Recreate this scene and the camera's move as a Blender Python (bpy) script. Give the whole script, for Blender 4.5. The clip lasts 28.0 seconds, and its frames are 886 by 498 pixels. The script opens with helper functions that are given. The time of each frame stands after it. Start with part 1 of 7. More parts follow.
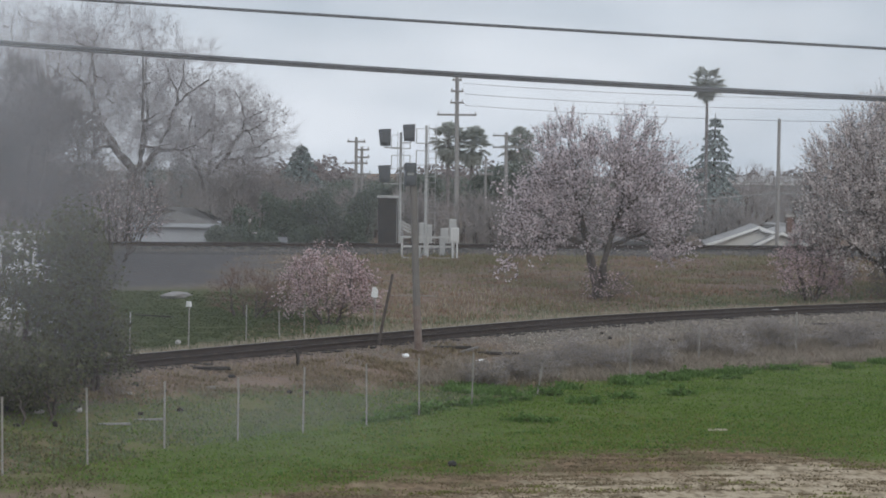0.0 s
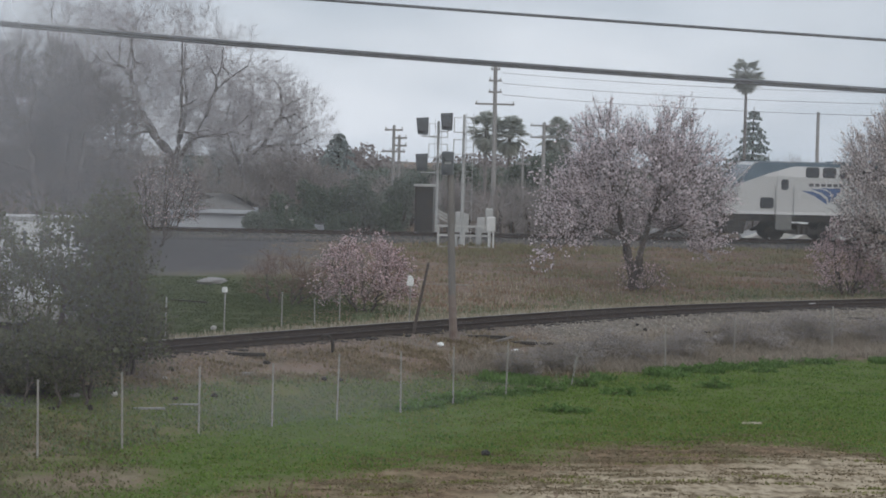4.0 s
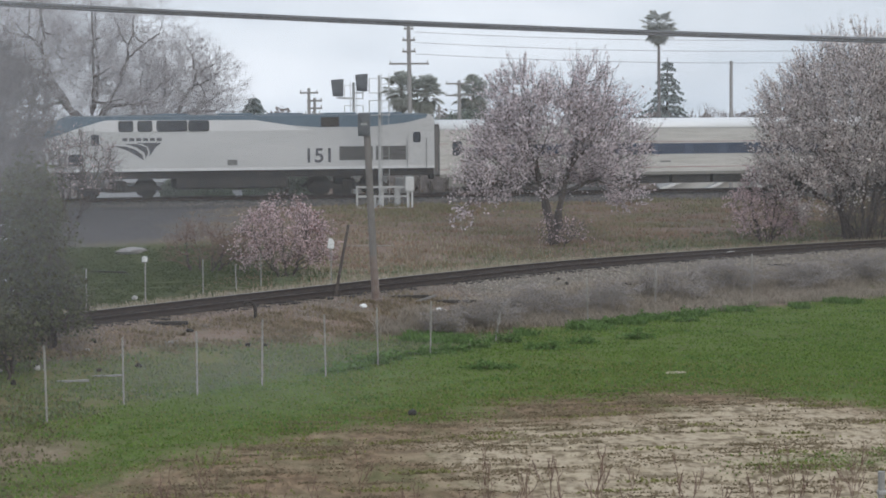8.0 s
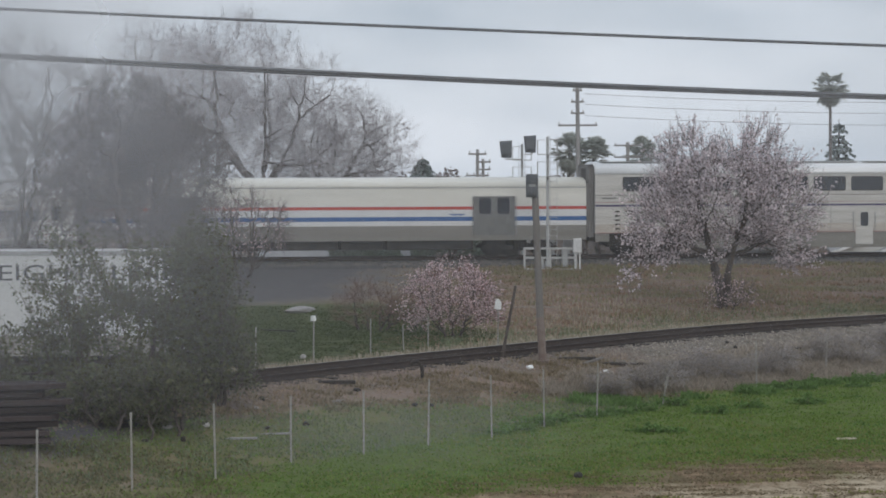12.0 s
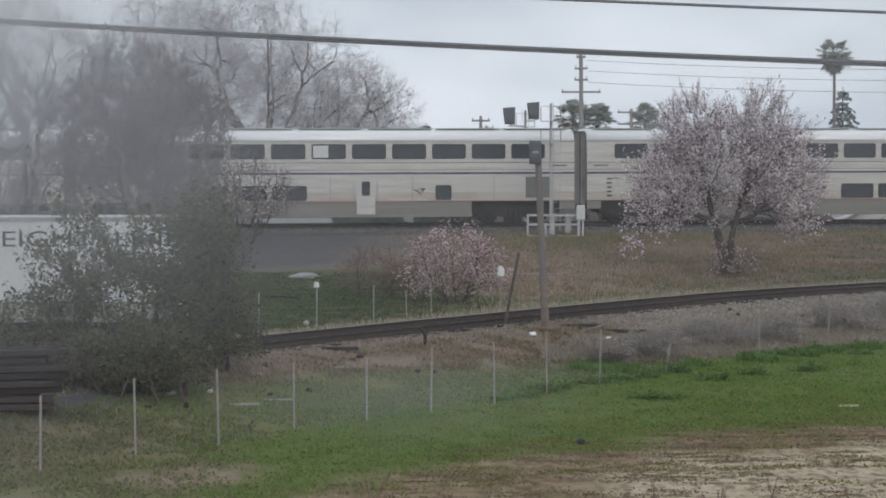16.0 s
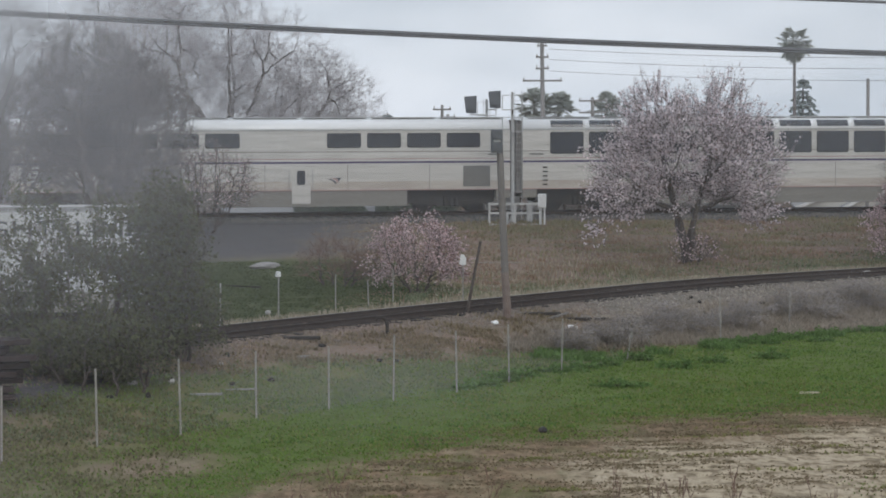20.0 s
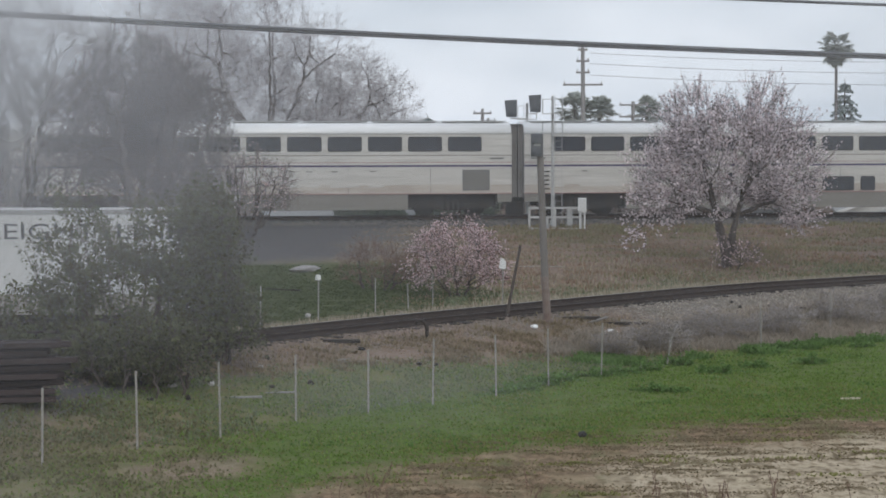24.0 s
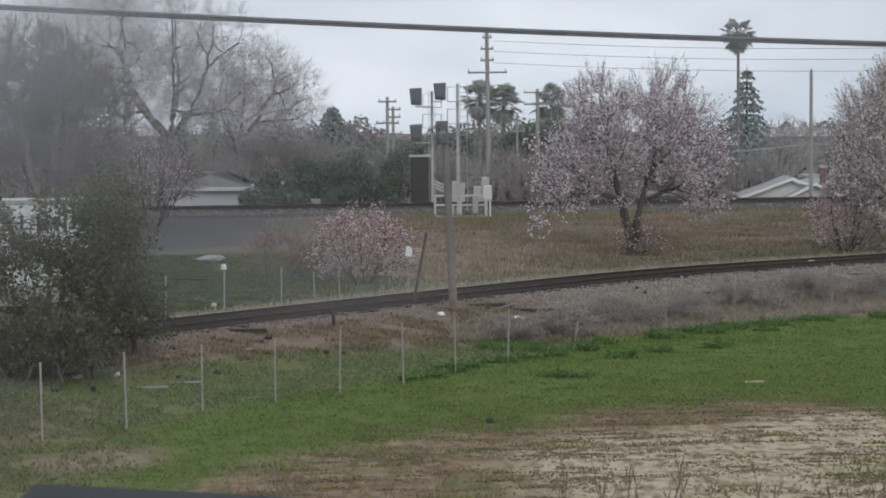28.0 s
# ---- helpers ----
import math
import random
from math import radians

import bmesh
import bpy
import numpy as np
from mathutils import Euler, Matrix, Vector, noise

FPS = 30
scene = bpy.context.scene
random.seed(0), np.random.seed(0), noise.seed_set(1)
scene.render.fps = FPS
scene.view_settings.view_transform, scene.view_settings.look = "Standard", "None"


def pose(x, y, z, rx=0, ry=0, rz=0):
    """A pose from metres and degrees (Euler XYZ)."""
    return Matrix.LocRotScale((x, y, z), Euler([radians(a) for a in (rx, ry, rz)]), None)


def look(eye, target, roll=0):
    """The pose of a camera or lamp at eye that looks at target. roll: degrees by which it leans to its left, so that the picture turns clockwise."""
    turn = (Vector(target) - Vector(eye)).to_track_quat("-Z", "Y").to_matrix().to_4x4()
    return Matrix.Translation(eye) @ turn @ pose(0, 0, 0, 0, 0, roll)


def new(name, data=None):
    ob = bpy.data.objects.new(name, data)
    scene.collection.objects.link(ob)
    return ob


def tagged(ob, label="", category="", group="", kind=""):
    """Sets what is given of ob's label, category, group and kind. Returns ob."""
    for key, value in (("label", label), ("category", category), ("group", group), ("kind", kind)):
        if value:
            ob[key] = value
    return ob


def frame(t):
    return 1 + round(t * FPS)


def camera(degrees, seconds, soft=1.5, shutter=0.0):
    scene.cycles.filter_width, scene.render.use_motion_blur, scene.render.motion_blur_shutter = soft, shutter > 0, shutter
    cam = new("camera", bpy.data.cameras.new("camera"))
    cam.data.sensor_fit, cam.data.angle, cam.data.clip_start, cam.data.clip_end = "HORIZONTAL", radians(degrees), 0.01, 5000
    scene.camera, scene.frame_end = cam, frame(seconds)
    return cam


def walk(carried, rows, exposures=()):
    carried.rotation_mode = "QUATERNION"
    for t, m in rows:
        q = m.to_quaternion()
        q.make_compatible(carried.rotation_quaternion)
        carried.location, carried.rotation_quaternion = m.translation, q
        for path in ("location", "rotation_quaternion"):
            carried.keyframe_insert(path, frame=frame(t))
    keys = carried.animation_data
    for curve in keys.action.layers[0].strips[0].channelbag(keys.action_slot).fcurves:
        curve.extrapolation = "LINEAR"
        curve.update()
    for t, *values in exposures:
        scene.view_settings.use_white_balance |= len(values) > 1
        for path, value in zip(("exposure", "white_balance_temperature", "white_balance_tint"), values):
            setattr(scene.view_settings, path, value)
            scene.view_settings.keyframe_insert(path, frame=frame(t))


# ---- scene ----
# A held camera at an upstairs window turns a little from side to side.
HFOV, EYE, TILT = 24.2, 6.2, -2.911
cam = camera(HFOV, 28.0, soft=1.75)
ROWS = [
    (0.0, -2.690, 0.774, -0.625),
    (0.5, -3.026, 0.889, -1.133),
    (1.0, -2.163, -0.674, -1.087),
    (1.5, -2.047, 0.340, -0.950),
    (2.0, -2.466, 0.285, -0.786),
    (2.5, -2.211, 0.024, -0.763),
    (4.5, -1.695, 0.533, -1.525),
    (5.0, -2.124, 0.008, -1.628),
    (5.5, -3.152, -1.956, -1.294),
    (6.0, -4.774, -2.155, -0.565),
    (6.5, -6.402, -1.560, -0.421),
    (7.0, -5.112, -1.651, 0.125),
    (7.5, -4.743, -1.111, 0.872),
    (8.0, -3.916, -0.640, 0.659),
    (8.5, -2.805, 1.150, -0.009),
    (9.0, -1.741, 1.023, -0.181),
    (9.5, -1.036, 0.571, 0.415),
    (10.0, 0.676, 0.744, 0.243),
    (10.5, 1.531, 0.732, 0.067),
    (11.0, 1.432, 0.971, -0.049),
    (11.5, 1.028, 0.826, 0.146),
    (12.0, 0.708, 1.089, 0.163),
    (12.5, 0.507, 1.026, 0.015),
    (14.5, 0.480, 0.187, 0.061),
    (15.0, 0.543, 0.262, 0.093),
    (15.5, 0.763, 0.215, 0.088),
    (16.0, 0.796, 0.165, 0.076),
    (16.5, 0.402, -0.099, -0.058),
    (17.0, -0.000, 0.000, 0.000),
    (17.5, 0.169, 0.183, 0.204),
    (18.0, 0.592, 0.458, 0.340),
    (18.5, 1.093, 0.292, 0.323),
    (19.0, 1.027, 0.279, 0.290),
    (19.5, 0.433, -0.021, 0.110),
    (20.0, -0.262, -0.146, 0.256),
    (20.5, -0.205, -0.253, 0.216),
    (21.0, 0.690, 0.138, 0.218),
    (21.5, 0.846, 0.353, 0.246),
    (23.5, 0.579, 0.292, 0.039),
    (24.0, 0.843, -0.038, 0.068),
    (24.5, 0.288, 0.034, 0.041),
    (25.0, 0.145, 0.036, -0.010),
    (25.5, 0.090, -0.038, 0.198),
    (26.0, 0.041, 0.018, 0.223),
    (26.5, 0.332, 0.169, 0.085),
    (27.0, -0.508, 0.116, -0.071),
    (27.5, -2.012, -0.089, 0.032),
    (28.0, -1.760, -0.363, 0.558),
]
DIP = {5.5: -0.021, 27.5: -0.016, 28.0: -0.03}
walk(cam, [(t, pose(0, 0, EYE + DIP.get(t, 0.0), TILT) @ pose(0, 0, 0, 0, 0, yaw) @ pose(0, 0, 0, 90 + pitch) @ pose(0, 0, 0, 0, 0, -roll)) for t, yaw, pitch, roll in ROWS],
     exposures=[(0.0, 0.0), (5.0, -0.05), (6.2, 0.2), (6.8, 0.33), (7.4, 0.33), (8.0, 0.2), (8.8, -0.3), (9.3, -0.3), (9.9, -0.05), (12.5, -0.08), (16.0, 0.0), (19.8, 0.0), (20.8, 0.17), (21.5, 0.17), (24.0, 0.08), (28.0, 0.05)])

# ---- light: an overcast day, soft sun from behind and to the right of the camera ----
world = bpy.data.worlds.new("overcast")
scene.world = world
world.use_nodes = True
wn, wl = world.node_tree.nodes, world.node_tree.links
wn.clear()
w_out = wn.new("ShaderNodeOutputWorld")
w_bg = wn.new("ShaderNodeBackground")
w_sky = wn.new("ShaderNodeTexSky")
w_sky.sky_type, w_sky.sun_disc = "NISHITA", False
w_sky.sun_elevation, w_sky.sun_rotation = radians(42), radians(150)
w_sky.air_density, w_sky.dust_density = 1.0, 3.0
w_co = wn.new("ShaderNodeTexCoord")
w_map = wn.new("ShaderNodeMapping")
w_map.inputs["Scale"].default_value = (1.0, 1.0, 3.2)
w_noise = wn.new("ShaderNodeTexNoise")
w_noise.inputs["Scale"].default_value, w_noise.inputs["Detail"].default_value = 5.0, 5.0
w_noise.inputs["Roughness"].default_value = 0.5
w_ramp = wn.new("ShaderNodeValToRGB")
w_ramp.color_ramp.elements[0].position, w_ramp.color_ramp.elements[0].color = 0.34, (5.55, 6.35, 7.35, 1)
w_ramp.color_ramp.elements[1].position, w_ramp.color_ramp.elements[1].color = 0.66, (8.6, 9.2, 10.1, 1)
w_mix = wn.new("ShaderNodeMixRGB")
w_mix.inputs[0].default_value = 0.9
wl.new(w_co.outputs["Generated"], w_map.inputs["Vector"])
wl.new(w_map.outputs[0], w_noise.inputs["Vector"])
wl.new(w_noise.outputs["Fac"], w_ramp.inputs[0])
wl.new(w_sky.outputs[0], w_mix.inputs[1])
wl.new(w_ramp.outputs[0], w_mix.inputs[2])
wl.new(w_mix.outputs[0], w_bg.inputs["Color"])
w_bg.inputs["Strength"].default_value = 0.1
wl.new(w_bg.outputs[0], w_out.inputs["Surface"])

sun = new("sun", bpy.data.lights.new("sun", "SUN"))
sun.data.energy, sun.data.angle, sun.data.color = 0.6, radians(25), (1.0, 0.96, 0.9)
sun.matrix_world = look((40, -60, 70), (0, 60, 0))


# ---- materials ----
def rgb(c):
    return (*c, 1.0)


def mat(name, base, second=None, scale=4.0, rough=0.7, metal=0.0, bump=0.0, fine=40.0, vary=0.0, island=False, contrast=0.5, stretch=(1, 1, 1), spec=0.4):
    """A surface with blotches of a second colour at one scale, fine grain at another, and a bump of its own."""
    m = bpy.data.materials.new(name)
    m.use_nodes = True
    n, l = m.node_tree.nodes, m.node_tree.links
    b = n["Principled BSDF"]
    b.inputs["Roughness"].default_value, b.inputs["Metallic"].default_value = rough, metal
    b.inputs["Specular IOR Level"].default_value = spec
    second = second or tuple(v * 0.75 for v in base)
    co = n.new("ShaderNodeTexCoord")
    mp = n.new("ShaderNodeMapping")
    mp.inputs["Scale"].default_value = stretch
    l.new(co.outputs["Object"], mp.inputs["Vector"])
    big = n.new("ShaderNodeTexNoise")
    big.inputs["Scale"].default_value, big.inputs["Detail"].default_value = scale, 5
    small = n.new("ShaderNodeTexNoise")
    small.inputs["Scale"].default_value, small.inputs["Detail"].default_value = fine, 3
    for t in (big, small):
        l.new(mp.outputs[0], t.inputs["Vector"])
    ramp = n.new("ShaderNodeValToRGB")
    ramp.color_ramp.elements[0].position, ramp.color_ramp.elements[0].color = 0.5 - contrast * 0.4, rgb(base)
    ramp.color_ramp.elements[1].position, ramp.color_ramp.elements[1].color = 0.5 + contrast * 0.4, rgb(second)
    l.new(big.outputs["Fac"], ramp.inputs[0])
    mul = n.new("ShaderNodeMixRGB")
    mul.blend_type, mul.inputs[0].default_value = "OVERLAY", 0.35
    l.new(ramp.outputs[0], mul.inputs[1])
    l.new(small.outputs["Color"], mul.inputs[2])
    gray = n.new("ShaderNodeRGBToBW")
    l.new(small.outputs["Color"], gray.inputs[0])
    l.new(gray.outputs[0], mul.inputs[2])
    colour = mul.outputs[0]
    if vary:
        hsv = n.new("ShaderNodeHueSaturation")
        rng = n.new("ShaderNodeMapRange")
        rng.inputs["To Min"].default_value, rng.inputs["To Max"].default_value = 1 - vary, 1 + vary
        src = n.new("ShaderNodeNewGeometry").outputs["Random Per Island"] if island else n.new("ShaderNodeObjectInfo").outputs["Random"]
        l.new(src, rng.inputs["Value"])
        l.new(rng.outputs[0], hsv.inputs["Value"])
        l.new(colour, hsv.inputs["Color"])
        colour = hsv.outputs[0]
    l.new(colour, b.inputs["Base Color"])
    if bump:
        bp = n.new("ShaderNodeBump")
        bp.inputs["Strength"].default_value, bp.inputs["Distance"].default_value = bump, 0.02
        l.new(small.outputs["Fac"], bp.inputs["Height"])
        l.new(bp.outputs[0], b.inputs["Normal"])
    return m


def leaf_mat(name, base, vary=0.35, trans=0.25):
    m = mat(name, base, tuple(v * 0.8 for v in base), scale=1.2, rough=0.75, vary=vary, island=True, spec=0.2)
    n, l = m.node_tree.nodes, m.node_tree.links
    b = n["Principled BSDF"]
    tr = n.new("ShaderNodeBsdfTranslucent")
    mix = n.new("ShaderNodeMixShader")
    mix.inputs[0].default_value = trans
    l.new(b.inputs["Base Color"].links[0].from_socket, tr.inputs["Color"])
    l.new(b.outputs[0], mix.inputs[1])
    l.new(tr.outputs[0], mix.inputs[2])
    l.new(mix.outputs[0], n["Material Output"].inputs["Surface"])
    return m


M = {
    "steel": mat("stainless steel", (0.68, 0.665, 0.625), (0.47, 0.45, 0.415), scale=1.2, rough=0.42, metal=0.25, fine=9, stretch=(0.35, 1, 6), contrast=0.7),
    "steel_low": mat("grimy lower steel", (0.27, 0.26, 0.235), (0.2, 0.185, 0.165), scale=0.6, rough=0.5, metal=0.3, fine=9, stretch=(0.35, 1, 5), contrast=0.8),
    "steel_warm": mat("rust-stained steel", (0.58, 0.535, 0.475), (0.42, 0.365, 0.315), scale=1.1, rough=0.5, metal=0.15, fine=9, stretch=(0.4, 1, 3), contrast=0.6),
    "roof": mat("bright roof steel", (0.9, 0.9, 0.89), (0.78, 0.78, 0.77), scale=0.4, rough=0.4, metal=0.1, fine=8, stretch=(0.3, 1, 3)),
    "roof_grey": mat("weathered roof", (0.5, 0.5, 0.5), (0.4, 0.4, 0.39), scale=0.5, rough=0.6, metal=0.1, fine=8),
    "white": mat("white car paint", (0.78, 0.76, 0.69), (0.68, 0.66, 0.59), scale=0.7, rough=0.45, fine=12, stretch=(0.3, 1, 3)),
    "loco": mat("silver loco paint", (0.57, 0.57, 0.565), (0.49, 0.49, 0.485), scale=0.5, rough=0.42, metal=0.1, fine=10, stretch=(0.4, 1, 2)),
    "loco_white": mat("white loco band", (0.72, 0.72, 0.715), (0.64, 0.64, 0.635), scale=0.6, rough=0.45, fine=10),
    "loco_blue": mat("blue loco roof paint", (0.125, 0.178, 0.225), (0.1, 0.148, 0.19), scale=0.8, rough=0.5, fine=10),
    "navy": mat("navy stripe", (0.06, 0.05, 0.12), (0.08, 0.06, 0.13), rough=0.5),
    "blue": mat("blue stripe", (0.04, 0.13, 0.34), (0.04, 0.11, 0.28), rough=0.5),
    "red": mat("red stripe", (0.52, 0.08, 0.06), (0.44, 0.07, 0.05), rough=0.5),
    "pink": mat("faded red line", (0.42, 0.26, 0.25), (0.36, 0.22, 0.21), rough=0.6),
    "glass": mat("dark car glass", (0.035, 0.04, 0.05), (0.055, 0.06, 0.07), scale=0.7, rough=0.12, spec=0.5),
    "glass_blue": mat("blue tinted coach glass", (0.035, 0.055, 0.095), (0.05, 0.07, 0.115), scale=0.7, rough=0.15, spec=0.5),
    "band": mat("navy window band", (0.04, 0.068, 0.125), (0.045, 0.066, 0.11), scale=0.5, rough=0.45),
    "rubber": mat("black rubber", (0.03, 0.03, 0.032), (0.05, 0.05, 0.05), rough=0.8),
    "bellow": mat("grey diaphragm", (0.24, 0.23, 0.22), (0.17, 0.16, 0.15), rough=0.85, scale=2),
    "under": mat("black running gear", (0.032, 0.031, 0.031), (0.06, 0.052, 0.045), scale=2.5, rough=0.8, bump=0.3),
    "louver": mat("grey louver", (0.2, 0.2, 0.19), (0.15, 0.15, 0.145), rough=0.7),
    "rail": mat("worn rail", (0.05, 0.035, 0.028), (0.036, 0.026, 0.022), scale=3, rough=0.8, metal=0.0, bump=0.2),
    "railtop": mat("polished rail head", (0.42, 0.4, 0.38), (0.34, 0.32, 0.3), scale=3, rough=0.35, metal=0.7),
    "sleeper": mat("creosoted timber", (0.03, 0.025, 0.022), (0.052, 0.043, 0.037), scale=5, rough=0.9, bump=0.5, vary=0.35),
    "bark": mat("grey brown bark", (0.075, 0.06, 0.052), (0.12, 0.1, 0.088), scale=6, rough=0.95, bump=0.6),
    "bark_pale": mat("pale mottled bark", (0.25, 0.23, 0.222), (0.155, 0.14, 0.137), scale=3, rough=0.95, bump=0.5),
    "twig": mat("grey twigs", (0.13, 0.11, 0.105), (0.17, 0.145, 0.135), scale=2, rough=0.95),
    "twig_dark": mat("brown twigs", (0.115, 0.097, 0.09), (0.155, 0.132, 0.122), scale=2, rough=0.95),
    "twig_grey": mat("dull grey twigs", (0.2, 0.182, 0.182), (0.25, 0.228, 0.228), scale=2, rough=0.95),
    # Sycamore twigs lightened so the crowns melt into haze and bright sky.
    "twig_pale": mat("sycamore twigs paled for haze", (0.5, 0.475, 0.485), (0.58, 0.555, 0.565), scale=1, rough=0.95),
    "stubble": leaf_mat("brown stubble", (0.2, 0.16, 0.1), vary=0.3),
    "blossom": leaf_mat("pale pink blossom", (0.92, 0.81, 0.83), vary=0.22, trans=0.35),
    "blossom_warm": leaf_mat("cream pink blossom", (0.88, 0.79, 0.76), vary=0.22, trans=0.35),
    "blossom_pink": leaf_mat("dusky pink blossom", (0.8, 0.61, 0.61), vary=0.3, trans=0.3),
    "bud": leaf_mat("reddish buds", (0.3, 0.16, 0.15), vary=0.4),
    # Olive made paler in place of more haze over the left bushes.
    "leaf": leaf_mat("olive leaves paled for haze", (0.135, 0.14, 0.08), vary=0.45),
    # Hedge and far-wood leaves: air haze is mixed into the colour.
    "leaf_hedge_haze": leaf_mat("hedge leaves paled for haze", (0.155, 0.185, 0.145), vary=0.25),
    "leaf_haze": leaf_mat("grey-brown far foliage with haze", (0.29, 0.255, 0.245), vary=0.25, trans=0.3),
    "stalk": mat("reddish dry stalks", (0.24, 0.15, 0.115), (0.17, 0.11, 0.09), scale=6, rough=0.9),
    # Thicket twigs hold painted haze; the near dry bushes share this colour.
    "twig_haze": mat("grey-brown twigs paled for haze", (0.31, 0.28, 0.27), (0.38, 0.345, 0.33), scale=1, rough=0.95),
    "russet": leaf_mat("russet dead grass", (0.36, 0.25, 0.175), vary=0.15, trans=0.45),
    # Evergreen green greyed and lightened to imitate haze over distance.
    "leaf_far_haze": leaf_mat("far evergreen leaves paled for haze", (0.2, 0.225, 0.19), vary=0.3, trans=0.3),
    "seed": leaf_mat("grey-brown seed balls", (0.27, 0.235, 0.22), vary=0.3),
    "grass_dull": leaf_mat("dull green grass blades", (0.105, 0.13, 0.058), vary=0.18, trans=0.4),
    "hay": leaf_mat("brownish olive grass", (0.2, 0.185, 0.1), vary=0.2, trans=0.4),
    "grass_grey": leaf_mat("grey-green sparse grass", (0.2, 0.235, 0.135), vary=0.25),
    # Conifer and palm colours are raised well above foliage tone to imitate haze.
    "conifer": leaf_mat("conifer needles paled for haze", (0.3, 0.345, 0.335), vary=0.35, trans=0.1),
    "palm": leaf_mat("palm fronds paled for haze", (0.5, 0.52, 0.47), vary=0.3, trans=0.6),
    "grass": leaf_mat("green grass blades", (0.175, 0.262, 0.06), vary=0.14, trans=0.45),
    "grass_pale": leaf_mat("yellowing grass blades", (0.27, 0.27, 0.1), vary=0.18, trans=0.45),
    "weed": leaf_mat("broad green weeds", (0.15, 0.245, 0.075), vary=0.22, trans=0.4),
    "olive": leaf_mat("olive grass", (0.29, 0.265, 0.155), vary=0.14, trans=0.45),
    "olive_brown": leaf_mat("olive brown tufts", (0.28, 0.225, 0.145), vary=0.18, trans=0.4),
    "dry": leaf_mat("dry grass", (0.39, 0.295, 0.21), vary=0.15, trans=0.45),
    "dry_pale": leaf_mat("pale reeds", (0.46, 0.4, 0.3), vary=0.2),
    "thistle": leaf_mat("grey dry weeds", (0.39, 0.335, 0.272), vary=0.2, trans=0.4),
    # Weathered grey, lightened further to put haze on the far poles.
    "pole": mat("weathered timber paled for haze", (0.27, 0.258, 0.25), (0.34, 0.325, 0.312), scale=2, rough=0.95, bump=0.4, stretch=(3, 3, 0.4)),
    "rust": mat("rust brown steel", (0.17, 0.12, 0.1), (0.24, 0.195, 0.17), scale=4, rough=0.9, bump=0.3),
    "grey_brown": mat("grey-brown weathered post", (0.16, 0.145, 0.132), (0.21, 0.19, 0.172), scale=3, rough=0.95, bump=0.4, stretch=(3, 3, 0.4)),
    "galv": mat("galvanised steel", (0.42, 0.42, 0.41), (0.33, 0.33, 0.32), scale=5, rough=0.5, metal=0.5),
    "post": mat("pale fence post", (0.42, 0.4, 0.36), (0.31, 0.29, 0.26), scale=6, rough=0.8),
    "platform": mat("dull white platform paint", (0.56, 0.56, 0.54), (0.44, 0.43, 0.41), scale=4, rough=0.6, bump=0.2),
    "silver": mat("silver signal paint", (0.5, 0.5, 0.49), (0.4, 0.4, 0.39), scale=4, rough=0.5, metal=0.3),
    "black": mat("faded black signal paint", (0.09, 0.096, 0.104), (0.125, 0.131, 0.14), scale=4, rough=0.55),
    "signwhite": mat("white enamel", (0.82, 0.82, 0.8), (0.74, 0.74, 0.72), scale=5, rough=0.5),
    "trailer": mat("white trailer side", (0.68, 0.68, 0.67), (0.6, 0.6, 0.58), scale=0.8, rough=0.45, fine=9),
    "stucco": mat("grey stucco", (0.36, 0.37, 0.38), (0.31, 0.32, 0.33), scale=1, rough=0.95, bump=0.2),
    "stucco_pale": mat("pale blue-grey stucco", (0.5, 0.52, 0.55), (0.43, 0.45, 0.48), scale=1, rough=0.95, bump=0.2),
    "cream": mat("white stucco", (0.68, 0.67, 0.64), (0.6, 0.59, 0.56), scale=1, rough=0.95, bump=0.2),
    "shingle_pale": mat("pale weathered shingles", (0.4, 0.39, 0.38), (0.3, 0.29, 0.28), scale=2, rough=0.95, bump=0.5),
    "shingle": mat("grey brown shingles", (0.2, 0.19, 0.18), (0.15, 0.143, 0.136), scale=2, rough=0.95, bump=0.5),
    "wire": mat("grey cable sheath", (0.1, 0.105, 0.115), (0.15, 0.155, 0.165), scale=3, rough=0.6),
    "mark_blue": mat("blue mark", (0.06, 0.11, 0.24), (0.07, 0.12, 0.25), rough=0.5),
    "letter": mat("dark lettering", (0.07, 0.075, 0.085), (0.1, 0.1, 0.11), rough=0.6),
    "earth_clod": mat("brown clods", (0.2, 0.155, 0.125), (0.27, 0.215, 0.18), scale=4, rough=0.95, bump=0.5, vary=0.3, island=True),
    "rock": mat("pale rubble", (0.5, 0.48, 0.45), (0.38, 0.36, 0.33), scale=4, rough=0.95, bump=0.5),
    "frame": mat("dark window frame", (0.02, 0.02, 0.022), (0.03, 0.03, 0.03), rough=0.6),
    "brick": mat("chimney brick", (0.19, 0.12, 0.1), (0.14, 0.09, 0.08), scale=3, rough=0.95),
}


# ---- mesh helpers ----
def np_mesh(name, verts, faces):
    """A mesh from an (n, 3) array and an (m, k) array of corners."""
    me = bpy.data.meshes.new(name)
    verts, faces = np.asarray(verts, np.float32), np.asarray(faces, np.int32)
    me.vertices.add(len(verts))
    me.vertices.foreach_set("co", verts.ravel())
    m, k = faces.shape
    me.loops.add(m * k)
    me.loops.foreach_set("vertex_index", faces.ravel())
    me.polygons.add(m)
    me.polygons.foreach_set("loop_start", np.arange(0, m * k, k, dtype=np.int32))
    me.update(calc_edges=True)
    return me


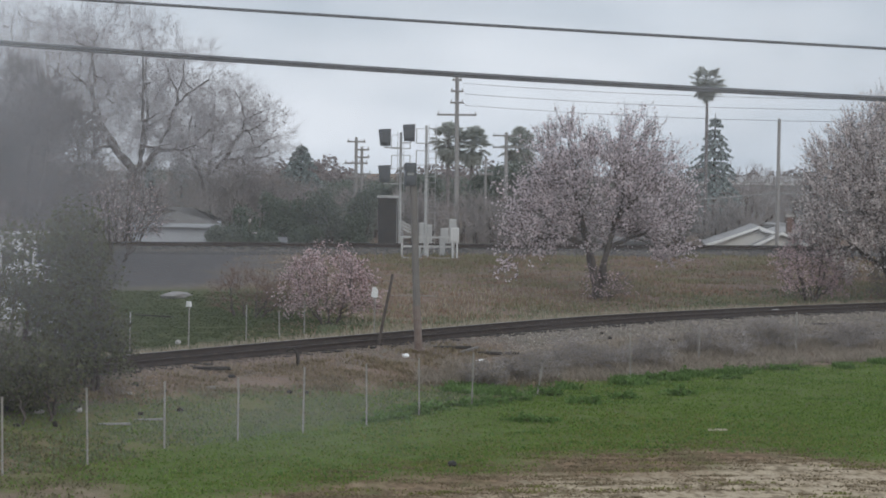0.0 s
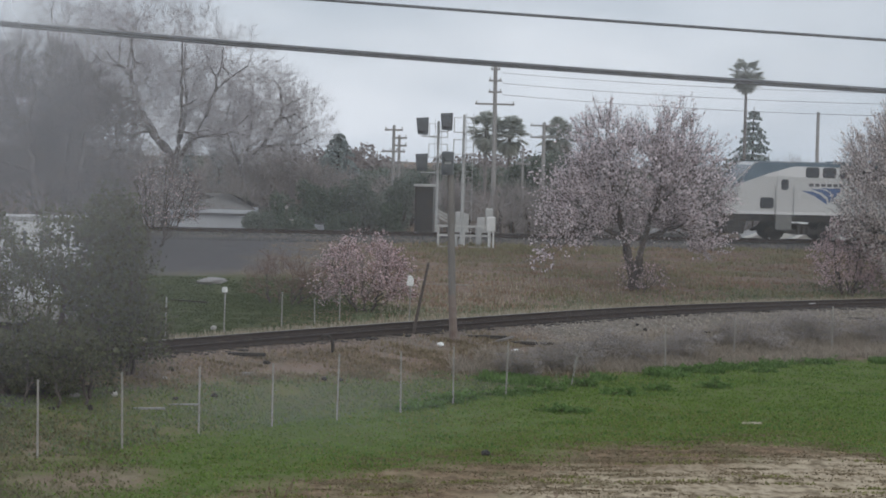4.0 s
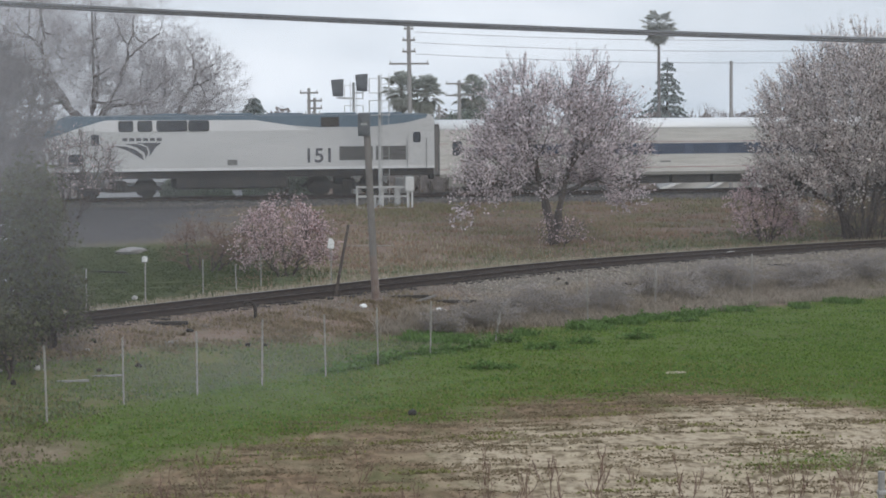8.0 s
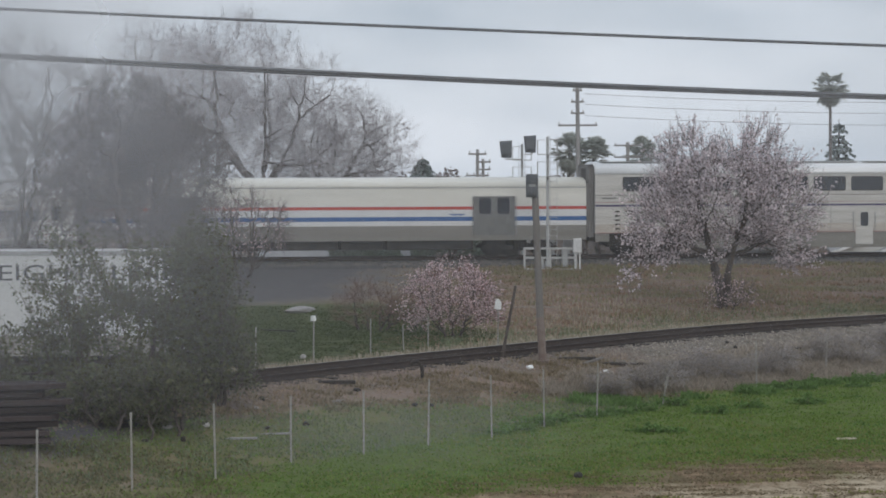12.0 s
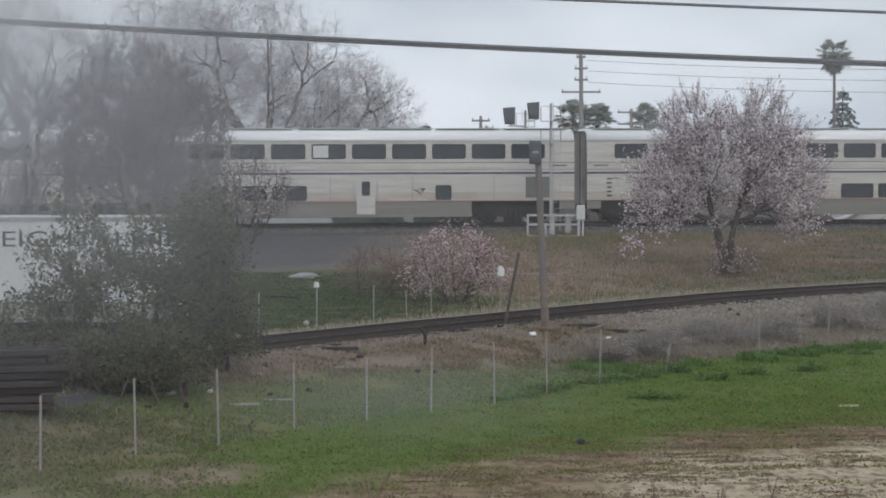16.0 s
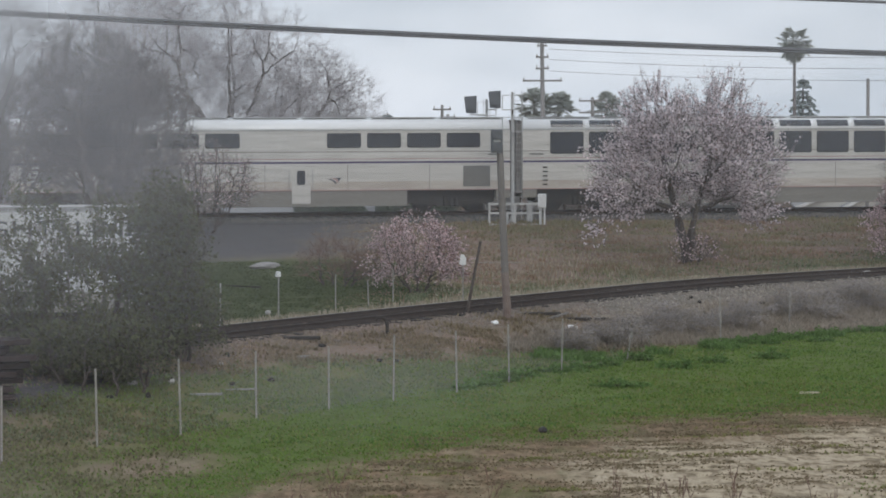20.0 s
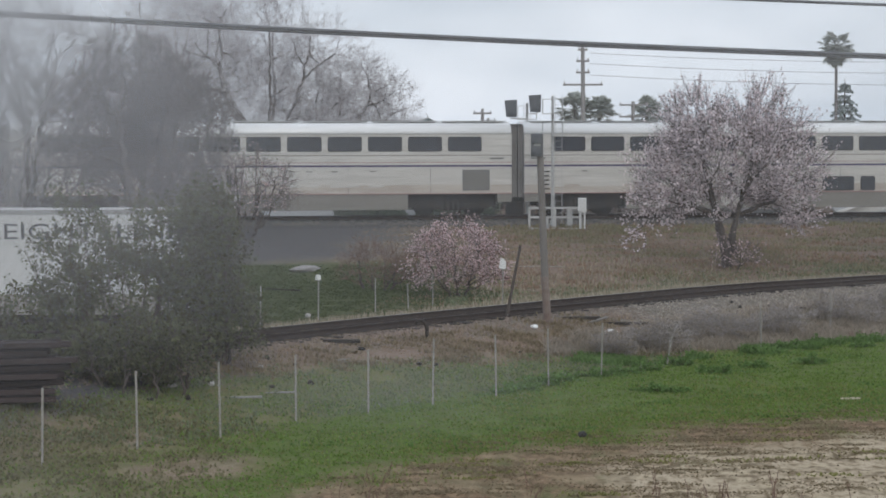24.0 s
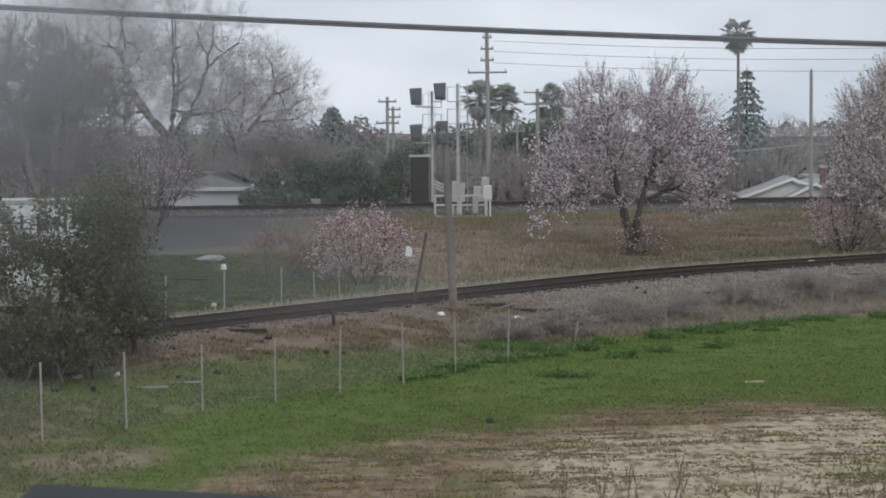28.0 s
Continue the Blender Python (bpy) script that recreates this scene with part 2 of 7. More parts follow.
def obj(name, me, material, parent=None, label="", smooth=False):
    me.materials.append(material)
    if smooth:
        me.polygons.foreach_set("use_smooth", np.ones(len(me.polygons), bool))
    ob = new(name, me)
    if parent is not None:
        ob.parent = parent
    if label:
        ob["label"] = label
    return ob


def part(name, bm, material, parent=None, label="", smooth=False):
    me = bpy.data.meshes.new(name)
    bm.to_mesh(me)
    bm.free()
    return obj(name, me, material, parent, label, smooth)


def thing(name, m, label, category, group="", kind=""):
    ob = new(name)
    ob.empty_display_size = 0.3
    ob.matrix_basis = m
    return tagged(ob, label, category, group, kind)


def box(bm, lo, hi, bevel=0.0):
    """An axis-aligned block from corner lo to corner hi."""
    lo, hi = Vector(lo), Vector(hi)
    vs = bmesh.ops.create_cube(bm, size=1.0, matrix=Matrix.LocRotScale((lo + hi) / 2, None, hi - lo))["verts"]
    if bevel:
        es = {e for v in vs for e in v.link_edges}
        bmesh.ops.bevel(bm, geom=list(es), offset=bevel, segments=2, affect="EDGES", profile=0.5)
    return bm


def blk(lo, hi, bevel=0.0):
    return box(bmesh.new(), lo, hi, bevel)


def rod(bm, a, b, r0, r1=None, sides=8):
    """A tapered round bar from a to b."""
    a, b = Vector(a), Vector(b)
    d = b - a
    m = Matrix.Translation((a + b) / 2) @ d.to_track_quat("Z", "Y").to_matrix().to_4x4()
    bmesh.ops.create_cone(bm, cap_ends=True, segments=sides, radius1=r0, radius2=r0 if r1 is None else r1, depth=d.length, matrix=m)
    return bm


def prism(bm, outline, y0, y1):
    """An outline in x and z pushed from y0 to y1."""
    a = [bm.verts.new((x, y0, z)) for x, z in outline]
    b = [bm.verts.new((x, y1, z)) for x, z in outline]
    bm.faces.new(a)
    bm.faces.new(b[::-1])
    for i in range(len(a)):
        j = (i + 1) % len(a)
        bm.faces.new((a[j], a[i], b[i], b[j]))
    bmesh.ops.recalc_face_normals(bm, faces=bm.faces[:])
    return bm


def sweep(bm, section, x0, x1, closed=True):
    """A section in y and z pushed along x."""
    a = [bm.verts.new((x0, y, z)) for y, z in section]
    b = [bm.verts.new((x1, y, z)) for y, z in section]
    bm.faces.new(a)
    bm.faces.new(b[::-1])
    for i in range(len(a)):
        j = (i + 1) % len(a)
        bm.faces.new((a[j], a[i], b[i], b[j]))
    bmesh.ops.recalc_face_normals(bm, faces=bm.faces[:])
    return bm


def text_part(name, words, size, m, material, parent, depth=0.01, squeeze=1.0, bold=0.0):
    cu = bpy.data.curves.new(name, "FONT")
    cu.body, cu.size, cu.extrude, cu.align_x = words, size, depth, "CENTER"
    cu.offset = bold
    tmp = bpy.data.objects.new(name, cu)
    me = bpy.data.meshes.new_from_object(tmp)
    bpy.data.objects.remove(tmp)
    me.transform(m @ Matrix.Diagonal((squeeze, 1, 1, 1)))
    return obj(name, me, material, parent)


# ---- the lie of the land ----
TRACK_X = np.array([-60, -40, -30, -20, -14, -10.6, -6.5, -4.46, -1.41, 1.0, 4.0, 9.0, 12.9, 16.9, 21, 25.2, 28.6, 40, 60, 100, 200, 500.0])
TRACK_Y = np.array([-44, -6, 12.5, 32, 43.6, 49.4, 54.6, 57.2, 61.0, 63.8, 67.4, 73.1, 76.4, 79.4, 82.1, 84.5, 86.1, 90.6, 96.5, 106, 124, 174.0])
_xs = np.linspace(-60, 500, 2241)
_ys = np.interp(_xs, TRACK_X, TRACK_Y)
_k = np.exp(-0.5 * (np.arange(-16, 17) / 6.0) ** 2)
_ys = np.convolve(np.pad(_ys, 16, mode="reflect", reflect_type="odd"), _k / _k.sum(), mode="valid")
_sl = np.gradient(_ys, _xs)
MAIN_D, MAIN_A, RAIL_Z = 107.3, 9.0, 2.43
MC, MS = math.cos(radians(MAIN_A)), math.sin(radians(MAIN_A))


def branch_y(x):
    return np.interp(x, _xs, _ys)


def off_branch(x, y):
    """Metres beyond the siding's middle line, seen from the window."""
    return (y - np.interp(x, _xs, _ys)) / np.sqrt(1 + np.interp(x, _xs, _sl) ** 2)


def off_main(x, y):
    return (y - MAIN_D) * MC - x * MS


def wavy(x, y, s, seed=0.0):
    """Cheap smooth waves, about -1 to 1."""
    x, y = np.asarray(x, float) / s, np.asarray(y, float) / s
    return (np.sin(x * 1.3 + 2.1 * np.sin(y * 0.7 + seed) + seed) * np.cos(y * 1.1 + 1.7 * np.sin(x * 0.9 + seed * 2))
            + 0.5 * np.sin(x * 2.9 + y * 2.3 + seed * 3) * np.cos(y * 3.1 - x * 1.9 + seed)) / 1.5


DIPS = [(28.0, 142, 10), (-11, 137, 9), (17.2, 145, 9), (33, 155, 8)]


def height(x, y):
    x, y = np.asarray(x, float), np.asarray(y, float)
    p, q = off_branch(x, y), off_main(x, y)
    front = np.interp(p, [-7.5, -5.2, -3.2, -1.5, -1.2], [0, 0.2, 0.55, 0.87, 0.9])
    back = np.interp(p, [1.7, 3.4, 9, 14], [0.9, 0.5, 0.45, 0.7])
    h = np.where(p < 1.7, front, back)
    m = np.interp(q, [-26, -20, -16, -9, -4.6, -2.6, -1.9, 1.9, 4, 10, 40], [0.55, 1.1, 1.32, 1.75, 1.98, 2.05, 2.2, 2.2, 1.7, 0.7, 0.4])
    h = np.maximum(h, m * np.clip((p + 3) / 3, 0, 1))
    rough = np.clip((np.abs(p) - 1.7) / 2, 0, 1) * np.clip((np.abs(q) - 2.4) / 3, 0, 1)
    for dx, dy, dr in DIPS:
        h = h - 1.35 * np.clip(1.6 * (1 - np.hypot(x - dx, y - dy) / dr), 0, 1)
    return h + rough * (0.03 * wavy(x, y, 2.3, 1.0) + 0.06 * wavy(x, y, 7.0, 4.0)) * np.where(q > 12, 0.3, 1.0)


def hz(x, y):
    return float(height(np.array([x]), np.array([y]))[0])


def fence_y(x):
    return 45.4 + 1.26 * (x + 3.95)


def green_edge(x):
    return np.interp(x, [-20, -9, -3.6, 0.3, 5.3, 9.5, 11.5, 14, 17, 40], [27, 30, 35.6, 41.9, 45, 47, 44, 40, 38, 40])


# ---- ground: one sheet to the horizon ----
def green_top(x):
    return np.interp(x, [-30, -12, -8, -4, 1.1, 4.2, 6.0, 9, 15.3, 23.8, 40], [27, 44, 48, 52.2, 56.6, 58.6, 59.6, 61.9, 66.7, 71.2, 80])


def zones(x, y):
    """How much of pale dirt, green grass, dry grass and stone lies at a place, 0 to 1 each."""
    p, q = off_branch(x, y), off_main(x, y)
    w1, w2 = wavy(x, y, 1.7, 2.0), wavy(x, y, 5.0, 6.0)
    soft = lambda v, w: np.clip(v / w + 0.5, 0, 1)
    e = y - green_edge(x) + 1.0 * w1 + 1.3 * w2 + 0.5 * wavy(x, y, 0.6, 9.0)
    left = soft(-2.5 - x + 1.5 * w2 + (y - 34) * 0.15, 4)
    near_green = soft(e, 2.2) * soft(green_top(x) - y + 0.8 * w1, 1.6)
    near_green = np.maximum(near_green, 0.8 * left * soft(y - 37.5 + 2 * w2, 3) * soft(green_top(x) - y, 2))
    near_green = near_green * (1 - 0.45 * soft(y - fence_y(x) - 0.6 + w1, 2.5) * soft(5.5 - x, 2))
    tongue = soft(0.9 - np.abs(y - (37.2 + 0.35 * (x - 12)) + 0.5 * w1), 0.8) * soft(x - 8.5 + w2, 2)
    near_green = np.maximum(near_green, 0.42 * tongue)
    far_green = soft(-0.5 - x + 2 * w2, 4) * soft(p - 2.8, 0.8) * soft(-18.7 - q + w2, 2.5)
    right_green = soft(x - 21 + 2 * w2, 4) * soft(-3.2 - p, 1.5) * soft(y - 60, 4)
    green = np.maximum(near_green, 0.8 * right_green)
    pale = soft(1 - np.hypot((x - 9.6) / 7.2, (y - 36.5) / 7.0) + 0.18 * w2 + 0.2 * w1, 0.35) * soft(-e - 0.4, 1.5)
    bald = soft(1 - np.hypot((x + 5.2) / 1.1, (y - 39.3) / 1.2) + 0.4 * w1 + 0.3 * w2, 0.9)
    pale, green = np.maximum(pale, 0.25 * bald), green * (1 - 0.85 * bald)
    dull = soft(-5.6 - x + 1.2 * w1 + w2, 2.5) * soft(45 - y + w2, 3)
    green, meadow = green * (1 - 0.55 * dull), far_green
    dirt = np.clip(pale, 0, 1)
    stone = np.maximum(soft(2.7 - np.abs(p + 0.2) + 0.4 * w1, 0.8) * soft(x - 0.5 + w2, 5), soft(3.6 + q + 0.5 * w1, 0.9) * soft(4 - q, 1))
    stone = np.maximum(stone, soft(-3.0 - x + 1.6 * w2, 6) * soft(q + 18.5 + w2, 3) * soft(5 - q, 1))
    stone = np.maximum(stone, 0.6 * soft(x - 5 + w2, 3) * soft(p + 5.0, 1.2) * soft(1 - p, 1))
    cinder = soft(-3.0 - x + 1.6 * w2, 6) * soft(q + 18.5 + w2, 3) * soft(-2.6 - q, 1)
    cinder = np.maximum(cinder, soft(-6.5 - x + w2, 4) * soft(3.4 - np.abs(p + 0.6) + w1, 1.5))
    dry = np.clip(1 - green - meadow - stone - dirt, 0, 1) * (1 - soft(1.2 - e, 2.0) * (y < 60))
    crest = soft(x + 1.5 + w2, 3) * soft(q + 10.5 + 2.5 * w2, 4) * soft(-3.8 - q, 1)
    return dirt, green, dry, stone, cinder, meadow, crest


def axis(edges):
    out = [edges[0][0]]
    for lo, hi, step in edges:
        out += list(np.linspace(lo, hi, max(1, round((hi - lo) / step)) + 1)[1:])
    return np.array(out)


gx = axis([(-3000, -400, 650), (-400, -100, 30), (-100, -34, 4), (-34, 44, 0.42), (44, 110, 4), (110, 500, 30), (500, 3000, 500)])
gy = axis([(-3000, -300, 900), (-300, 10, 31), (10, 122, 0.42), (122, 200, 2), (200, 500, 30), (500, 4500, 500)])
GX, GY = np.meshgrid(gx, gy)
GZ = height(GX, GY)
nx, ny = len(gx), len(gy)
idx = np.arange(nx * ny).reshape(ny, nx)
quads = np.stack([idx[:-1, :-1], idx[:-1, 1:], idx[1:, 1:], idx[1:, :-1]], -1).reshape(-1, 4)
ground_me = np_mesh("ground", np.stack([GX, GY, GZ], -1).reshape(-1, 3), quads)
for zone_name, zone in zip(("dirt", "green", "dry", "stone", "cinder", "meadow", "crest"), zones(GX.ravel(), GY.ravel())):
    ground_me.attributes.new(zone_name, "FLOAT", "POINT").data.foreach_set("value", zone.astype(np.float32))


def ground_material():
    m = bpy.data.materials.new("field soil grass and ballast")
    m.use_nodes = True
    n, l = m.node_tree.nodes, m.node_tree.links
    b = n["Principled BSDF"]
    b.inputs["Roughness"].default_value, b.inputs["Specular IOR Level"].default_value = 0.95, 0.15
    co = n.new("ShaderNodeTexCoord")

    def tex(scale, detail=5, stretch=None):
        t = n.new("ShaderNodeTexNoise")
        t.inputs["Scale"].default_value, t.inputs["Detail"].default_value = scale, detail
        if stretch:
            mp = n.new("ShaderNodeMapping")
            mp.inputs["Scale"].default_value = stretch
            l.new(co.outputs["Object"], mp.inputs["Vector"])
            l.new(mp.outputs[0], t.inputs["Vector"])
        else:
            l.new(co.outputs["Object"], t.inputs["Vector"])
        return t.outputs["Fac"]

    def two(fac, a, c, lo=0.35, hi=0.65):
        r = n.new("ShaderNodeValToRGB")
        r.color_ramp.elements[0].position, r.color_ramp.elements[0].color = lo, rgb(a)
        r.color_ramp.elements[1].position, r.color_ramp.elements[1].color = hi, rgb(c)
        l.new(fac, r.inputs[0])
        return r.outputs[0]

    def mixed(fac, a, c):
        x = n.new("ShaderNodeMixRGB")
        l.new(fac, x.inputs[0])
        l.new(a, x.inputs[1])
        l.new(c, x.inputs[2])
        return x.outputs[0]

    def zone(name, wobble):
        a = n.new("ShaderNodeAttribute")
        a.attribute_name = name
        s = n.new("ShaderNodeMath")
        s.operation = "MULTIPLY_ADD"
        l.new(wobble, s.inputs[0])
        s.inputs[1].default_value, s.inputs[2].default_value = 1.1, -0.55
        t = n.new("ShaderNodeMath")
        t.operation, t.use_clamp = "ADD", True
        l.new(a.outputs["Fac"], t.inputs[0])
        l.new(s.outputs[0], t.inputs[1])
        k = n.new("ShaderNodeMath")
        k.operation = "MULTIPLY"
        k.use_clamp = True
        l.new(t.outputs[0], k.inputs[0])
        sm = n.new("ShaderNodeMapRange")
        sm.inputs["From Min"].default_value, sm.inputs["From Max"].default_value = 0.0, 0.35
        l.new(a.outputs["Fac"], sm.inputs["Value"])
        l.new(sm.outputs[0], k.inputs[1])
        return k.outputs[0]

    fine, mid, big = tex(9), tex(2.2), tex(0.5)
    clods = tex(2.0, 7, (0.9, 0.55, 1))
    soil = mixed(two(tex(1.1, 6, (1.0, 0.5, 1)), (0, 0, 0), (1, 1, 1), 0.42, 0.58), two(tex(5, 5, (1.0, 0.45, 1)), (0.14, 0.094, 0.056), (0.27, 0.19, 0.118), 0.38, 0.6), two(tex(2.2, 6, (1.1, 0.5, 1)), (0.13, 0.105, 0.055), (0.3, 0.23, 0.145), 0.38, 0.62))
    weedy = two(tex(0.8, 6, (0.9, 0.4, 1)), (0, 0, 0), (0.75, 0.75, 0.75), 0.54, 0.62)
    soil = mixed(weedy, soil, two(tex(6, 4, (1.0, 0.5, 1)), (0.09, 0.1, 0.035), (0.17, 0.16, 0.07)))
    dirt = mixed(two(tex(0.9, 4), (0, 0, 0), (1, 1, 1), 0.42, 0.62), two(tex(5.0, 6, (1.1, 0.55, 1)), (0.2, 0.15, 0.09), (0.48, 0.395, 0.285), 0.36, 0.52), two(tex(3.4, 7, (1.0, 0.6, 1)), (0.17, 0.13, 0.08), (0.48, 0.395, 0.275), 0.42, 0.56))
    green = mixed(two(tex(1.3, 6), (0, 0, 0), (1, 1, 1), 0.4, 0.6), two(fine, (0.092, 0.142, 0.03), (0.125, 0.172, 0.042)), two(tex(5), (0.08, 0.122, 0.028), (0.13, 0.142, 0.05)))
    straw = mixed(big, two(mid, (0.19, 0.128, 0.1), (0.285, 0.205, 0.165)), two(fine, (0.2, 0.145, 0.112), (0.25, 0.19, 0.148)))
    mottle = two(tex(0.33, 4), (0, 0, 0), (1, 1, 1), 0.46, 0.6)
    dry = mixed(mottle, straw, two(mid, (0.15, 0.118, 0.08), (0.2, 0.16, 0.112)))
    stone = two(tex(14, 3), (0.11, 0.098, 0.085), (0.25, 0.218, 0.182), 0.3, 0.7)
    c = mixed(zone("dry", mid), soil, dry)
    c = mixed(zone("crest", mid), c, two(mid, (0.13, 0.088, 0.066), (0.21, 0.145, 0.11)))
    c = mixed(zone("dirt", clods), c, dirt)
    c = mixed(zone("green", fine), c, green)
    c = mixed(zone("meadow", mid), c, two(mid, (0.055, 0.07, 0.028), (0.095, 0.105, 0.048)))
    c = mixed(zone("stone", mid), c, stone)
    c = mixed(zone("cinder", mid), c, two(tex(11, 4), (0.06, 0.056, 0.058), (0.125, 0.117, 0.118), 0.3, 0.7))
    l.new(c, b.inputs["Base Color"])
    bp = n.new("ShaderNodeBump")
    bp.inputs["Strength"].default_value, bp.inputs["Distance"].default_value = 0.7, 0.06
    l.new(fine, bp.inputs["Height"])
    l.new(bp.outputs[0], b.inputs["Normal"])
    return m


ground = obj("ground", ground_me, ground_material(), smooth=True)
tagged(ground, "field of green grass and bare dirt below a railway bank", "ground", kind="structure")


# ---- the two railway lines ----
RAIL = [(-0.075, 0), (0.075, 0), (0.075, 0.02), (0.012, 0.045), (0.012, 0.125), (0.036, 0.14), (0.036, 0.165), (-0.036, 0.165), (-0.036, 0.14), (-0.012, 0.125), (-0.012, 0.045), (-0.075, 0.02)]


def rail_mesh(name, xs, ys, zs, side):
    """A rail of true section along a line of points, side metres to its left."""
    pts = np.stack([xs, ys], -1)
    d = np.gradient(pts, axis=0)
    d /= np.linalg.norm(d, axis=1)[:, None]
    nrm = np.stack([-d[:, 1], d[:, 0]], -1)
    k = len(RAIL)
    verts = []
    for (u, w) in RAIL:
        verts.append(np.concatenate([pts + nrm * (side + u), (zs + w)[:, None]], 1))
    v = np.stack(verts, 1).reshape(-1, 3)
    i = np.arange(len(xs) - 1)[:, None] * k
    j = np.arange(k)[None]
    f = np.stack([i + j, i + (j + 1) % k, i + k + (j + 1) % k, i + k + j], -1).reshape(-1, 4)
    return np_mesh(name, v, f)


def railway(name, xs, ys, z_rail, label, sleeper_from, sleeper_to, loose):
    line = thing(name, Matrix(), label, "railway track", kind="structure")
    zs = np.full(len(xs), z_rail - 0.165)
    for side in (-0.755, 0.755):
        rail = obj("rail", rail_mesh("rail", xs, ys, zs, side), M["rail"], line, "rusty steel rail")
        head = obj("rail_head", rail_mesh("rail_head", xs, ys, zs, side), M["railtop" if side > 0 or name == "main_track" else "rail"], rail)
        head.data.transform(Matrix.Translation((0, 0, 0.004)))
        bm = bmesh.new()
        bm.from_mesh(head.data)
        top = float(zs[0]) + 0.165
        bmesh.ops.delete(bm, geom=[f for f in bm.faces if f.calc_center_median().z < top - 0.001], context="FACES")
        bm.to_mesh(head.data)
        bm.free()
    s = np.concatenate([[0], np.cumsum(np.hypot(np.diff(xs), np.diff(ys)))])
    bm = blk((-1.3, -0.115, -0.18), (1.3, 0.115, 0), 0.012)
    shared = bpy.data.meshes.new("sleeper")
    bm.to_mesh(shared)
    bm.free()
    shared.materials.append(M["sleeper"])
    rng = random.Random(3)
    for at in np.arange(s[0], s[-1], 0.55):
        x, y = np.interp(at, s, xs), np.interp(at, s, ys)
        if not sleeper_from < x < sleeper_to:
            continue
        x2, y2 = np.interp(at + 0.2, s, xs), np.interp(at + 0.2, s, ys)
        a = math.degrees(math.atan2(y2 - y, x2 - x)) + 90
        ob = new("sleeper", shared)
        ob.parent = line
        ob.matrix_basis = pose(x + rng.uniform(-loose, loose), y + rng.uniform(-loose, loose), z_rail - 0.18 + rng.uniform(-0.02, 0.01), 0, rng.uniform(-1, 1), a + rng.uniform(-3, 3))
    return line


bx = np.concatenate([np.arange(-45, 45, 0.5), np.arange(45, 300, 4)])
railway("siding_track", bx, branch_y(bx), 1.1, "rusty curved siding track on dark timber sleepers", -13.5, 31, 0.08)
mx = np.arange(-330, 401, 4.0)
railway("main_track", mx * MC, MAIN_D + mx * MS, RAIL_Z, "straight main line track along the top of the bank", -14, 33, 0.03)


# ---- stones of the ballast along both lines ----
def stones(name, n, xy, size, material, seed, label):
    rng = np.random.default_rng(seed)
    x, y = xy(rng, n)
    z = height(x, y)
    s = rng.uniform(0.5, 1.4, n) * size
    base = np.array([[1, 0, -.3], [-.5, .87, -.3], [-.5, -.87, -.3], [0, 0, .9]])
    tri = np.array([[0, 1, 3], [1, 2, 3], [2, 0, 3], [0, 2, 1]])
    a = rng.uniform(0, 6.28, n)
    c, sn = np.cos(a), np.sin(a)
    v = base[None] * s[:, None, None] * rng.uniform(0.6, 1.3, (n, 4, 3))
    v = np.stack([v[..., 0] * c[:, None] - v[..., 1] * sn[:, None], v[..., 0] * sn[:, None] + v[..., 1] * c[:, None], v[..., 2]], -1)
    v += np.stack([x, y, z], -1)[:, None]
    f = (tri[None] + 4 * np.arange(n)[:, None, None]).reshape(-1, 3)
    return tagged(obj(name, np_mesh(name, v.reshape(-1, 3), f), material), label, "gravel", kind="stuff")


def along_branch(lo, hi, p0, p1):
    def place(rng, n):
        x = rng.uniform(lo, hi, n)
        p = rng.uniform(p0, p1, n)
        sl = np.interp(x, _xs, _sl)
        k = np.sqrt(1 + sl ** 2)
        return x - p * sl / k, branch_y(x) + p / k
    return place


def along_main(lo, hi, q0, q1):
    def place(rng, n):
        s, q = rng.uniform(lo, hi, n), rng.uniform(q0, q1, n)
        return s * MC - q * MS, MAIN_D + s * MS + q * MC
    return place


M["gravel"] = mat("ballast stone", (0.22, 0.188, 0.155), (0.32, 0.28, 0.235), scale=3, rough=0.95, vary=0.5, island=True)
# Bed stone colour darkened to hold the shade between the rails.
M["cinder"] = mat("near-black bed stones", (0.034, 0.029, 0.027), (0.056, 0.048, 0.044), scale=3, rough=0.95, vary=0.4, island=True)
M["gravel_dark"] = mat("dark ballast stone", (0.075, 0.073, 0.075), (0.12, 0.115, 0.11), scale=3, rough=0.95, vary=0.4, island=True)
stones("siding_rubble", 3500, along_branch(-12, 4, -2.6, -1.0), 0.05, M["earth_clod"], 4, "loose brown-grey stones along the siding")
stones("siding_ballast", 14000, along_branch(3, 31, -4.8, -1.0), 0.045, M["gravel"], 5, "loose grey ballast stones along the siding")
# Near-black stones stand in for the shade of rails and sleepers.
stones("siding_cinders", 9000, along_branch(-12, 31, -1.25, 1.5), 0.035, M["cinder"], 7, "near-black stones for the shade between the siding rails")
stones("main_ballast", 14000, along_main(-20, 36, -4.4, -1.2), 0.06, M["gravel_dark"], 6, "dark grey ballast stones of the main line")


# ---- the train ----
def section(half, low, shoulder, crown, steps=7):
    """A rounded roof section: the outline in y and z, from one side over the top to the other."""
    pts = [(-half, low), (-half, shoulder)]
    for i in range(1, steps):
        a = math.pi * i / steps
        pts.append((-half * math.cos(a) * (1 - 0.04 * math.sin(a)), shoulder + (crown - shoulder) * math.sin(a) ** 0.75))
    return pts + [(half, shoulder), (half, low)]


SHARED = {}
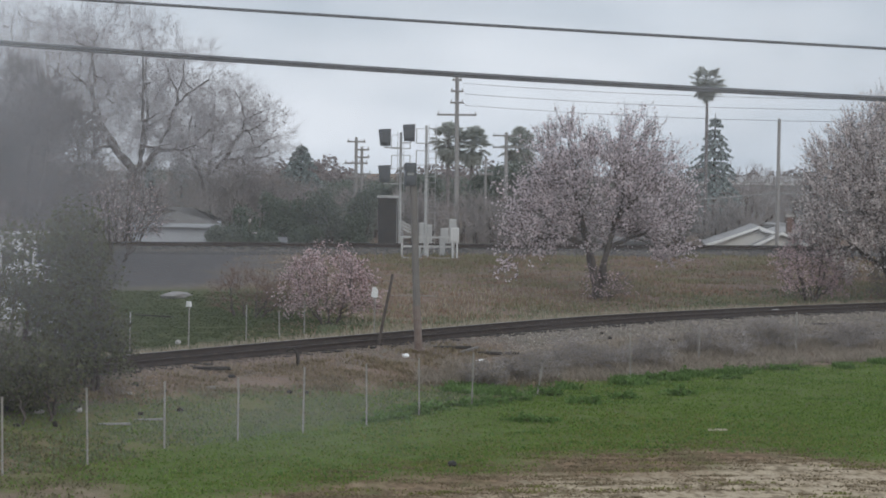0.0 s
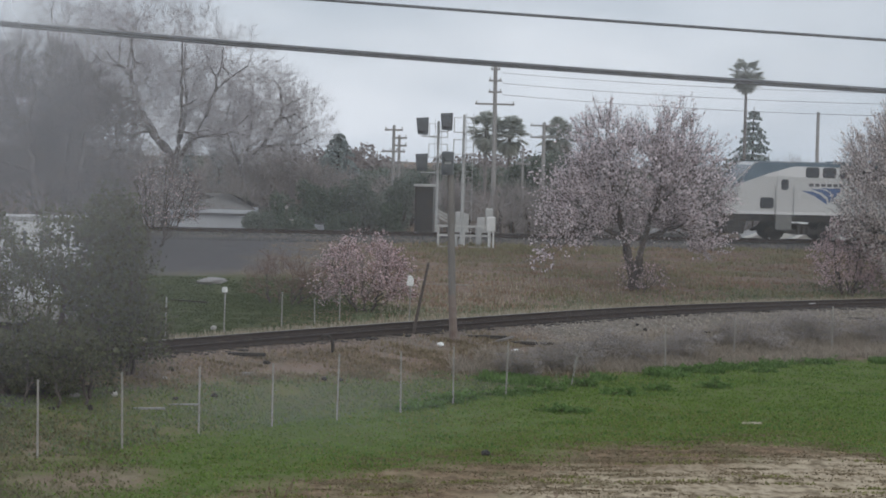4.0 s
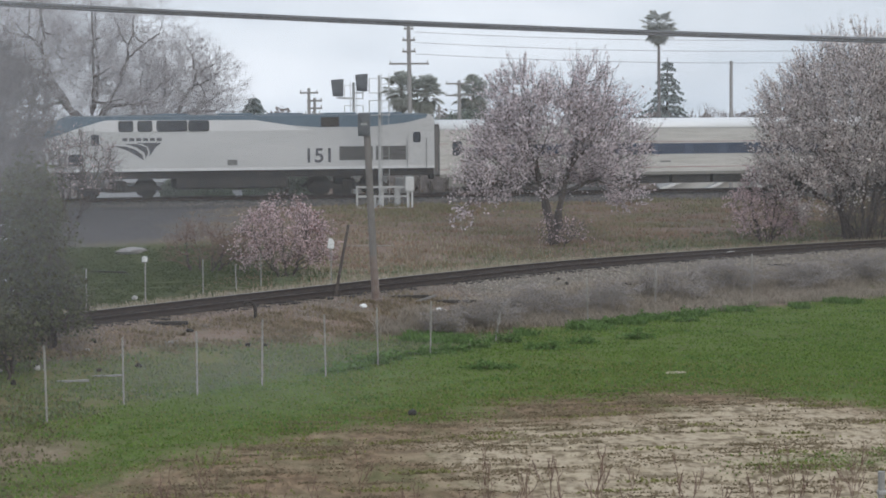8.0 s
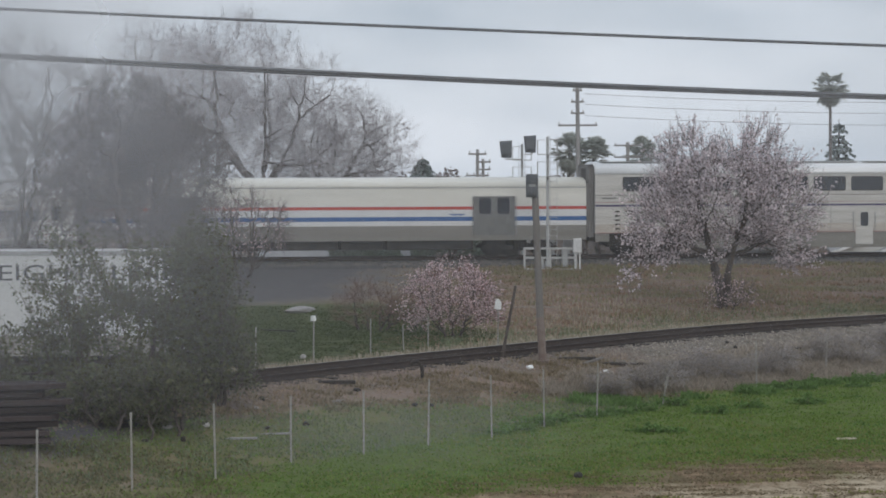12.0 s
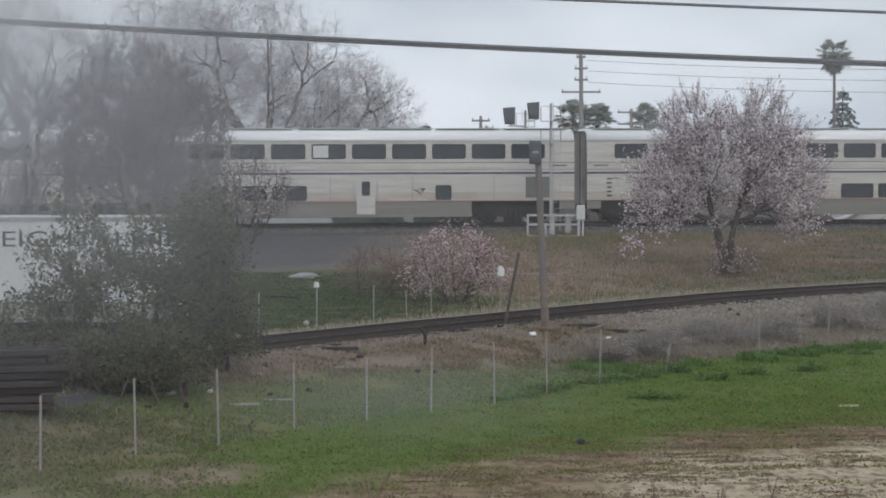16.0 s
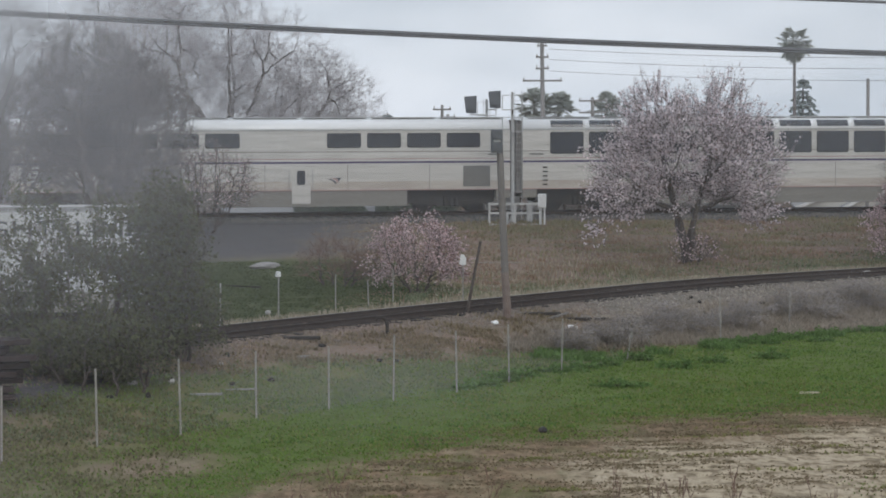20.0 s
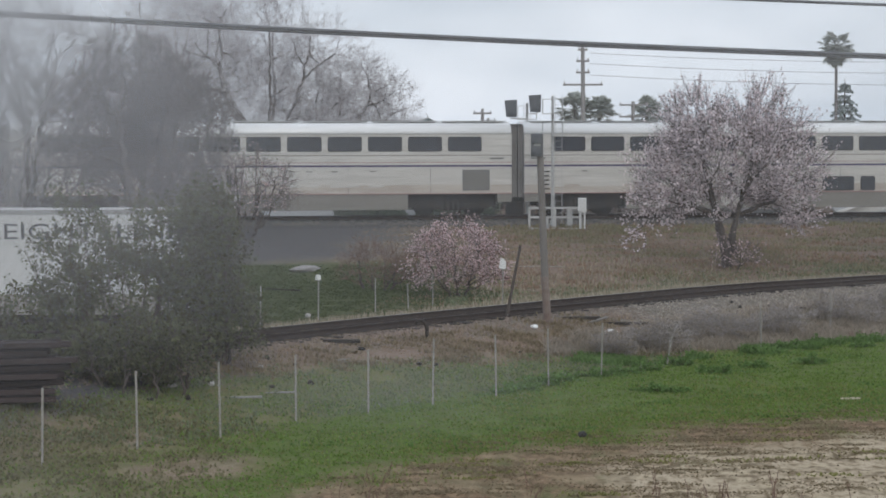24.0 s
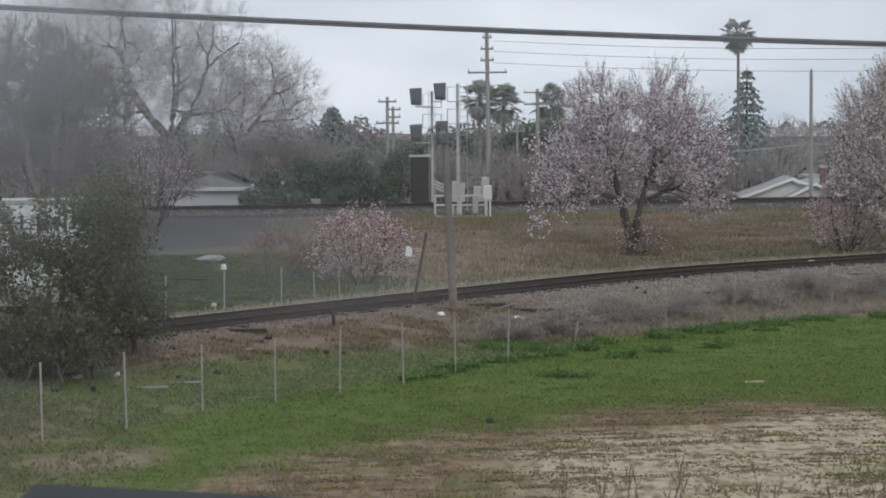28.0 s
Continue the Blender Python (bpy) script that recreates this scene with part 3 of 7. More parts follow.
STROKES = ([(0, .82), (.25, .8), (.45, .62), (.6, .3), (.62, 0), (.5, .22), (.3, .55), (.12, .72)],
           [(.2, .95), (.5, .93), (.68, .75), (.72, .45), (.665, .06), (.64, .42), (.5, .7), (.33, .87)],
           [(.45, 1), (1, 1), (.88, .75), (.73, .18), (.75, .5), (.7, .78), (.6, .92)])


def pane_mesh(w, h, y, kind, glass="glass"):
    """A pane or its rubber frame, rounded at the corners, standing a little proud of the side."""
    key = (round(w, 3), round(h, 3), round(y, 3), kind, glass)
    if key not in SHARED:
        r = min(0.09, w * 0.3, h * 0.3)
        out = []
        for cx, cz, a0 in ((w / 2 - r, h / 2 - r, 0), (-w / 2 + r, h / 2 - r, 90), (-w / 2 + r, -h / 2 + r, 180), (w / 2 - r, -h / 2 + r, 270)):
            for a in (0, 45, 90):
                out.append((cx + r * math.cos(radians(a0 + a)), cz + r * math.sin(radians(a0 + a))))
        bm = bmesh.new()
        if kind == "pane":
            prism(bm, out, -0.012 if y < 0 else 0.002, -0.002 if y < 0 else 0.012)
        else:
            g = 0.05
            inner = [bm.verts.new((x, 0, z)) for x, z in out]
            outer = [bm.verts.new((x * (1 + 2 * g / w), 0, z * (1 + 2 * g / h))) for x, z in out]
            k = len(out)
            fs = [bm.faces.new((inner[i], inner[(i + 1) % k], outer[(i + 1) % k], outer[i])) for i in range(k)]
            ext = bmesh.ops.extrude_face_region(bm, geom=fs)["geom"]
            bmesh.ops.translate(bm, verts=[v for v in ext if isinstance(v, bmesh.types.BMVert)], vec=(0, -0.03 if y < 0 else 0.03, 0))
            bmesh.ops.recalc_face_normals(bm, faces=bm.faces[:])
        me = bpy.data.meshes.new(kind)
        bm.to_mesh(me)
        bm.free()
        me.materials.append(M[glass] if kind == "pane" else M["rubber"])
        SHARED[key] = me
    return SHARED[key]


def window(car, x0, x1, z0, z1, half, sides=(-1, 1), glass="glass", framed=True):
    for sd in sides:
        w = new("window", pane_mesh(x1 - x0, z1 - z0, sd * half, "pane", glass))
        w.parent, w.location = car, ((x0 + x1) / 2, sd * half, (z0 + z1) / 2)
        if not framed:
            continue
        f = new("window_frame", pane_mesh(x1 - x0, z1 - z0, sd * half, "frame"))
        f.parent = w


def panel(car, name, x0, x1, z0, z1, half, material, proud=0.006, label="", sides=(-1, 1)):
    """A flat piece on both sides of a car."""
    out = None
    for sd in sides:
        y0, y1 = (-half - proud, -half - 0.001) if sd < 0 else (half + 0.001, half + proud)
        out = part(name, blk((x0, y0, z0), (x1, y1, z1)), material, car, label)
    return out


def shape(car, name, outline, half, material, proud=0.008, label="", sides=(-1, 1)):
    for sd in sides:
        y0, y1 = (-half - proud, -half - 0.001) if sd < 0 else (half + 0.001, half + proud)
        part(name, prism(bmesh.new(), outline, y0, y1), material, car, label)


def truck(car, x, wheelbase=2.6, r=0.46, length=3.9):
    bm = bmesh.new()
    for y in (-1.12, 1.0):
        prism(bm, [(x - length / 2, 0.5), (x - wheelbase / 2 - 0.3, 0.72), (x - 0.5, 0.55), (x + 0.5, 0.55), (x + wheelbase / 2 + 0.3, 0.72), (x + length / 2, 0.5), (x + length / 2, 0.38), (x + wheelbase / 2, 0.42), (x + 0.5, 0.3), (x - 0.5, 0.3), (x - wheelbase / 2, 0.42), (x - length / 2, 0.38)], y, y + 0.12)
    box(bm, (x - 0.35, -1.1, 0.35), (x + 0.35, 1.1, 0.85), 0.05)
    for dx in (-0.28, 0.0, 0.28):
        for y in (-1.16, 1.16):
            rod(bm, (x + dx, y, 0.34), (x + dx, y, 0.7), 0.1, sides=8)
    t = part("truck", bm, M["under"], car, "black truck frame with coil springs")
    for dx in (-wheelbase / 2, wheelbase / 2):
        wb = bmesh.new()
        for y in (-0.82, 0.7):
            rod(wb, (0, y, 0), (0, y + 0.12, 0), r, sides=24)
            rod(wb, (0, y - 0.02, 0), (0, y + 0.14, 0), r * 0.45, sides=16)
        rod(wb, (0, -1.15, 0), (0, 1.15, 0), 0.09, sides=10)
        w = part("wheelset", wb, M["under"], t)
        w.location = (x + dx, 0, r)


def ends(car, length, low, top, half=1.35):
    """The folded diaphragms, couplers and hoses at both ends of a car."""
    for x, sgn in ((0.0, -1), (length, 1)):
        bm = bmesh.new()
        for i in range(4):
            x0, g = x + sgn * i * 0.075, 0.0 if i % 2 else 0.07
            for y0, y1, z0, z1 in ((-half + g, -0.6, low, top - g), (0.6, half - g, low, top - g), (-half + g, half - g, top - 0.2, top - g)):
                box(bm, (min(x0, x0 + sgn * 0.07), y0, z0), (max(x0, x0 + sgn * 0.07), y1, z1))
        part("diaphragm", bm, M["bellow"], car, "grey folded end diaphragm")
        bm = bmesh.new()
        box(bm, (min(x, x + sgn * 0.27), -0.12, 0.75), (max(x, x + sgn * 0.27), 0.12, 0.98), 0.03)
        part("coupler", bm, M["under"], car)


def bilevel(label, upper, lower, doors, lounge=False, small=(), louver_x=(), logo=12.9, blinds=()):
    """A two-storey steel passenger car, its front at x = 0."""
    L, H = 25.25, 1.55
    car = thing("passenger_car", Matrix(), label, "train car", "cars of the passing train")
    low = [(-H, 1.15), (-H, 4.22), (H, 4.22), (H, 1.15)]
    part("body", sweep(bmesh.new(), low, 0.0, L), M["steel"], car, "dull stainless steel side")
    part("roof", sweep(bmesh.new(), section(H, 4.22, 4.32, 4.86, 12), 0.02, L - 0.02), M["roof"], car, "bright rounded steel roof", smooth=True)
    bm = bmesh.new()
    for i in range(7):
        x0 = 0.4 + i * 3.56
        box(bm, (x0, -0.9, 4.84), (x0 + 3.3, 0.9, 4.885), 0.02)
    part("roof_deck", bm, M["roof_grey"], car, "grey ribbed roof sheets")
    # lower skirt with cut-outs over the trucks
    for a, b in ((0.0, 0.75), (5.35, L - 5.35), (L - 0.75, L)):
        part("skirt", blk((a, -H + 0.02, 0.34 if 1 < a < 20 else 0.72), (b, H - 0.02, 1.149), 0.02), M["steel_low"], car, "grimy grey lower skirt")
    panel(car, "lower_side", 0.0, L, 1.19, 1.62, H, M["steel_warm"], 0.003, "rust-stained lower side sheet")
    for z in (2.1, 2.44, 2.88):
        panel(car, "side_rib", 0.02, L - 0.02, z, z + 0.03, H, M["steel"], 0.014, "", (-1,))
    for i in range(1, 6):
        panel(car, "sheet_seam", i * L / 6, i * L / 6 + 0.025, 1.2, 2.5, H, M["steel_low"], 0.004, "", (-1,))
    panel(car, "navy_stripe", 0.0, L, 2.53, 2.63, H, M["navy"], 0.005)
    panel(car, "red_line", 0.0, L, 2.74, 2.775, H, M["pink"], 0.005)
    panel(car, "lower_red_line", 0.0, L, 1.15, 1.19, H, M["pink"], 0.01)
    panel(car, "gutter", 0.0, L, 4.19, 4.235, H, M["roof_grey"], 0.03)
    panel(car, "belt_rail", 0.0, L, 3.1, 3.14, H, M["steel_low"], 0.008)
    if lounge:
        for x in upper:
            window(car, x, x + 1.66, 3.02, 4.05, H)
        for x in upper:
            for sd in (-1, 1):
                bm = bmesh.new()
                arc = [math.radians(v) for v in (1, 9, 17, 25, 33)]
                rows = [[bm.verts.new((px, sd * 1.55 * math.cos(v) * k, 4.32 + (0.54 * math.sin(v) ** 0.75) * k + 0.012)) for v in arc] for px, k in ((x - 0.02, 1.012), (x + 1.68, 1.012))]
                for i in range(4):
                    bm.faces.new((rows[0][i], rows[1][i], rows[1][i + 1], rows[0][i + 1]))
                ext = bmesh.ops.extrude_face_region(bm, geom=bm.faces[:])["geom"]
                bmesh.ops.translate(bm, verts=[v for v in ext if isinstance(v, bmesh.types.BMVert)], vec=(0, sd * 0.012, 0.008))
                bmesh.ops.recalc_face_normals(bm, faces=bm.faces[:])
                part("roof_window", bm, M["glass"], car, "curved roof pane")
    else:
        for x in upper:
            window(car, x, x + 1.64, 3.37, 4.02, H)
    for x0, x1 in lower:
        window(car, x0, x1, 1.27, 1.92, H)
    for x in doors:
        for sd in (-1, 1):
            d = part("door", blk((x, -H - 0.02 if sd < 0 else H + 0.001, 0.5), (x + 0.95, -H - 0.001 if sd < 0 else H + 0.02, 2.4), 0.006), M["steel"], car, "steel side door")
            w = new("door_window", pane_mesh(0.42, 0.72, sd * H, "pane"))
            w.parent, w.location = d, (x + 0.47, sd * (H + 0.022), 1.82)
        for gx0 in (x - 0.14, x + 1.05):
            bm = bmesh.new()
            rod(bm, (gx0, -H - 0.07, 1.2), (gx0, -H - 0.07, 2.2), 0.018, sides=6)
            for z in (1.22, 2.18):
                rod(bm, (gx0, -H - 0.07, z), (gx0, -H, z), 0.015, sides=6)
            part("grab_rail", bm, M["galv"], car)
    for x0, x1 in louver_x:
        g = panel(car, "vent_panel", x0, x1, 1.32, 2.38, H, M["louver"], 0.02, "grey louvred vent panel", (-1,))
        bm = bmesh.new()
        for i in range(9):
            box(bm, (x0 + 0.06, -H - 0.035, 1.4 + i * 0.105), (x1 - 0.06, -H - 0.02, 1.44 + i * 0.105))
        part("slats", bm, M["steel_low"], g)
    for x0, x1, z0, z1 in blinds:
        panel(car, "window_blind", x0, x1, z0, z1, H, M["trailer"], 0.035, "pale drawn blind", (-1,))
    for x0, x1 in small:
        panel(car, "hatch", x0, x1, 1.5, 2.36, H, M["steel"], 0.014, "steel access hatch")
        panel(car, "hatch_handle", x0 + 0.1, x0 + 0.4, 2.28, 2.32, H, M["under"], 0.03, sides=(-1,))
    bm = bmesh.new()
    for i in range(5):
        box(bm, (1.05, -H - 0.05, 1.36 + 0.22 * i), (1.3, -H - 0.001, 1.43 + 0.22 * i))
    part("ladder_rungs", bm, M["under"], car)
    # a small three-stroke mark beside the door, drawn as plain curved strokes
    for i, pts in enumerate(STROKES):
        shape(car, "mark", [(logo + 0.75 * u, 1.48 + 0.34 * v) for u, v in pts], H, M["letter" if i != 1 else "pink"], 0.006 + 0.001 * i, "small dark curved stroke", sides=(-1,))
    for x in (0.35, L - 1.15):
        panel(car, "number_bar", x, x + 0.75, 2.92, 3.0, H, M["louver"], 0.005, "small dark painted lettering too far to read", (-1,))
    bm = bmesh.new()
    box(bm, (6.2, -1.2, 0.4), (L - 6.2, 1.2, 1.1))
    part("underframe", bm, M["under"], car)
    # Black blocks fill the truck cut-outs where only deep shade lies.
    for a in (0.76, L - 5.34):
        part("truck_shade_block", blk((a, -1.0, 0.5), (a + 4.58, 1.0, 1.148)), M["under"], car, "black block standing in for shade over the truck")
    for x in (3.05, L - 3.05):
        truck(car, x)
    ends(car, L, 0.95, 4.72)
    return car, 25.91


def flat_car_common(car, L, H, low, shoulder, top, body, roof):
    part("body", sweep(bmesh.new(), [(-H, low), (-H, shoulder), (H, shoulder), (H, low)], 0.0, L), body, car)
    part("roof", sweep(bmesh.new(), section(H, shoulder, shoulder + 0.1, top, 12), 0.01, L - 0.01), roof, car, "rounded pale roof", smooth=True)
    panel(car, "sill", 0.0, L, low - 0.16, low, H - 0.02, M["steel_low"], 0.02)
    bm = bmesh.new()
    for x0, x1 in ((5.8, 8.7), (8.9, 12.6), (12.75, 14.9), (15.1, 19.6)):
        box(bm, (x0, -1.25, 0.38), (x1, 1.25, low - 0.1), 0.03)
    part("equipment_box", bm, M["under"], car, "dark boxes hung below the floor")
    for x in (3.4, L - 3.4):
        truck(car, x)
    ends(car, L, 1.0, top - 0.25)


def single_coach():
    L, H = 25.45, 1.5
    car = thing("passenger_car", Matrix(), "single-level silver passenger coach with a dark blue window band", "train car", "cars of the passing train")
    flat_car_common(car, L, H, 1.0, 3.3, 3.84, M["steel"], M["roof"])
    panel(car, "blue_band", 1.9, L - 1.9, 1.93, 2.5, H, M["band"], 0.006, "dark blue window band")
    panel(car, "red_line", 0.0, L, 2.56, 2.6, H, M["pink"], 0.006)
    panel(car, "lower_line", 0.0, L, 1.22, 1.26, H, M["pink"], 0.006)
    panel(car, "gutter", 0.0, L, 3.28, 3.33, H, M["roof_grey"], 0.02)
    for i in range(11):
        x = 2.3 + 1.92 * i
        window(car, x, x + 1.5, 1.97, 2.46, H + 0.006, glass="glass_blue", framed=False)
    for x in (0.45, L - 1.45):
        for sd in (-1, 1):
            d = part("door", blk((x, -H - 0.02 if sd < 0 else H + 0.001, 0.95), (x + 0.95, -H - 0.001 if sd < 0 else H + 0.02, 3.15), 0.006), M["steel"], car, "pale end door")
            w = new("door_window", pane_mesh(0.5, 0.75, sd * H, "pane"))
            w.parent, w.location = d, (x + 0.47, sd * (H + 0.022), 2.35)
        part("step", blk((x, -H - 0.04, 0.35), (x + 0.95, -H + 0.3, 0.95), 0.02), M["steel_low"], car)
    panel(car, "number_bar", 12.0, 12.6, 1.5, 1.58, H, M["louver"], 0.005, "", (-1,))
    return car, 25.91


def baggage():
    L, H = 25.45, 1.52
    car = thing("baggage_car", Matrix(), "cream baggage car with red white and blue stripes", "train car", "cars of the passing train")
    flat_car_common(car, L, H, 1.0, 3.55, 4.08, M["white"], M["white"])
    panel(car, "grey_lower", 0.0, L, 1.0, 1.6, H, M["steel_low"], 0.004, "grey lower side")
    panel(car, "white_stripe", 0.0, L, 1.62, 2.62, H, M["loco_white"], 0.004)
    panel(car, "red_stripe", 0.0, L, 2.42, 2.58, H, M["red"], 0.008)
    panel(car, "blue_stripe", 0.0, L, 1.84, 2.06, H, M["blue"], 0.008)
    panel(car, "gutter", 0.0, L, 3.52, 3.57, H, M["roof_grey"], 0.02)
    for x in (3.6, L - 5.9):
        for sd in (-1, 1):
            y0, y1 = (-H - 0.05, -H - 0.009) if sd < 0 else (H + 0.009, H + 0.05)
            d = part("sliding_door", blk((x, y0, 1.1), (x + 2.15, y1, 3.1), 0.01), M["louver"], car, "grey sliding baggage door")
            for wx in (x + 0.3, x + 1.25):
                w = new("door_window", pane_mesh(0.62, 0.8, sd * H, "pane"))
                w.parent, w.location = d, (wx + 0.3, sd * (H + 0.052), 2.6)
        for rx in (x - 0.06, x + 2.21):
            bm = bmesh.new()
            rod(bm, (rx, -H - 0.06, 1.1), (rx, -H - 0.06, 3.1), 0.02, sides=6)
            part("door_post", bm, M["galv"], car)
    for i in range(2):
        shape(car, "mark", [(18.2 + 0.3 * i, 2.2), (18.9 + 0.3 * i, 2.2), (18.6 + 0.3 * i, 2.1)], H, M["blue"], 0.012, sides=(-1,))
    panel(car, "number_bar", 0.8, 2.0, 2.2, 2.27, H, M["pink"], 0.007, "", (-1,))
    return car, 25.91


def locomotive(number, label):
    L, H = 20.75, 1.5
    car = thing("locomotive", Matrix(), label, "locomotive", "cars of the passing train")
    outline = [(0.05, 1.36), (0.0, 1.6), (0.08, 2.45), (0.3, 2.72), (1.72, 4.06), (2.0, 4.14), (L - 0.25, 4.14), (L, 3.9), (L, 1.36)]
    bm = prism(bmesh.new(), outline, -H, H)
    bmesh.ops.bevel(bm, geom=[e for e in bm.edges if abs(e.verts[0].co.y - e.verts[1].co.y) < 0.01 and min(e.verts[0].co.z, e.verts[1].co.z) > 2.4 and max(v.co.x for v in e.verts) < 3], offset=0.25, segments=3, affect="EDGES")
    part("body", bm, M["loco"], car, "silver locomotive body")
    part("pilot", prism(bmesh.new(), [(0.15, 1.34), (0.0, 0.9), (0.2, 0.3), (1.2, 0.3), (1.4, 1.34)], -1.4, 1.4), M["under"], car, "black pilot plate")
    shape(car, "blue_front", [(0.32, 2.72), (0.62, 2.86), (2.4, 3.5), (3.9, 3.93), (3.9, 4.12), (2.0, 4.12), (1.72, 4.05)], H, M["loco_blue"], 0.01, "blue paint sweeping back from the nose")
    part("nose_glass", prism(bmesh.new(), [(0.55, 2.98), (0.58, 2.95), (1.62, 3.93), (1.59, 3.96)], -1.2, 1.2), M["glass"], car, "sloping windscreen")
    shape(car, "white_band", [(3.9, 3.36), (14.4, 3.36), (13.2, 3.62), (11.4, 3.9), (3.9, 3.93), (2.4, 3.5), (2.2, 3.36)], H, M["loco_white"], 0.006, "white band below the roof")
    shape(car, "blue_roof_side", [(3.9, 3.93), (11.4, 3.9), (13.2, 3.62), (14.8, 3.5), (17.5, 3.52), (19.2, 3.7), (20.3, 3.95), (20.4, 4.13), (3.9, 4.13)], H, M["loco_blue"], 0.01, "blue roof edge")
    bm = bmesh.new()
    box(bm, (1.95, -1.42, 4.145), (L - 0.4, 1.42, 4.175), 0.01)
    for x in (6.5, 9.8, 12.4, 15.2, 17.6):
        box(bm, (x, -0.8, 4.175), (x + 1.6, 0.8, 4.25), 0.03)
    part("roof_hatches", bm, M["loco_blue"], car, "dark blue roof with hatches")
    for x0, x1 in ((4.6, 5.25), (5.55, 6.2), (6.5, 7.95), (8.1, 9.05)):
        window(car, x0, x1, 3.4, 3.85, H + 0.006)
    window(car, 2.1, 2.75, 1.72, 2.2, H)
    for x in (2.98, L - 1.35):
        d = panel(car, "side_door", x, x + 0.82, 1.5, 3.4, H, M["loco"], 0.03, "silver cab side door", (-1, 1))
        w = new("door_window", pane_mesh(0.4, 0.55, -1, "pane"))
        w.parent, w.location = car, (x + 0.41, -H - 0.032, 2.95)
        for rx in (x - 0.1, x + 0.92):
            bm = bmesh.new()
            rod(bm, (rx, -H - 0.09, 1.3), (rx, -H - 0.09, 2.9), 0.022, sides=6)
            part("handrail", bm, M["galv"], car)
    panel(car, "steps", 2.95, 3.85, 0.55, 1.5, H - 0.1, M["louver"], 0.08, "", (-1,))
    panel(car, "side_sill", 0.1, L, 1.36, 1.5, H, M["loco_white"], 0.02, "pale sill along the side")
    for x0, x1 in ((L - 5.0, L - 3.25), (L - 3.1, L - 1.5)):
        g = panel(car, "radiator_grille", x0, x1, 1.8, 2.52, H, M["louver"], 0.012, "dark grille", (-1, 1))
        bm = bmesh.new()
        for i in range(10):
            box(bm, (x0 + 0.05, -H - 0.022, 1.85 + i * 0.066), (x1 - 0.05, -H - 0.013, 1.88 + i * 0.066))
        part("slats", bm, M["under"], g)
    panel(car, "air_intake", L - 5.95, L - 5.0, 3.52, 4.02, H, M["under"], 0.03, "dark square intake", (-1,))
    panel(car, "side_vent", 10.0, 10.5, 1.62, 1.9, H, M["louver"], 0.03, "", (-1, 1))
    # the operator's mark: three tapering curved strokes with a row of small bars above
    for i, pts in enumerate(STROKES):
        shape(car, "mark", [(4.3 + 2.4 * u, 1.92 + 0.88 * v) for u, v in pts], H, M["letter" if number == "151" else "mark_blue"], 0.006 + 0.001 * i, "dark curved stroke", (-1,))
    for i in range(6):
        panel(car, "name_bar", 4.75 + 0.34 * i, 5.0 + 0.34 * i, 2.88, 3.04, H, M["letter"], 0.006, "", (-1,))
    text_part("number", number, 1.02, pose(L - 6.05, -H - 0.006, 1.72, 90), M["letter"], car, 0.004, 1.05, 0.016)
    bm = bmesh.new()
    box(bm, (7.4, -1.3, 0.42), (13.1, 1.3, 1.25), 0.12)
    part("fuel_tank", bm, M["under"], car, "black fuel tank")
    part("underframe", blk((1.4, -1.3, 0.98), (L, 1.3, 1.355)), M["under"], car)
    for x in (4.6, 16.3):
        truck(car, x, 2.8, 0.51, 4.3)
    ends(car, L, 1.2, 3.6)
    return car, 21.03


UP = [1.5 + 2.05 * i for i in range(11)]
CONSIST = [
    locomotive("53", "silver and blue diesel locomotive leading the train"),
    locomotive("151", "second silver and blue diesel locomotive of the train"),
    single_coach(),
    baggage(),
    bilevel("stainless two-level crew car with few lower windows", UP, [(17.9, 18.6)], [14.0], small=[(1.5, 2.2), (2.8, 3.5), (4.2, 5.0)], louver_x=[(22.7, 24.1)], logo=15.6),
    bilevel("stainless two-level sleeping car with one pale blind drawn", UP, [(6.67, 7.4), (7.74, 9.4), (9.76, 11.4), (18.07, 18.8)], [13.98], small=[(1.8, 2.6), (2.9, 3.7), (4.3, 5.1)], louver_x=[(22.7, 24.1)], logo=16.8, blinds=[(11.77, 12.55, 3.39, 4.0)]),
    bilevel("stainless two-level sleeping car with a centre door", UP, [(6.36, 7.1), (13.67, 15.33), (15.7, 17.36), (17.8, 18.5)], [10.35], small=[(1.2, 2.1), (2.9, 5.2)], louver_x=[(22.6, 24.0)], logo=12.1),
    bilevel("stainless two-level dining car with a blank lower side", UP[:5] + UP[7:], [], [14.0], small=[(1.3, 2.0), (2.4, 3.2), (3.9, 4.6)], louver_x=[(22.8, 24.2)], logo=15.8),
    bilevel("stainless sightseer lounge car with tall and roof windows", UP, [(7.67, 9.33)], [10.4], lounge=True, louver_x=[(22.7, 24.1)], logo=12.3),
    bilevel("stainless two-level coach with a single upper window row", UP, [], [10.45], small=[(13.74, 14.5), (14.6, 15.4), (15.9, 17.4), (17.86, 18.65)], louver_x=[(22.7, 24.1)], logo=12.2),
    bilevel("last stainless two-level coach of the train with a pale blind", UP, [(13.86, 15.5), (15.9, 17.55), (18.0, 18.7)], [10.4], small=[(1.2, 2.1), (2.9, 5.2)], louver_x=[(22.7, 24.1)], logo=12.4, blinds=[(13.9, 14.65, 1.29, 1.9)]),
]
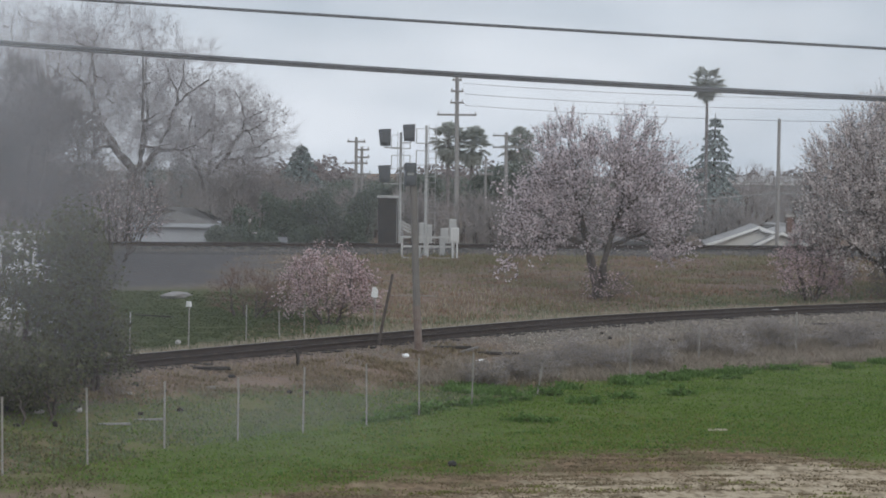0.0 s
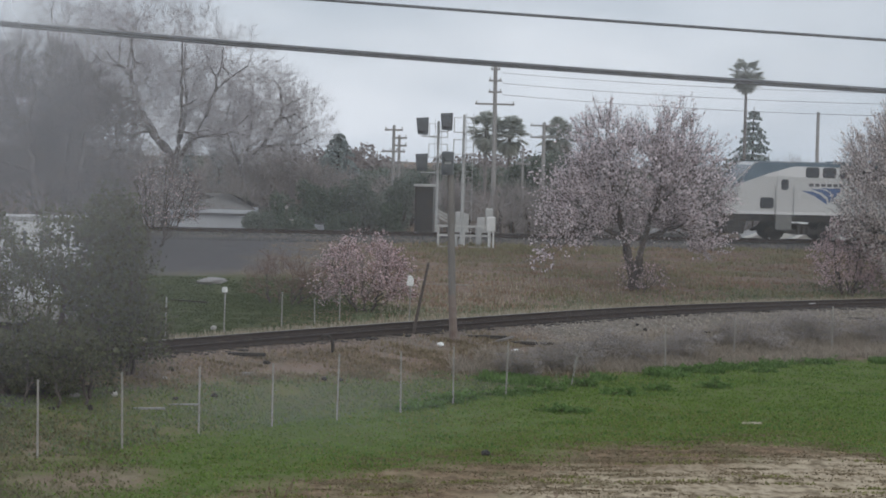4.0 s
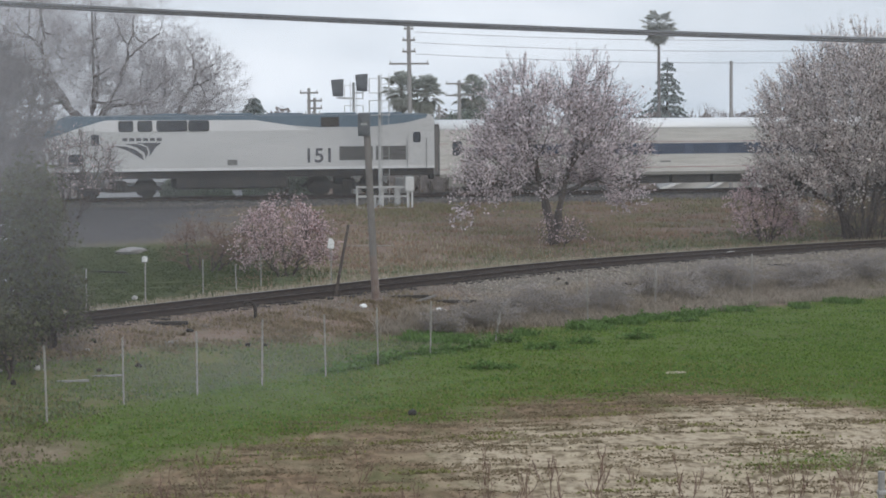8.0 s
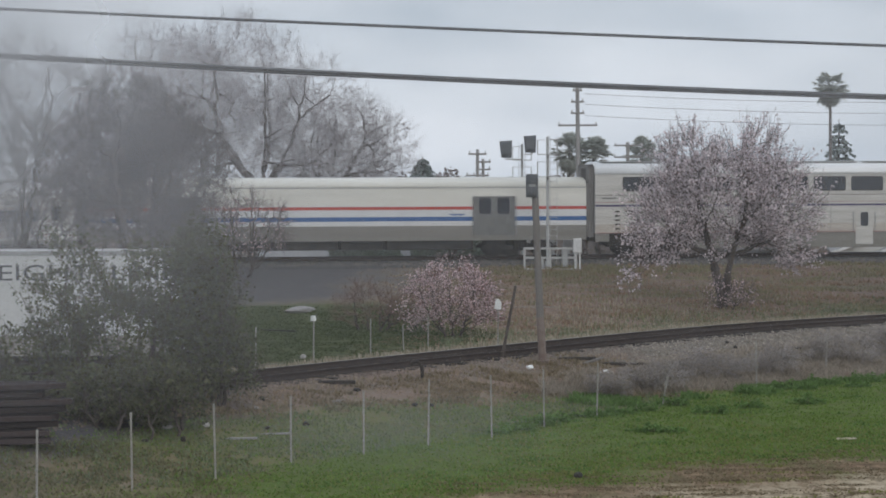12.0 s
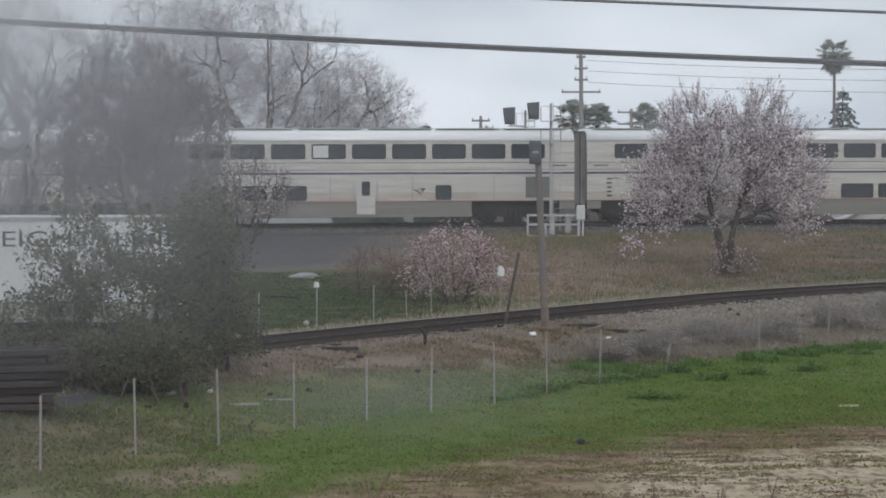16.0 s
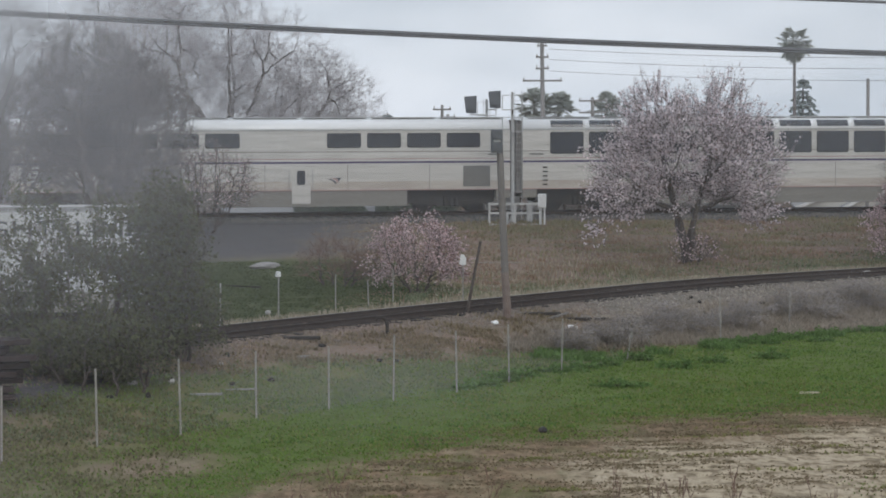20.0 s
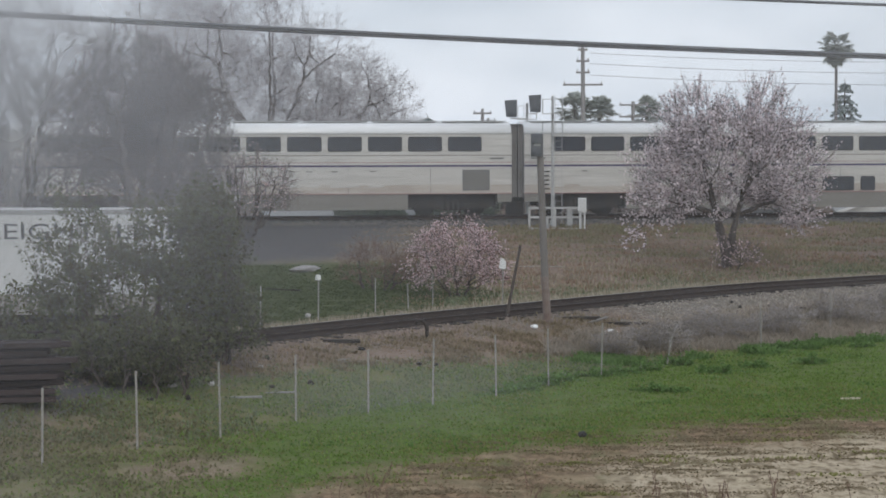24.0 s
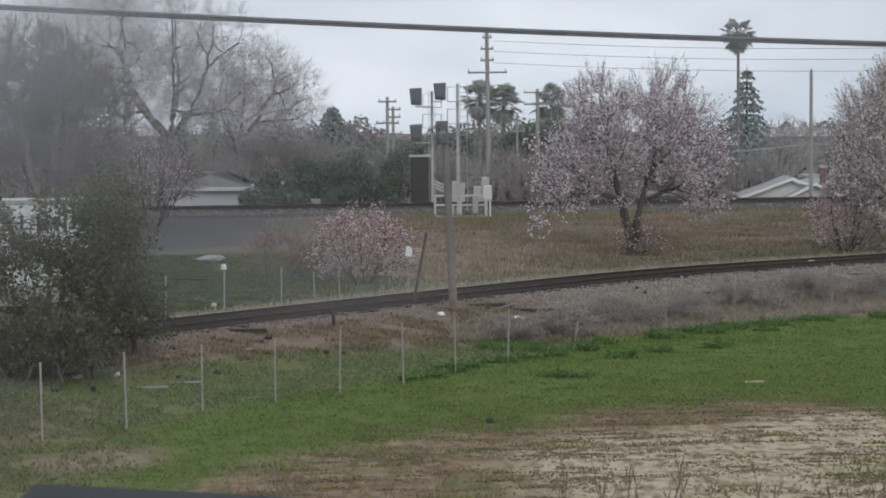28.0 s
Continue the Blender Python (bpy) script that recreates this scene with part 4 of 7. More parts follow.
NOSE = [(0.0, 71.8), (3.0, 31.5), (5.0, 4.45), (6.0, -8.72), (7.0, -21.75), (8.0, -35.0), (9.0, -48.05), (10.0, -61.2), (11.0, -74.1), (12.0, -87.5), (12.5, -94.15), (14.5, -120.45), (15.0, -126.95), (17.0, -153.0), (20.0, -193.1), (21.0, -206.4), (24.5, -253.8), (26.0, -274.5), (28.0, -302.0)]


# ---- plants ----
class Tubes:
    """Collects tapered tubes and turns them into one mesh."""

    def __init__(self):
        self.v, self.f, self.n = [], [], 0

    def add(self, pts, radii, sides):
        pts, radii = np.asarray(pts, float), np.asarray(radii, float)
        d = np.gradient(pts, axis=0)
        d /= np.linalg.norm(d, axis=1)[:, None] + 1e-9
        ref = np.where(np.abs(d[:, 2:3]) > 0.9, [[1.0, 0, 0]], [[0, 0, 1.0]])
        u = np.cross(d, ref)
        u /= np.linalg.norm(u, axis=1)[:, None] + 1e-9
        w = np.cross(d, u)
        a = np.arange(sides) * 2 * math.pi / sides
        ring = pts[:, None] + radii[:, None, None] * (u[:, None] * np.cos(a)[None, :, None] + w[:, None] * np.sin(a)[None, :, None])
        self.v.append(ring.reshape(-1, 3))
        i = np.arange(len(pts) - 1)[:, None] * sides + self.n
        j = np.arange(sides)[None]
        self.f.append(np.stack([i + j, i + (j + 1) % sides, i + sides + (j + 1) % sides, i + sides + j], -1).reshape(-1, 4))
        self.n += len(pts) * sides

    def mesh(self, name):
        return np_mesh(name, np.concatenate(self.v), np.concatenate(self.f))


def leaves(points, size, rng, flat=0.0, fold=True):
    """A small four-cornered leaf at each point, turned at random."""
    n = len(points)
    a = rng.normal(size=(n, 3))
    a[:, 2] *= 1 - flat
    a /= np.linalg.norm(a, axis=1)[:, None]
    b = np.cross(a, rng.normal(size=(n, 3)))
    b /= np.linalg.norm(b, axis=1)[:, None]
    s = (size * rng.uniform(0.6, 1.35, n))[:, None]
    v = np.stack([points - a * s, points + b * s * 0.62, points + a * s, points - b * s * 0.62], 1)
    return v.reshape(-1, 3), np.arange(4 * n).reshape(-1, 4)


def grow(rng, start, direction, length, radius, depth, levels, out, spread=0.6, lift=0.25, kids=4, wobble=0.14, droop=0.0, shrink=0.62):
    """One limb and all that grows from it. out: lists of (points, radii, depth)."""
    n = 6 if depth == 0 else 5 if depth < 3 else 4
    pts, p, d = [np.array(start)], np.array(start, float), np.array(direction, float)
    for i in range(n):
        d = d + rng.normal(size=3) * wobble + np.array([0, 0, lift * 0.25 - droop * depth * 0.08])
        d /= np.linalg.norm(d)
        p = p + d * length / n
        pts.append(p)
    pts = np.array(pts)
    radii = np.linspace(radius, radius * (0.5 if depth < levels else 0.3), n + 1)
    out.append((pts, radii, depth))
    if depth >= levels:
        return
    for k in range(kids if depth else kids + 1):
        at = rng.uniform(0.3, 1.0) if k else 1.0
        i = min(n - 1, int(at * n))
        q = pts[i] + (pts[i + 1] - pts[i]) * (at * n - i)
        t = pts[i + 1] - pts[i]
        t /= np.linalg.norm(t)
        side = np.cross(t, rng.normal(size=3))
        side /= np.linalg.norm(side) + 1e-9
        nd = t * (1 - spread * 0.5) + side * spread * (0.25 if k == 0 else rng.uniform(0.7, 1.2)) + np.array([0, 0, lift * 0.5])
        nd /= np.linalg.norm(nd)
        grow(rng, q, nd, length * shrink * rng.uniform(0.75, 1.2), max(0.006, radius * (0.62 if k else 0.7) * (1 - 0.3 * at)), depth + 1, levels, out, spread, lift, kids, wobble, droop, shrink)


def fit_crown(out, base, half, top, low=None):
    """Scale the limbs so that the crown is half metres wide each side and top metres tall."""
    allp = np.concatenate([o[0] for o in out]) - base
    sx = half / (np.percentile(np.abs(allp[:, :2]), 98.5) + 1e-6)
    sz = top / np.percentile(allp[:, 2], 99.7)
    return [((p - base) * [sx, sx, sz] + base, r, d) for p, r, d in out]


def tree(name, base, half, top, seed, label, bark, twig, levels=4, stems=1, first=0.3, trunk_r=0.16, spread=0.75, lift=0.3, kids=4, lean=(0, 0), category="tree", group="", wobble=0.14, droop=0.0, shrink=0.62, thin=1.0, twig_r=1.0):
    rng = np.random.default_rng(seed)
    base = np.array(base, float)
    out = []
    for s in range(stems):
        a = 6.28 * s / stems + rng.uniform(0, 1)
        d = np.array([math.cos(a) * 0.35 * (stems > 1) + lean[0], math.sin(a) * 0.35 * (stems > 1) + lean[1], 1.0])
        grow(rng, base + np.array([math.cos(a), math.sin(a), 0]) * 0.12 * (stems > 1), d / np.linalg.norm(d), top * first, trunk_r, 0, levels, out, spread, lift, kids, wobble, droop, shrink)
    out = fit_crown(out, base, half, top)
    t = thing(name, Matrix.Translation(base), label, category, group)
    wood, fine = Tubes(), Tubes()
    tips = []
    for pts, r, d in out:
        if d < 2:
            wood.add(pts - base - [0, 0, 0.1 if d == 0 else 0], r, 7)
        else:
            fine.add(pts - base, np.maximum(r * thin, 0.007 * twig_r), 3)
        if d >= levels - 1:
            tips.append(pts - base)
    obj("trunk", wood.mesh("trunk"), bark, t, "trunk and main limbs", smooth=True)
    obj("branches", fine.mesh("branches"), twig, t, "fine branches")
    return t, tips, rng


def routed(rng, pts, start, tip_r, out, first=0.3, depth=0, power=0.45, wob=0.06, upright=1.0):
    """Limbs from start to all the points, forking as they go. out: (points, radii, number of tips carried)."""
    n = len(pts)
    r = tip_r * n ** power
    c = pts.mean(0)
    f = first if depth == 0 else rng.uniform(0.34, 0.52)
    node = start + (c - start) * (f if n > 2 else 1.0 if n == 1 else 0.5)
    if depth == 0:
        node = start + (node - start) * [upright, upright, 1.0]
    L = np.linalg.norm(node - start)
    side = rng.normal(size=(2, 3)) * wob * L
    chain = np.array([start, start + (node - start) * 0.35 + side[0], start + (node - start) * 0.7 + side[1], node])
    out.append((chain, np.linspace(r, max(tip_r, r * 0.86), 4), n))
    if n == 1:
        return
    d = pts - node
    u = d / (np.linalg.norm(d, axis=1)[:, None] + 1e-6) + 0.25 * d / (np.abs(d).max() + 1e-6)
    k = 2 if n < 6 or rng.random() < 0.6 else 3
    cen = [u[rng.integers(n)]]
    while len(cen) < k:
        dist = np.min([((u - q) ** 2).sum(1) for q in cen], 0)
        cen.append(u[int(np.argmax(dist * rng.uniform(0.4, 1, n)))])
    cen = np.array(cen)
    for _ in range(3):
        a = ((u[:, None] - cen[None]) ** 2).sum(-1).argmin(1)
        cen = np.array([u[a == i].mean(0) if (a == i).any() else cen[i] for i in range(k)])
    groups = [pts[a == i] for i in range(k)]
    groups = [g for g in groups if len(g)]
    if len(groups) == 1:
        h = max(1, n // 2)
        groups = [pts[:h], pts[h:]]
    for g in groups:
        routed(rng, g, node, tip_r, out, first, depth + 1, power, wob)


def crown_points(rng, lumps, n, hollow=0.5):
    """Points spread through uneven lumps (x, y, z, rx, ry, rz), denser towards the outside."""
    vol = np.array([l[3] * l[4] * l[5] for l in lumps])
    pts = []
    for l, k in zip(lumps, np.maximum(1, n * vol / vol.sum()).astype(int)):
        d = rng.normal(size=(k, 3))
        d /= np.linalg.norm(d, axis=1)[:, None]
        q = rng.uniform(hollow ** 3, 1, k) ** (1 / 3)
        q *= 1 + 0.14 * np.sin(4 * d[:, 0] + 3 * d[:, 2] + l[0]) + rng.normal(size=k) * 0.05
        pts.append(np.array(l[:3]) + d * q[:, None] * np.array(l[3:]))
    return np.concatenate(pts)


def crowned(name, base, lumps, n, seed, label, bark, twig, tip_r=0.008, first=0.16, stems=1, twiglet=0.45, twigs=2, category="tree", group="", power=0.45, up=0.5, hollow=0.45, wob=0.07, foot=0.15, drop_below=0.3, stray=0.55, radial=0.0, bole=0.0, thick=25, upright=1.0):
    """A tree whose crown fills the lumps given from its base."""
    rng = np.random.default_rng(seed)
    base = np.array(base, float)
    pts = crown_points(rng, lumps, n, hollow)
    pts = pts[pts[:, 2] > drop_below]
    out = []
    a = np.arctan2(pts[:, 1], pts[:, 0]) + rng.normal(size=len(pts)) * 0.2
    which = ((a + math.pi) / (2 * math.pi) * stems).astype(int) % stems
    for s in range(stems):
        g = pts[which == s]
        if len(g):
            an = 2 * math.pi * (s + 0.5) / stems - math.pi
            routed(rng, g, np.array([math.cos(an) * foot, math.sin(an) * foot, bole - 0.12]) * (1.0 if stems > 1 else [0, 0, 1]), tip_r, out, first, 0, power, wob, upright)
    if bole:
        r = tip_r * n ** power * 0.95
        out.append((np.array([[0.02, 0, -0.15], [0, 0, bole * 0.3], [-0.02, 0, bole * 0.7], [0, 0, bole]]), np.array([1.25, 1.0, 0.95, 0.9]) * r, n))
    t = thing(name, Matrix.Translation(base), label, category, group)
    wood, fine, tips = Tubes(), Tubes(), []
    heart = pts.mean(0) * [1, 1, 0.55]
    for chain, r, k in out:
        if k > max(6, n / thick):
            wood.add(chain, r, 8)
        else:
            fine.add(chain, r, 3)
        if k <= 2:
            tips.append(chain)
            for _ in range(twigs):
                o = chain[rng.integers(1, 4)]
                d = chain[-1] - chain[0]
                d = d / (np.linalg.norm(d) + 1e-6) + rng.normal(size=3) * stray + [0, 0, up]
                if radial:
                    way_out = o - heart
                    d = d + radial * way_out / (np.linalg.norm(way_out) + 1e-6)
                d /= np.linalg.norm(d)
                L = twiglet * rng.uniform(0.5, 1.3)
                tw = np.array([o, o + d * L * 0.5 + rng.normal(size=3) * 0.05 * L, o + d * L + [0, 0, 0.1 * L]])
                fine.add(tw, np.array([1.0, 0.8, 0.5]) * tip_r * 0.9, 3)
                tips.append(tw)
    obj("trunk", wood.mesh("trunk"), bark, t, "trunk and main limbs", smooth=True)
    obj("branches", fine.mesh("branches"), twig, t, "fine branches and twigs")
    return t, tips, rng


def dress(t, tips, rng, name, per, size, material, jitter=0.1, label="", n_max=60000, keep=None):
    """Leaves or blossoms along the outer twigs of a tree."""
    pts = []
    for chain in tips:
        k = rng.poisson(per)
        if not k:
            continue
        u = rng.uniform(0, len(chain) - 1.001, k)
        i = u.astype(int)
        pts.append(chain[i] + (chain[i + 1] - chain[i]) * (u - i)[:, None] + rng.normal(size=(k, 3)) * jitter)
    pts = np.concatenate(pts)
    if keep is not None:
        pts = pts[keep(pts)]
    pts = pts[:n_max]
    v, f = leaves(pts, size, rng)
    return obj(name, np_mesh(name, v, f), material, t, label)


def leafy(name, base, lumps, n, size, material, seed, label, category="shrub", group="", stem=True):
    """A dense evergreen: stems inside and leaves in uneven lumps. lumps: (x, y, z, rx, ry, rz) from the base."""
    rng = np.random.default_rng(seed)
    t = thing(name, Matrix.Translation(base), label, category, group)
    tb = Tubes()
    pts = []
    vol = np.array([l[3] * l[4] * l[5] for l in lumps]) ** 0.67
    for l, k in zip(lumps, (n * vol / vol.sum()).astype(int)):
        d = rng.normal(size=(k, 3))
        d /= np.linalg.norm(d, axis=1)[:, None]
        r = rng.uniform(0.15, 1, k) ** 0.4 * (1 + 0.22 * np.sin(d[:, 0] * 5 + seed) * np.cos(d[:, 2] * 6 + d[:, 1] * 4))
        pts.append(np.array(l[:3]) + d * r[:, None] * np.array(l[3:]))
        top = np.array(l[:3])
        tb.add([[0, 0, -0.1], top * [0.4, 0.4, 0.3], top * [0.8, 0.8, 0.6], top], [0.12, 0.09, 0.06, 0.03], 6)
    pts = np.concatenate(pts)
    pts = pts[pts[:, 2] > 0.05]
    obj("trunk", tb.mesh("trunk"), M["bark"], t)
    v, f = leaves(pts, size, rng)
    obj("crown", np_mesh("crown", v, f), material, t, "dense small leaves")
    return t


def conifer(base, top, half, seed, label, tiers=26, shaggy=0.3, group=""):
    """A pointed conifer: whorls of drooping boughs, each a flat spray of needles."""
    rng = np.random.default_rng(seed)
    t = thing("conifer", Matrix.Translation(base), label, "tree", group)
    tb = Tubes()
    tb.add([[0, 0, -0.2], [0, 0, top * 0.5], [0, 0, top]], [0.22, 0.14, 0.02], 7)
    obj("trunk", tb.mesh("trunk"), M["bark"], t)
    br, pts = Tubes(), []
    for i in range(tiers):
        h = top * (0.1 + 0.89 * (i + rng.uniform(-0.2, 0.2)) / tiers)
        r = half * (1 - h / top) ** 0.85 + 0.08
        for k in range(8):
            a = rng.uniform(0, 6.28)
            rr = r * rng.uniform(1 - 2 * shaggy, 1.1)
            way = np.array([math.cos(a), math.sin(a), 0])
            side = np.array([-way[1], way[0], 0])
            drop = -0.3 * rr
            br.add([[0, 0, h], way * rr * 0.5 + [0, 0, h + 0.05 * rr], way * rr + [0, 0, h + drop]], [0.03, 0.02, 0.01], 3)
            m = 40
            u = rng.uniform(0.12, 1, m)
            wide = rng.normal(size=m) * 0.22 * rr * (1.1 - u)
            pts.append(way[None] * (rr * u)[:, None] + side[None] * wide[:, None] + np.stack([0 * u, 0 * u, h + 0.2 * rr * u * (1 - u) + drop * u ** 2 + rng.normal(size=m) * 0.03], -1))
    obj("branches", br.mesh("branches"), M["bark"], t)
    v, f = leaves(np.concatenate(pts), 0.085 + 0.012 * half, rng)
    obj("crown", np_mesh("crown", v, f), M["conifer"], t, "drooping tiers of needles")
    return t


def palm(base, top, crown_r, seed, label, group="", lean=0.0, trunk_r=0.2):
    rng = np.random.default_rng(seed)
    t = thing("palm_tree", Matrix.Translation(base), label, "palm tree", group)
    tb = Tubes()
    hs = np.linspace(-0.2, top, 14)
    tb.add(np.stack([lean * (hs / top) ** 2, 0 * hs, hs], -1), trunk_r * (1 - 0.3 * hs / top + 0.05 * rng.uniform(-1, 1, 14)), 9)
    obj("trunk", tb.mesh("trunk"), M["bark_pale"], t, "slim ringed palm trunk")
    vs, fs, n = [], [], 0
    st = Tubes()
    for k in range(62):
        a, el = rng.uniform(0, 6.28), rng.uniform(-0.95, 1.4)
        if k > 44:
            el = rng.uniform(-1.5, -1.05)
        o = np.array([lean, 0, top])
        d = np.array([math.cos(a) * math.cos(el), math.sin(a) * math.cos(el), math.sin(el)])
        L = crown_r * rng.uniform(0.55, 0.75)
        hub = o + d * L + [0, 0, -0.12 * L]
        st.add([o, o + d * L * 0.5, hub], [0.03, 0.025, 0.015], 3)
        side = np.cross(d, [0, 0, 1.0])
        side /= np.linalg.norm(side) + 1e-6
        up = np.cross(side, d)
        for j in range(13):
            b = (j / 12 - 0.5) * 4.0
            q = d * math.cos(b) + side * math.sin(b) + up * rng.uniform(-0.15, 0.15)
            ln = crown_r * 0.48 * rng.uniform(0.8, 1.1)
            wd = np.cross(q, up) * 0.055 * crown_r
            vs += [hub, hub + q * ln * 0.5 + wd, hub + q * ln + [0, 0, -0.22 * ln], hub + q * ln * 0.5 - wd]
            fs.append([n, n + 1, n + 2, n + 3])
            n += 4
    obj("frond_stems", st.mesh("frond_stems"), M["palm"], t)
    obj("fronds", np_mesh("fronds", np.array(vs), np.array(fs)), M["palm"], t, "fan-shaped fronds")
    return t


# blossoming trees on the near side of the bank
T1 = (10.67, 87.0, hz(10.67, 87.0))
t, tips, rng = crowned("almond_tree", T1, [(-0.1, 0, 4.5, 3.0, 3.0, 2.3), (-2.3, 0, 3.7, 1.6, 1.9, 1.9), (2.2, 0, 4.1, 1.9, 2.2, 2.3), (1.7, 0, 6.1, 1.2, 1.4, 1.7), (-1.6, 0, 5.9, 1.3, 1.5, 1.5), (-3.6, 0.2, 2.0, 0.6, 1.0, 1.3), (2.9, 0, 2.4, 1.0, 1.2, 0.9)], 900, 11, "pale pink almond tree in blossom with forked dark trunk", M["bark"], M["twig_dark"], tip_r=0.0095, first=0.42, stems=4, foot=0.12, bole=0.6, upright=0.45, twiglet=0.85, twigs=4, group="almond trees", power=0.48, up=0.45, stray=0.32, radial=0.8, wob=0.05, hollow=0.55)
dress(t, tips, rng, "blossom", 5.0, 0.06, M["blossom"], 0.05, "pale pink blossom")
dress(t, tips, rng, "buds", 1.2, 0.03, M["bud"], 0.05, "reddish buds")
t, tips, rng = crowned("sucker_shoots", (10.75, 86.5, hz(10.75, 86.5)), [(0, 0, 0.7, 0.9, 0.7, 0.7), (0.8, 0, 0.6, 0.7, 0.5, 0.6)], 110, 39, "thin bare shoots round the foot of the almond tree", M["bark"], M["twig_dark"], tip_r=0.006, first=0.3, stems=6, twiglet=0.4, twigs=3, category="shrub", up=0.6, foot=0.25, drop_below=0.1)
dress(t, tips, rng, "blossom", 0.9, 0.045, M["blossom_pink"], 0.05)
T2 = (23.67, 86.6, hz(23.67, 86.6))
t, tips, rng = crowned("almond_tree", T2, [(-0.2, 0, 5.0, 3.9, 3.4, 2.9), (-0.2, 0, 7.0, 2.4, 2.3, 2.0), (-2.4, 0, 3.4, 2.0, 2.2, 2.1), (2.4, 0, 3.6, 2.1, 2.2, 2.3), (-3.0, 0, 5.9, 1.3, 1.3, 1.4), (3.0, 0, 6.1, 1.4, 1.4, 1.4)], 1450, 23, "large cream-pink almond tree in blossom with many stems", M["bark"], M["twig_dark"], tip_r=0.0085, first=0.34, upright=0.7, stems=6, twiglet=0.95, twigs=4, group="almond trees", power=0.44, foot=0.35, up=0.35, stray=0.3, radial=0.9, wob=0.05, hollow=0.5)
dress(t, tips, rng, "blossom", 6.4, 0.056, M["blossom_warm"], 0.045, "cream pink blossom", keep=lambda q: q[:, 2] > 1.0 + 0.9 * np.sin(q[:, 0] * 1.3))
dress(t, tips, rng, "buds", 1.6, 0.03, M["bud"], 0.05, "reddish buds")
t, tips, rng = crowned("leafless_shrub", (23.9, 86.2, hz(23.9, 86.2)), [(0, 0, 1.5, 1.9, 1.2, 1.4), (-0.9, 0, 1.1, 1.2, 1.0, 1.0), (1.2, 0, 1.2, 1.2, 1.0, 1.1)], 420, 40, "grey-brown tangle of bare twigs under the almond tree", M["bark"], M["twig_dark"], tip_r=0.007, first=0.3, stems=7, twiglet=0.4, twigs=4, category="shrub", up=0.4, foot=0.5, hollow=0.1, drop_below=0.1)
t, tips, rng = crowned("almond_tree", (34.5, 100.0, hz(34.5, 100.0)), [(0, 0, 5.0, 3.0, 3.0, 2.9), (-1.4, 0, 3.4, 2, 2, 2)], 420, 29, "almond tree in pale blossom far along the bank", M["bark"], M["twig_dark"], stems=3, twiglet=0.6, twigs=3, group="almond trees")
dress(t, tips, rng, "blossom", 6, 0.07, M["blossom"], 0.09)
SB = (-0.6, 76.0, hz(-0.6, 76.0))
t, tips, rng = crowned("flowering_shrub", SB, [(0, 0, 1.75, 1.6, 1.5, 1.3), (-1.1, 0, 1.2, 0.9, 1.0, 1.0), (1.2, 0, 1.2, 0.85, 1.0, 0.95)], 300, 31, "low round pink flowering shrub on the grass below the bank", M["bark"], M["twig_dark"], tip_r=0.007, first=0.25, stems=6, twiglet=0.42, twigs=3, category="shrub", up=0.15, hollow=0.5, foot=0.25, group="flowering shrubs")
dress(t, tips, rng, "blossom", 4.2, 0.043, M["blossom_pink"], 0.05, "pink blossom")
dress(t, tips, rng, "buds", 1.6, 0.036, M["bud"], 0.05)
t, tips, rng = crowned("leafless_shrub", (-3.7, 78.3, hz(-3.7, 78.3)), [(0, 0, 0.95, 1.5, 1.0, 0.9), (1.1, 0, 0.8, 1.0, 0.9, 0.8)], 300, 36, "low rust-brown leafless shrub beside the pink one", M["bark"], M["stalk"], tip_r=0.007, first=0.25, stems=7, twiglet=0.35, twigs=3, category="shrub", up=0.2, foot=0.5)
t, tips, rng = crowned("flowering_shrub", (19.9, 87.5, hz(19.9, 87.5)), [(0, 0, 1.8, 1.6, 1.4, 1.5), (1.0, 0, 1.2, 1, 1, 1)], 300, 37, "pink flowering shrub at the foot of the almond tree", M["bark"], M["twig_dark"], tip_r=0.007, stems=5, twiglet=0.3, twigs=3, category="shrub", up=0.15, group="flowering shrubs")
dress(t, tips, rng, "blossom", 4, 0.045, M["blossom_pink"], 0.06)
t, tips, rng = crowned("flowering_shrub", (27.4, 87.0, hz(27.4, 87.0)), [(0, 0, 1.3, 1.7, 1.4, 1.2)], 240, 38, "grey-pink leafless shrub at the foot of the almond tree", M["bark"], M["twig_dark"], tip_r=0.007, stems=6, twiglet=0.3, twigs=3, category="shrub", up=0.15, group="flowering shrubs")
dress(t, tips, rng, "blossom", 1.2, 0.045, M["blossom"], 0.06)
t, tips, rng = crowned("bare_tree", (-10.6, 97.0, hz(-10.6, 97.0)), [(0.4, 0, 2.6, 2.2, 1.8, 1.7), (-1.4, 0, 2.2, 1.5, 1.5, 1.6)], 420, 41, "small arching leafless tree with first pink flowers on the bank", M["bark"], M["twig"], tip_r=0.01, stems=4, twiglet=0.45, twigs=3, group="bare trees", up=-0.1, foot=0.3)
dress(t, tips, rng, "blossom", 0.6, 0.045, M["blossom_pink"], 0.08)
t, tips, rng = crowned("bare_tree", (-15.6, 97.5, hz(-15.6, 97.5)), [(0, 0, 3.4, 2.8, 2.2, 2.4)], 460, 43, "small leafless tree on the bank", M["bark"], M["twig"], tip_r=0.01, stems=3, twiglet=0.5, twigs=3, group="bare trees", foot=0.3)
dress(t, tips, rng, "blossom", 0.4, 0.045, M["blossom_pink"], 0.08)

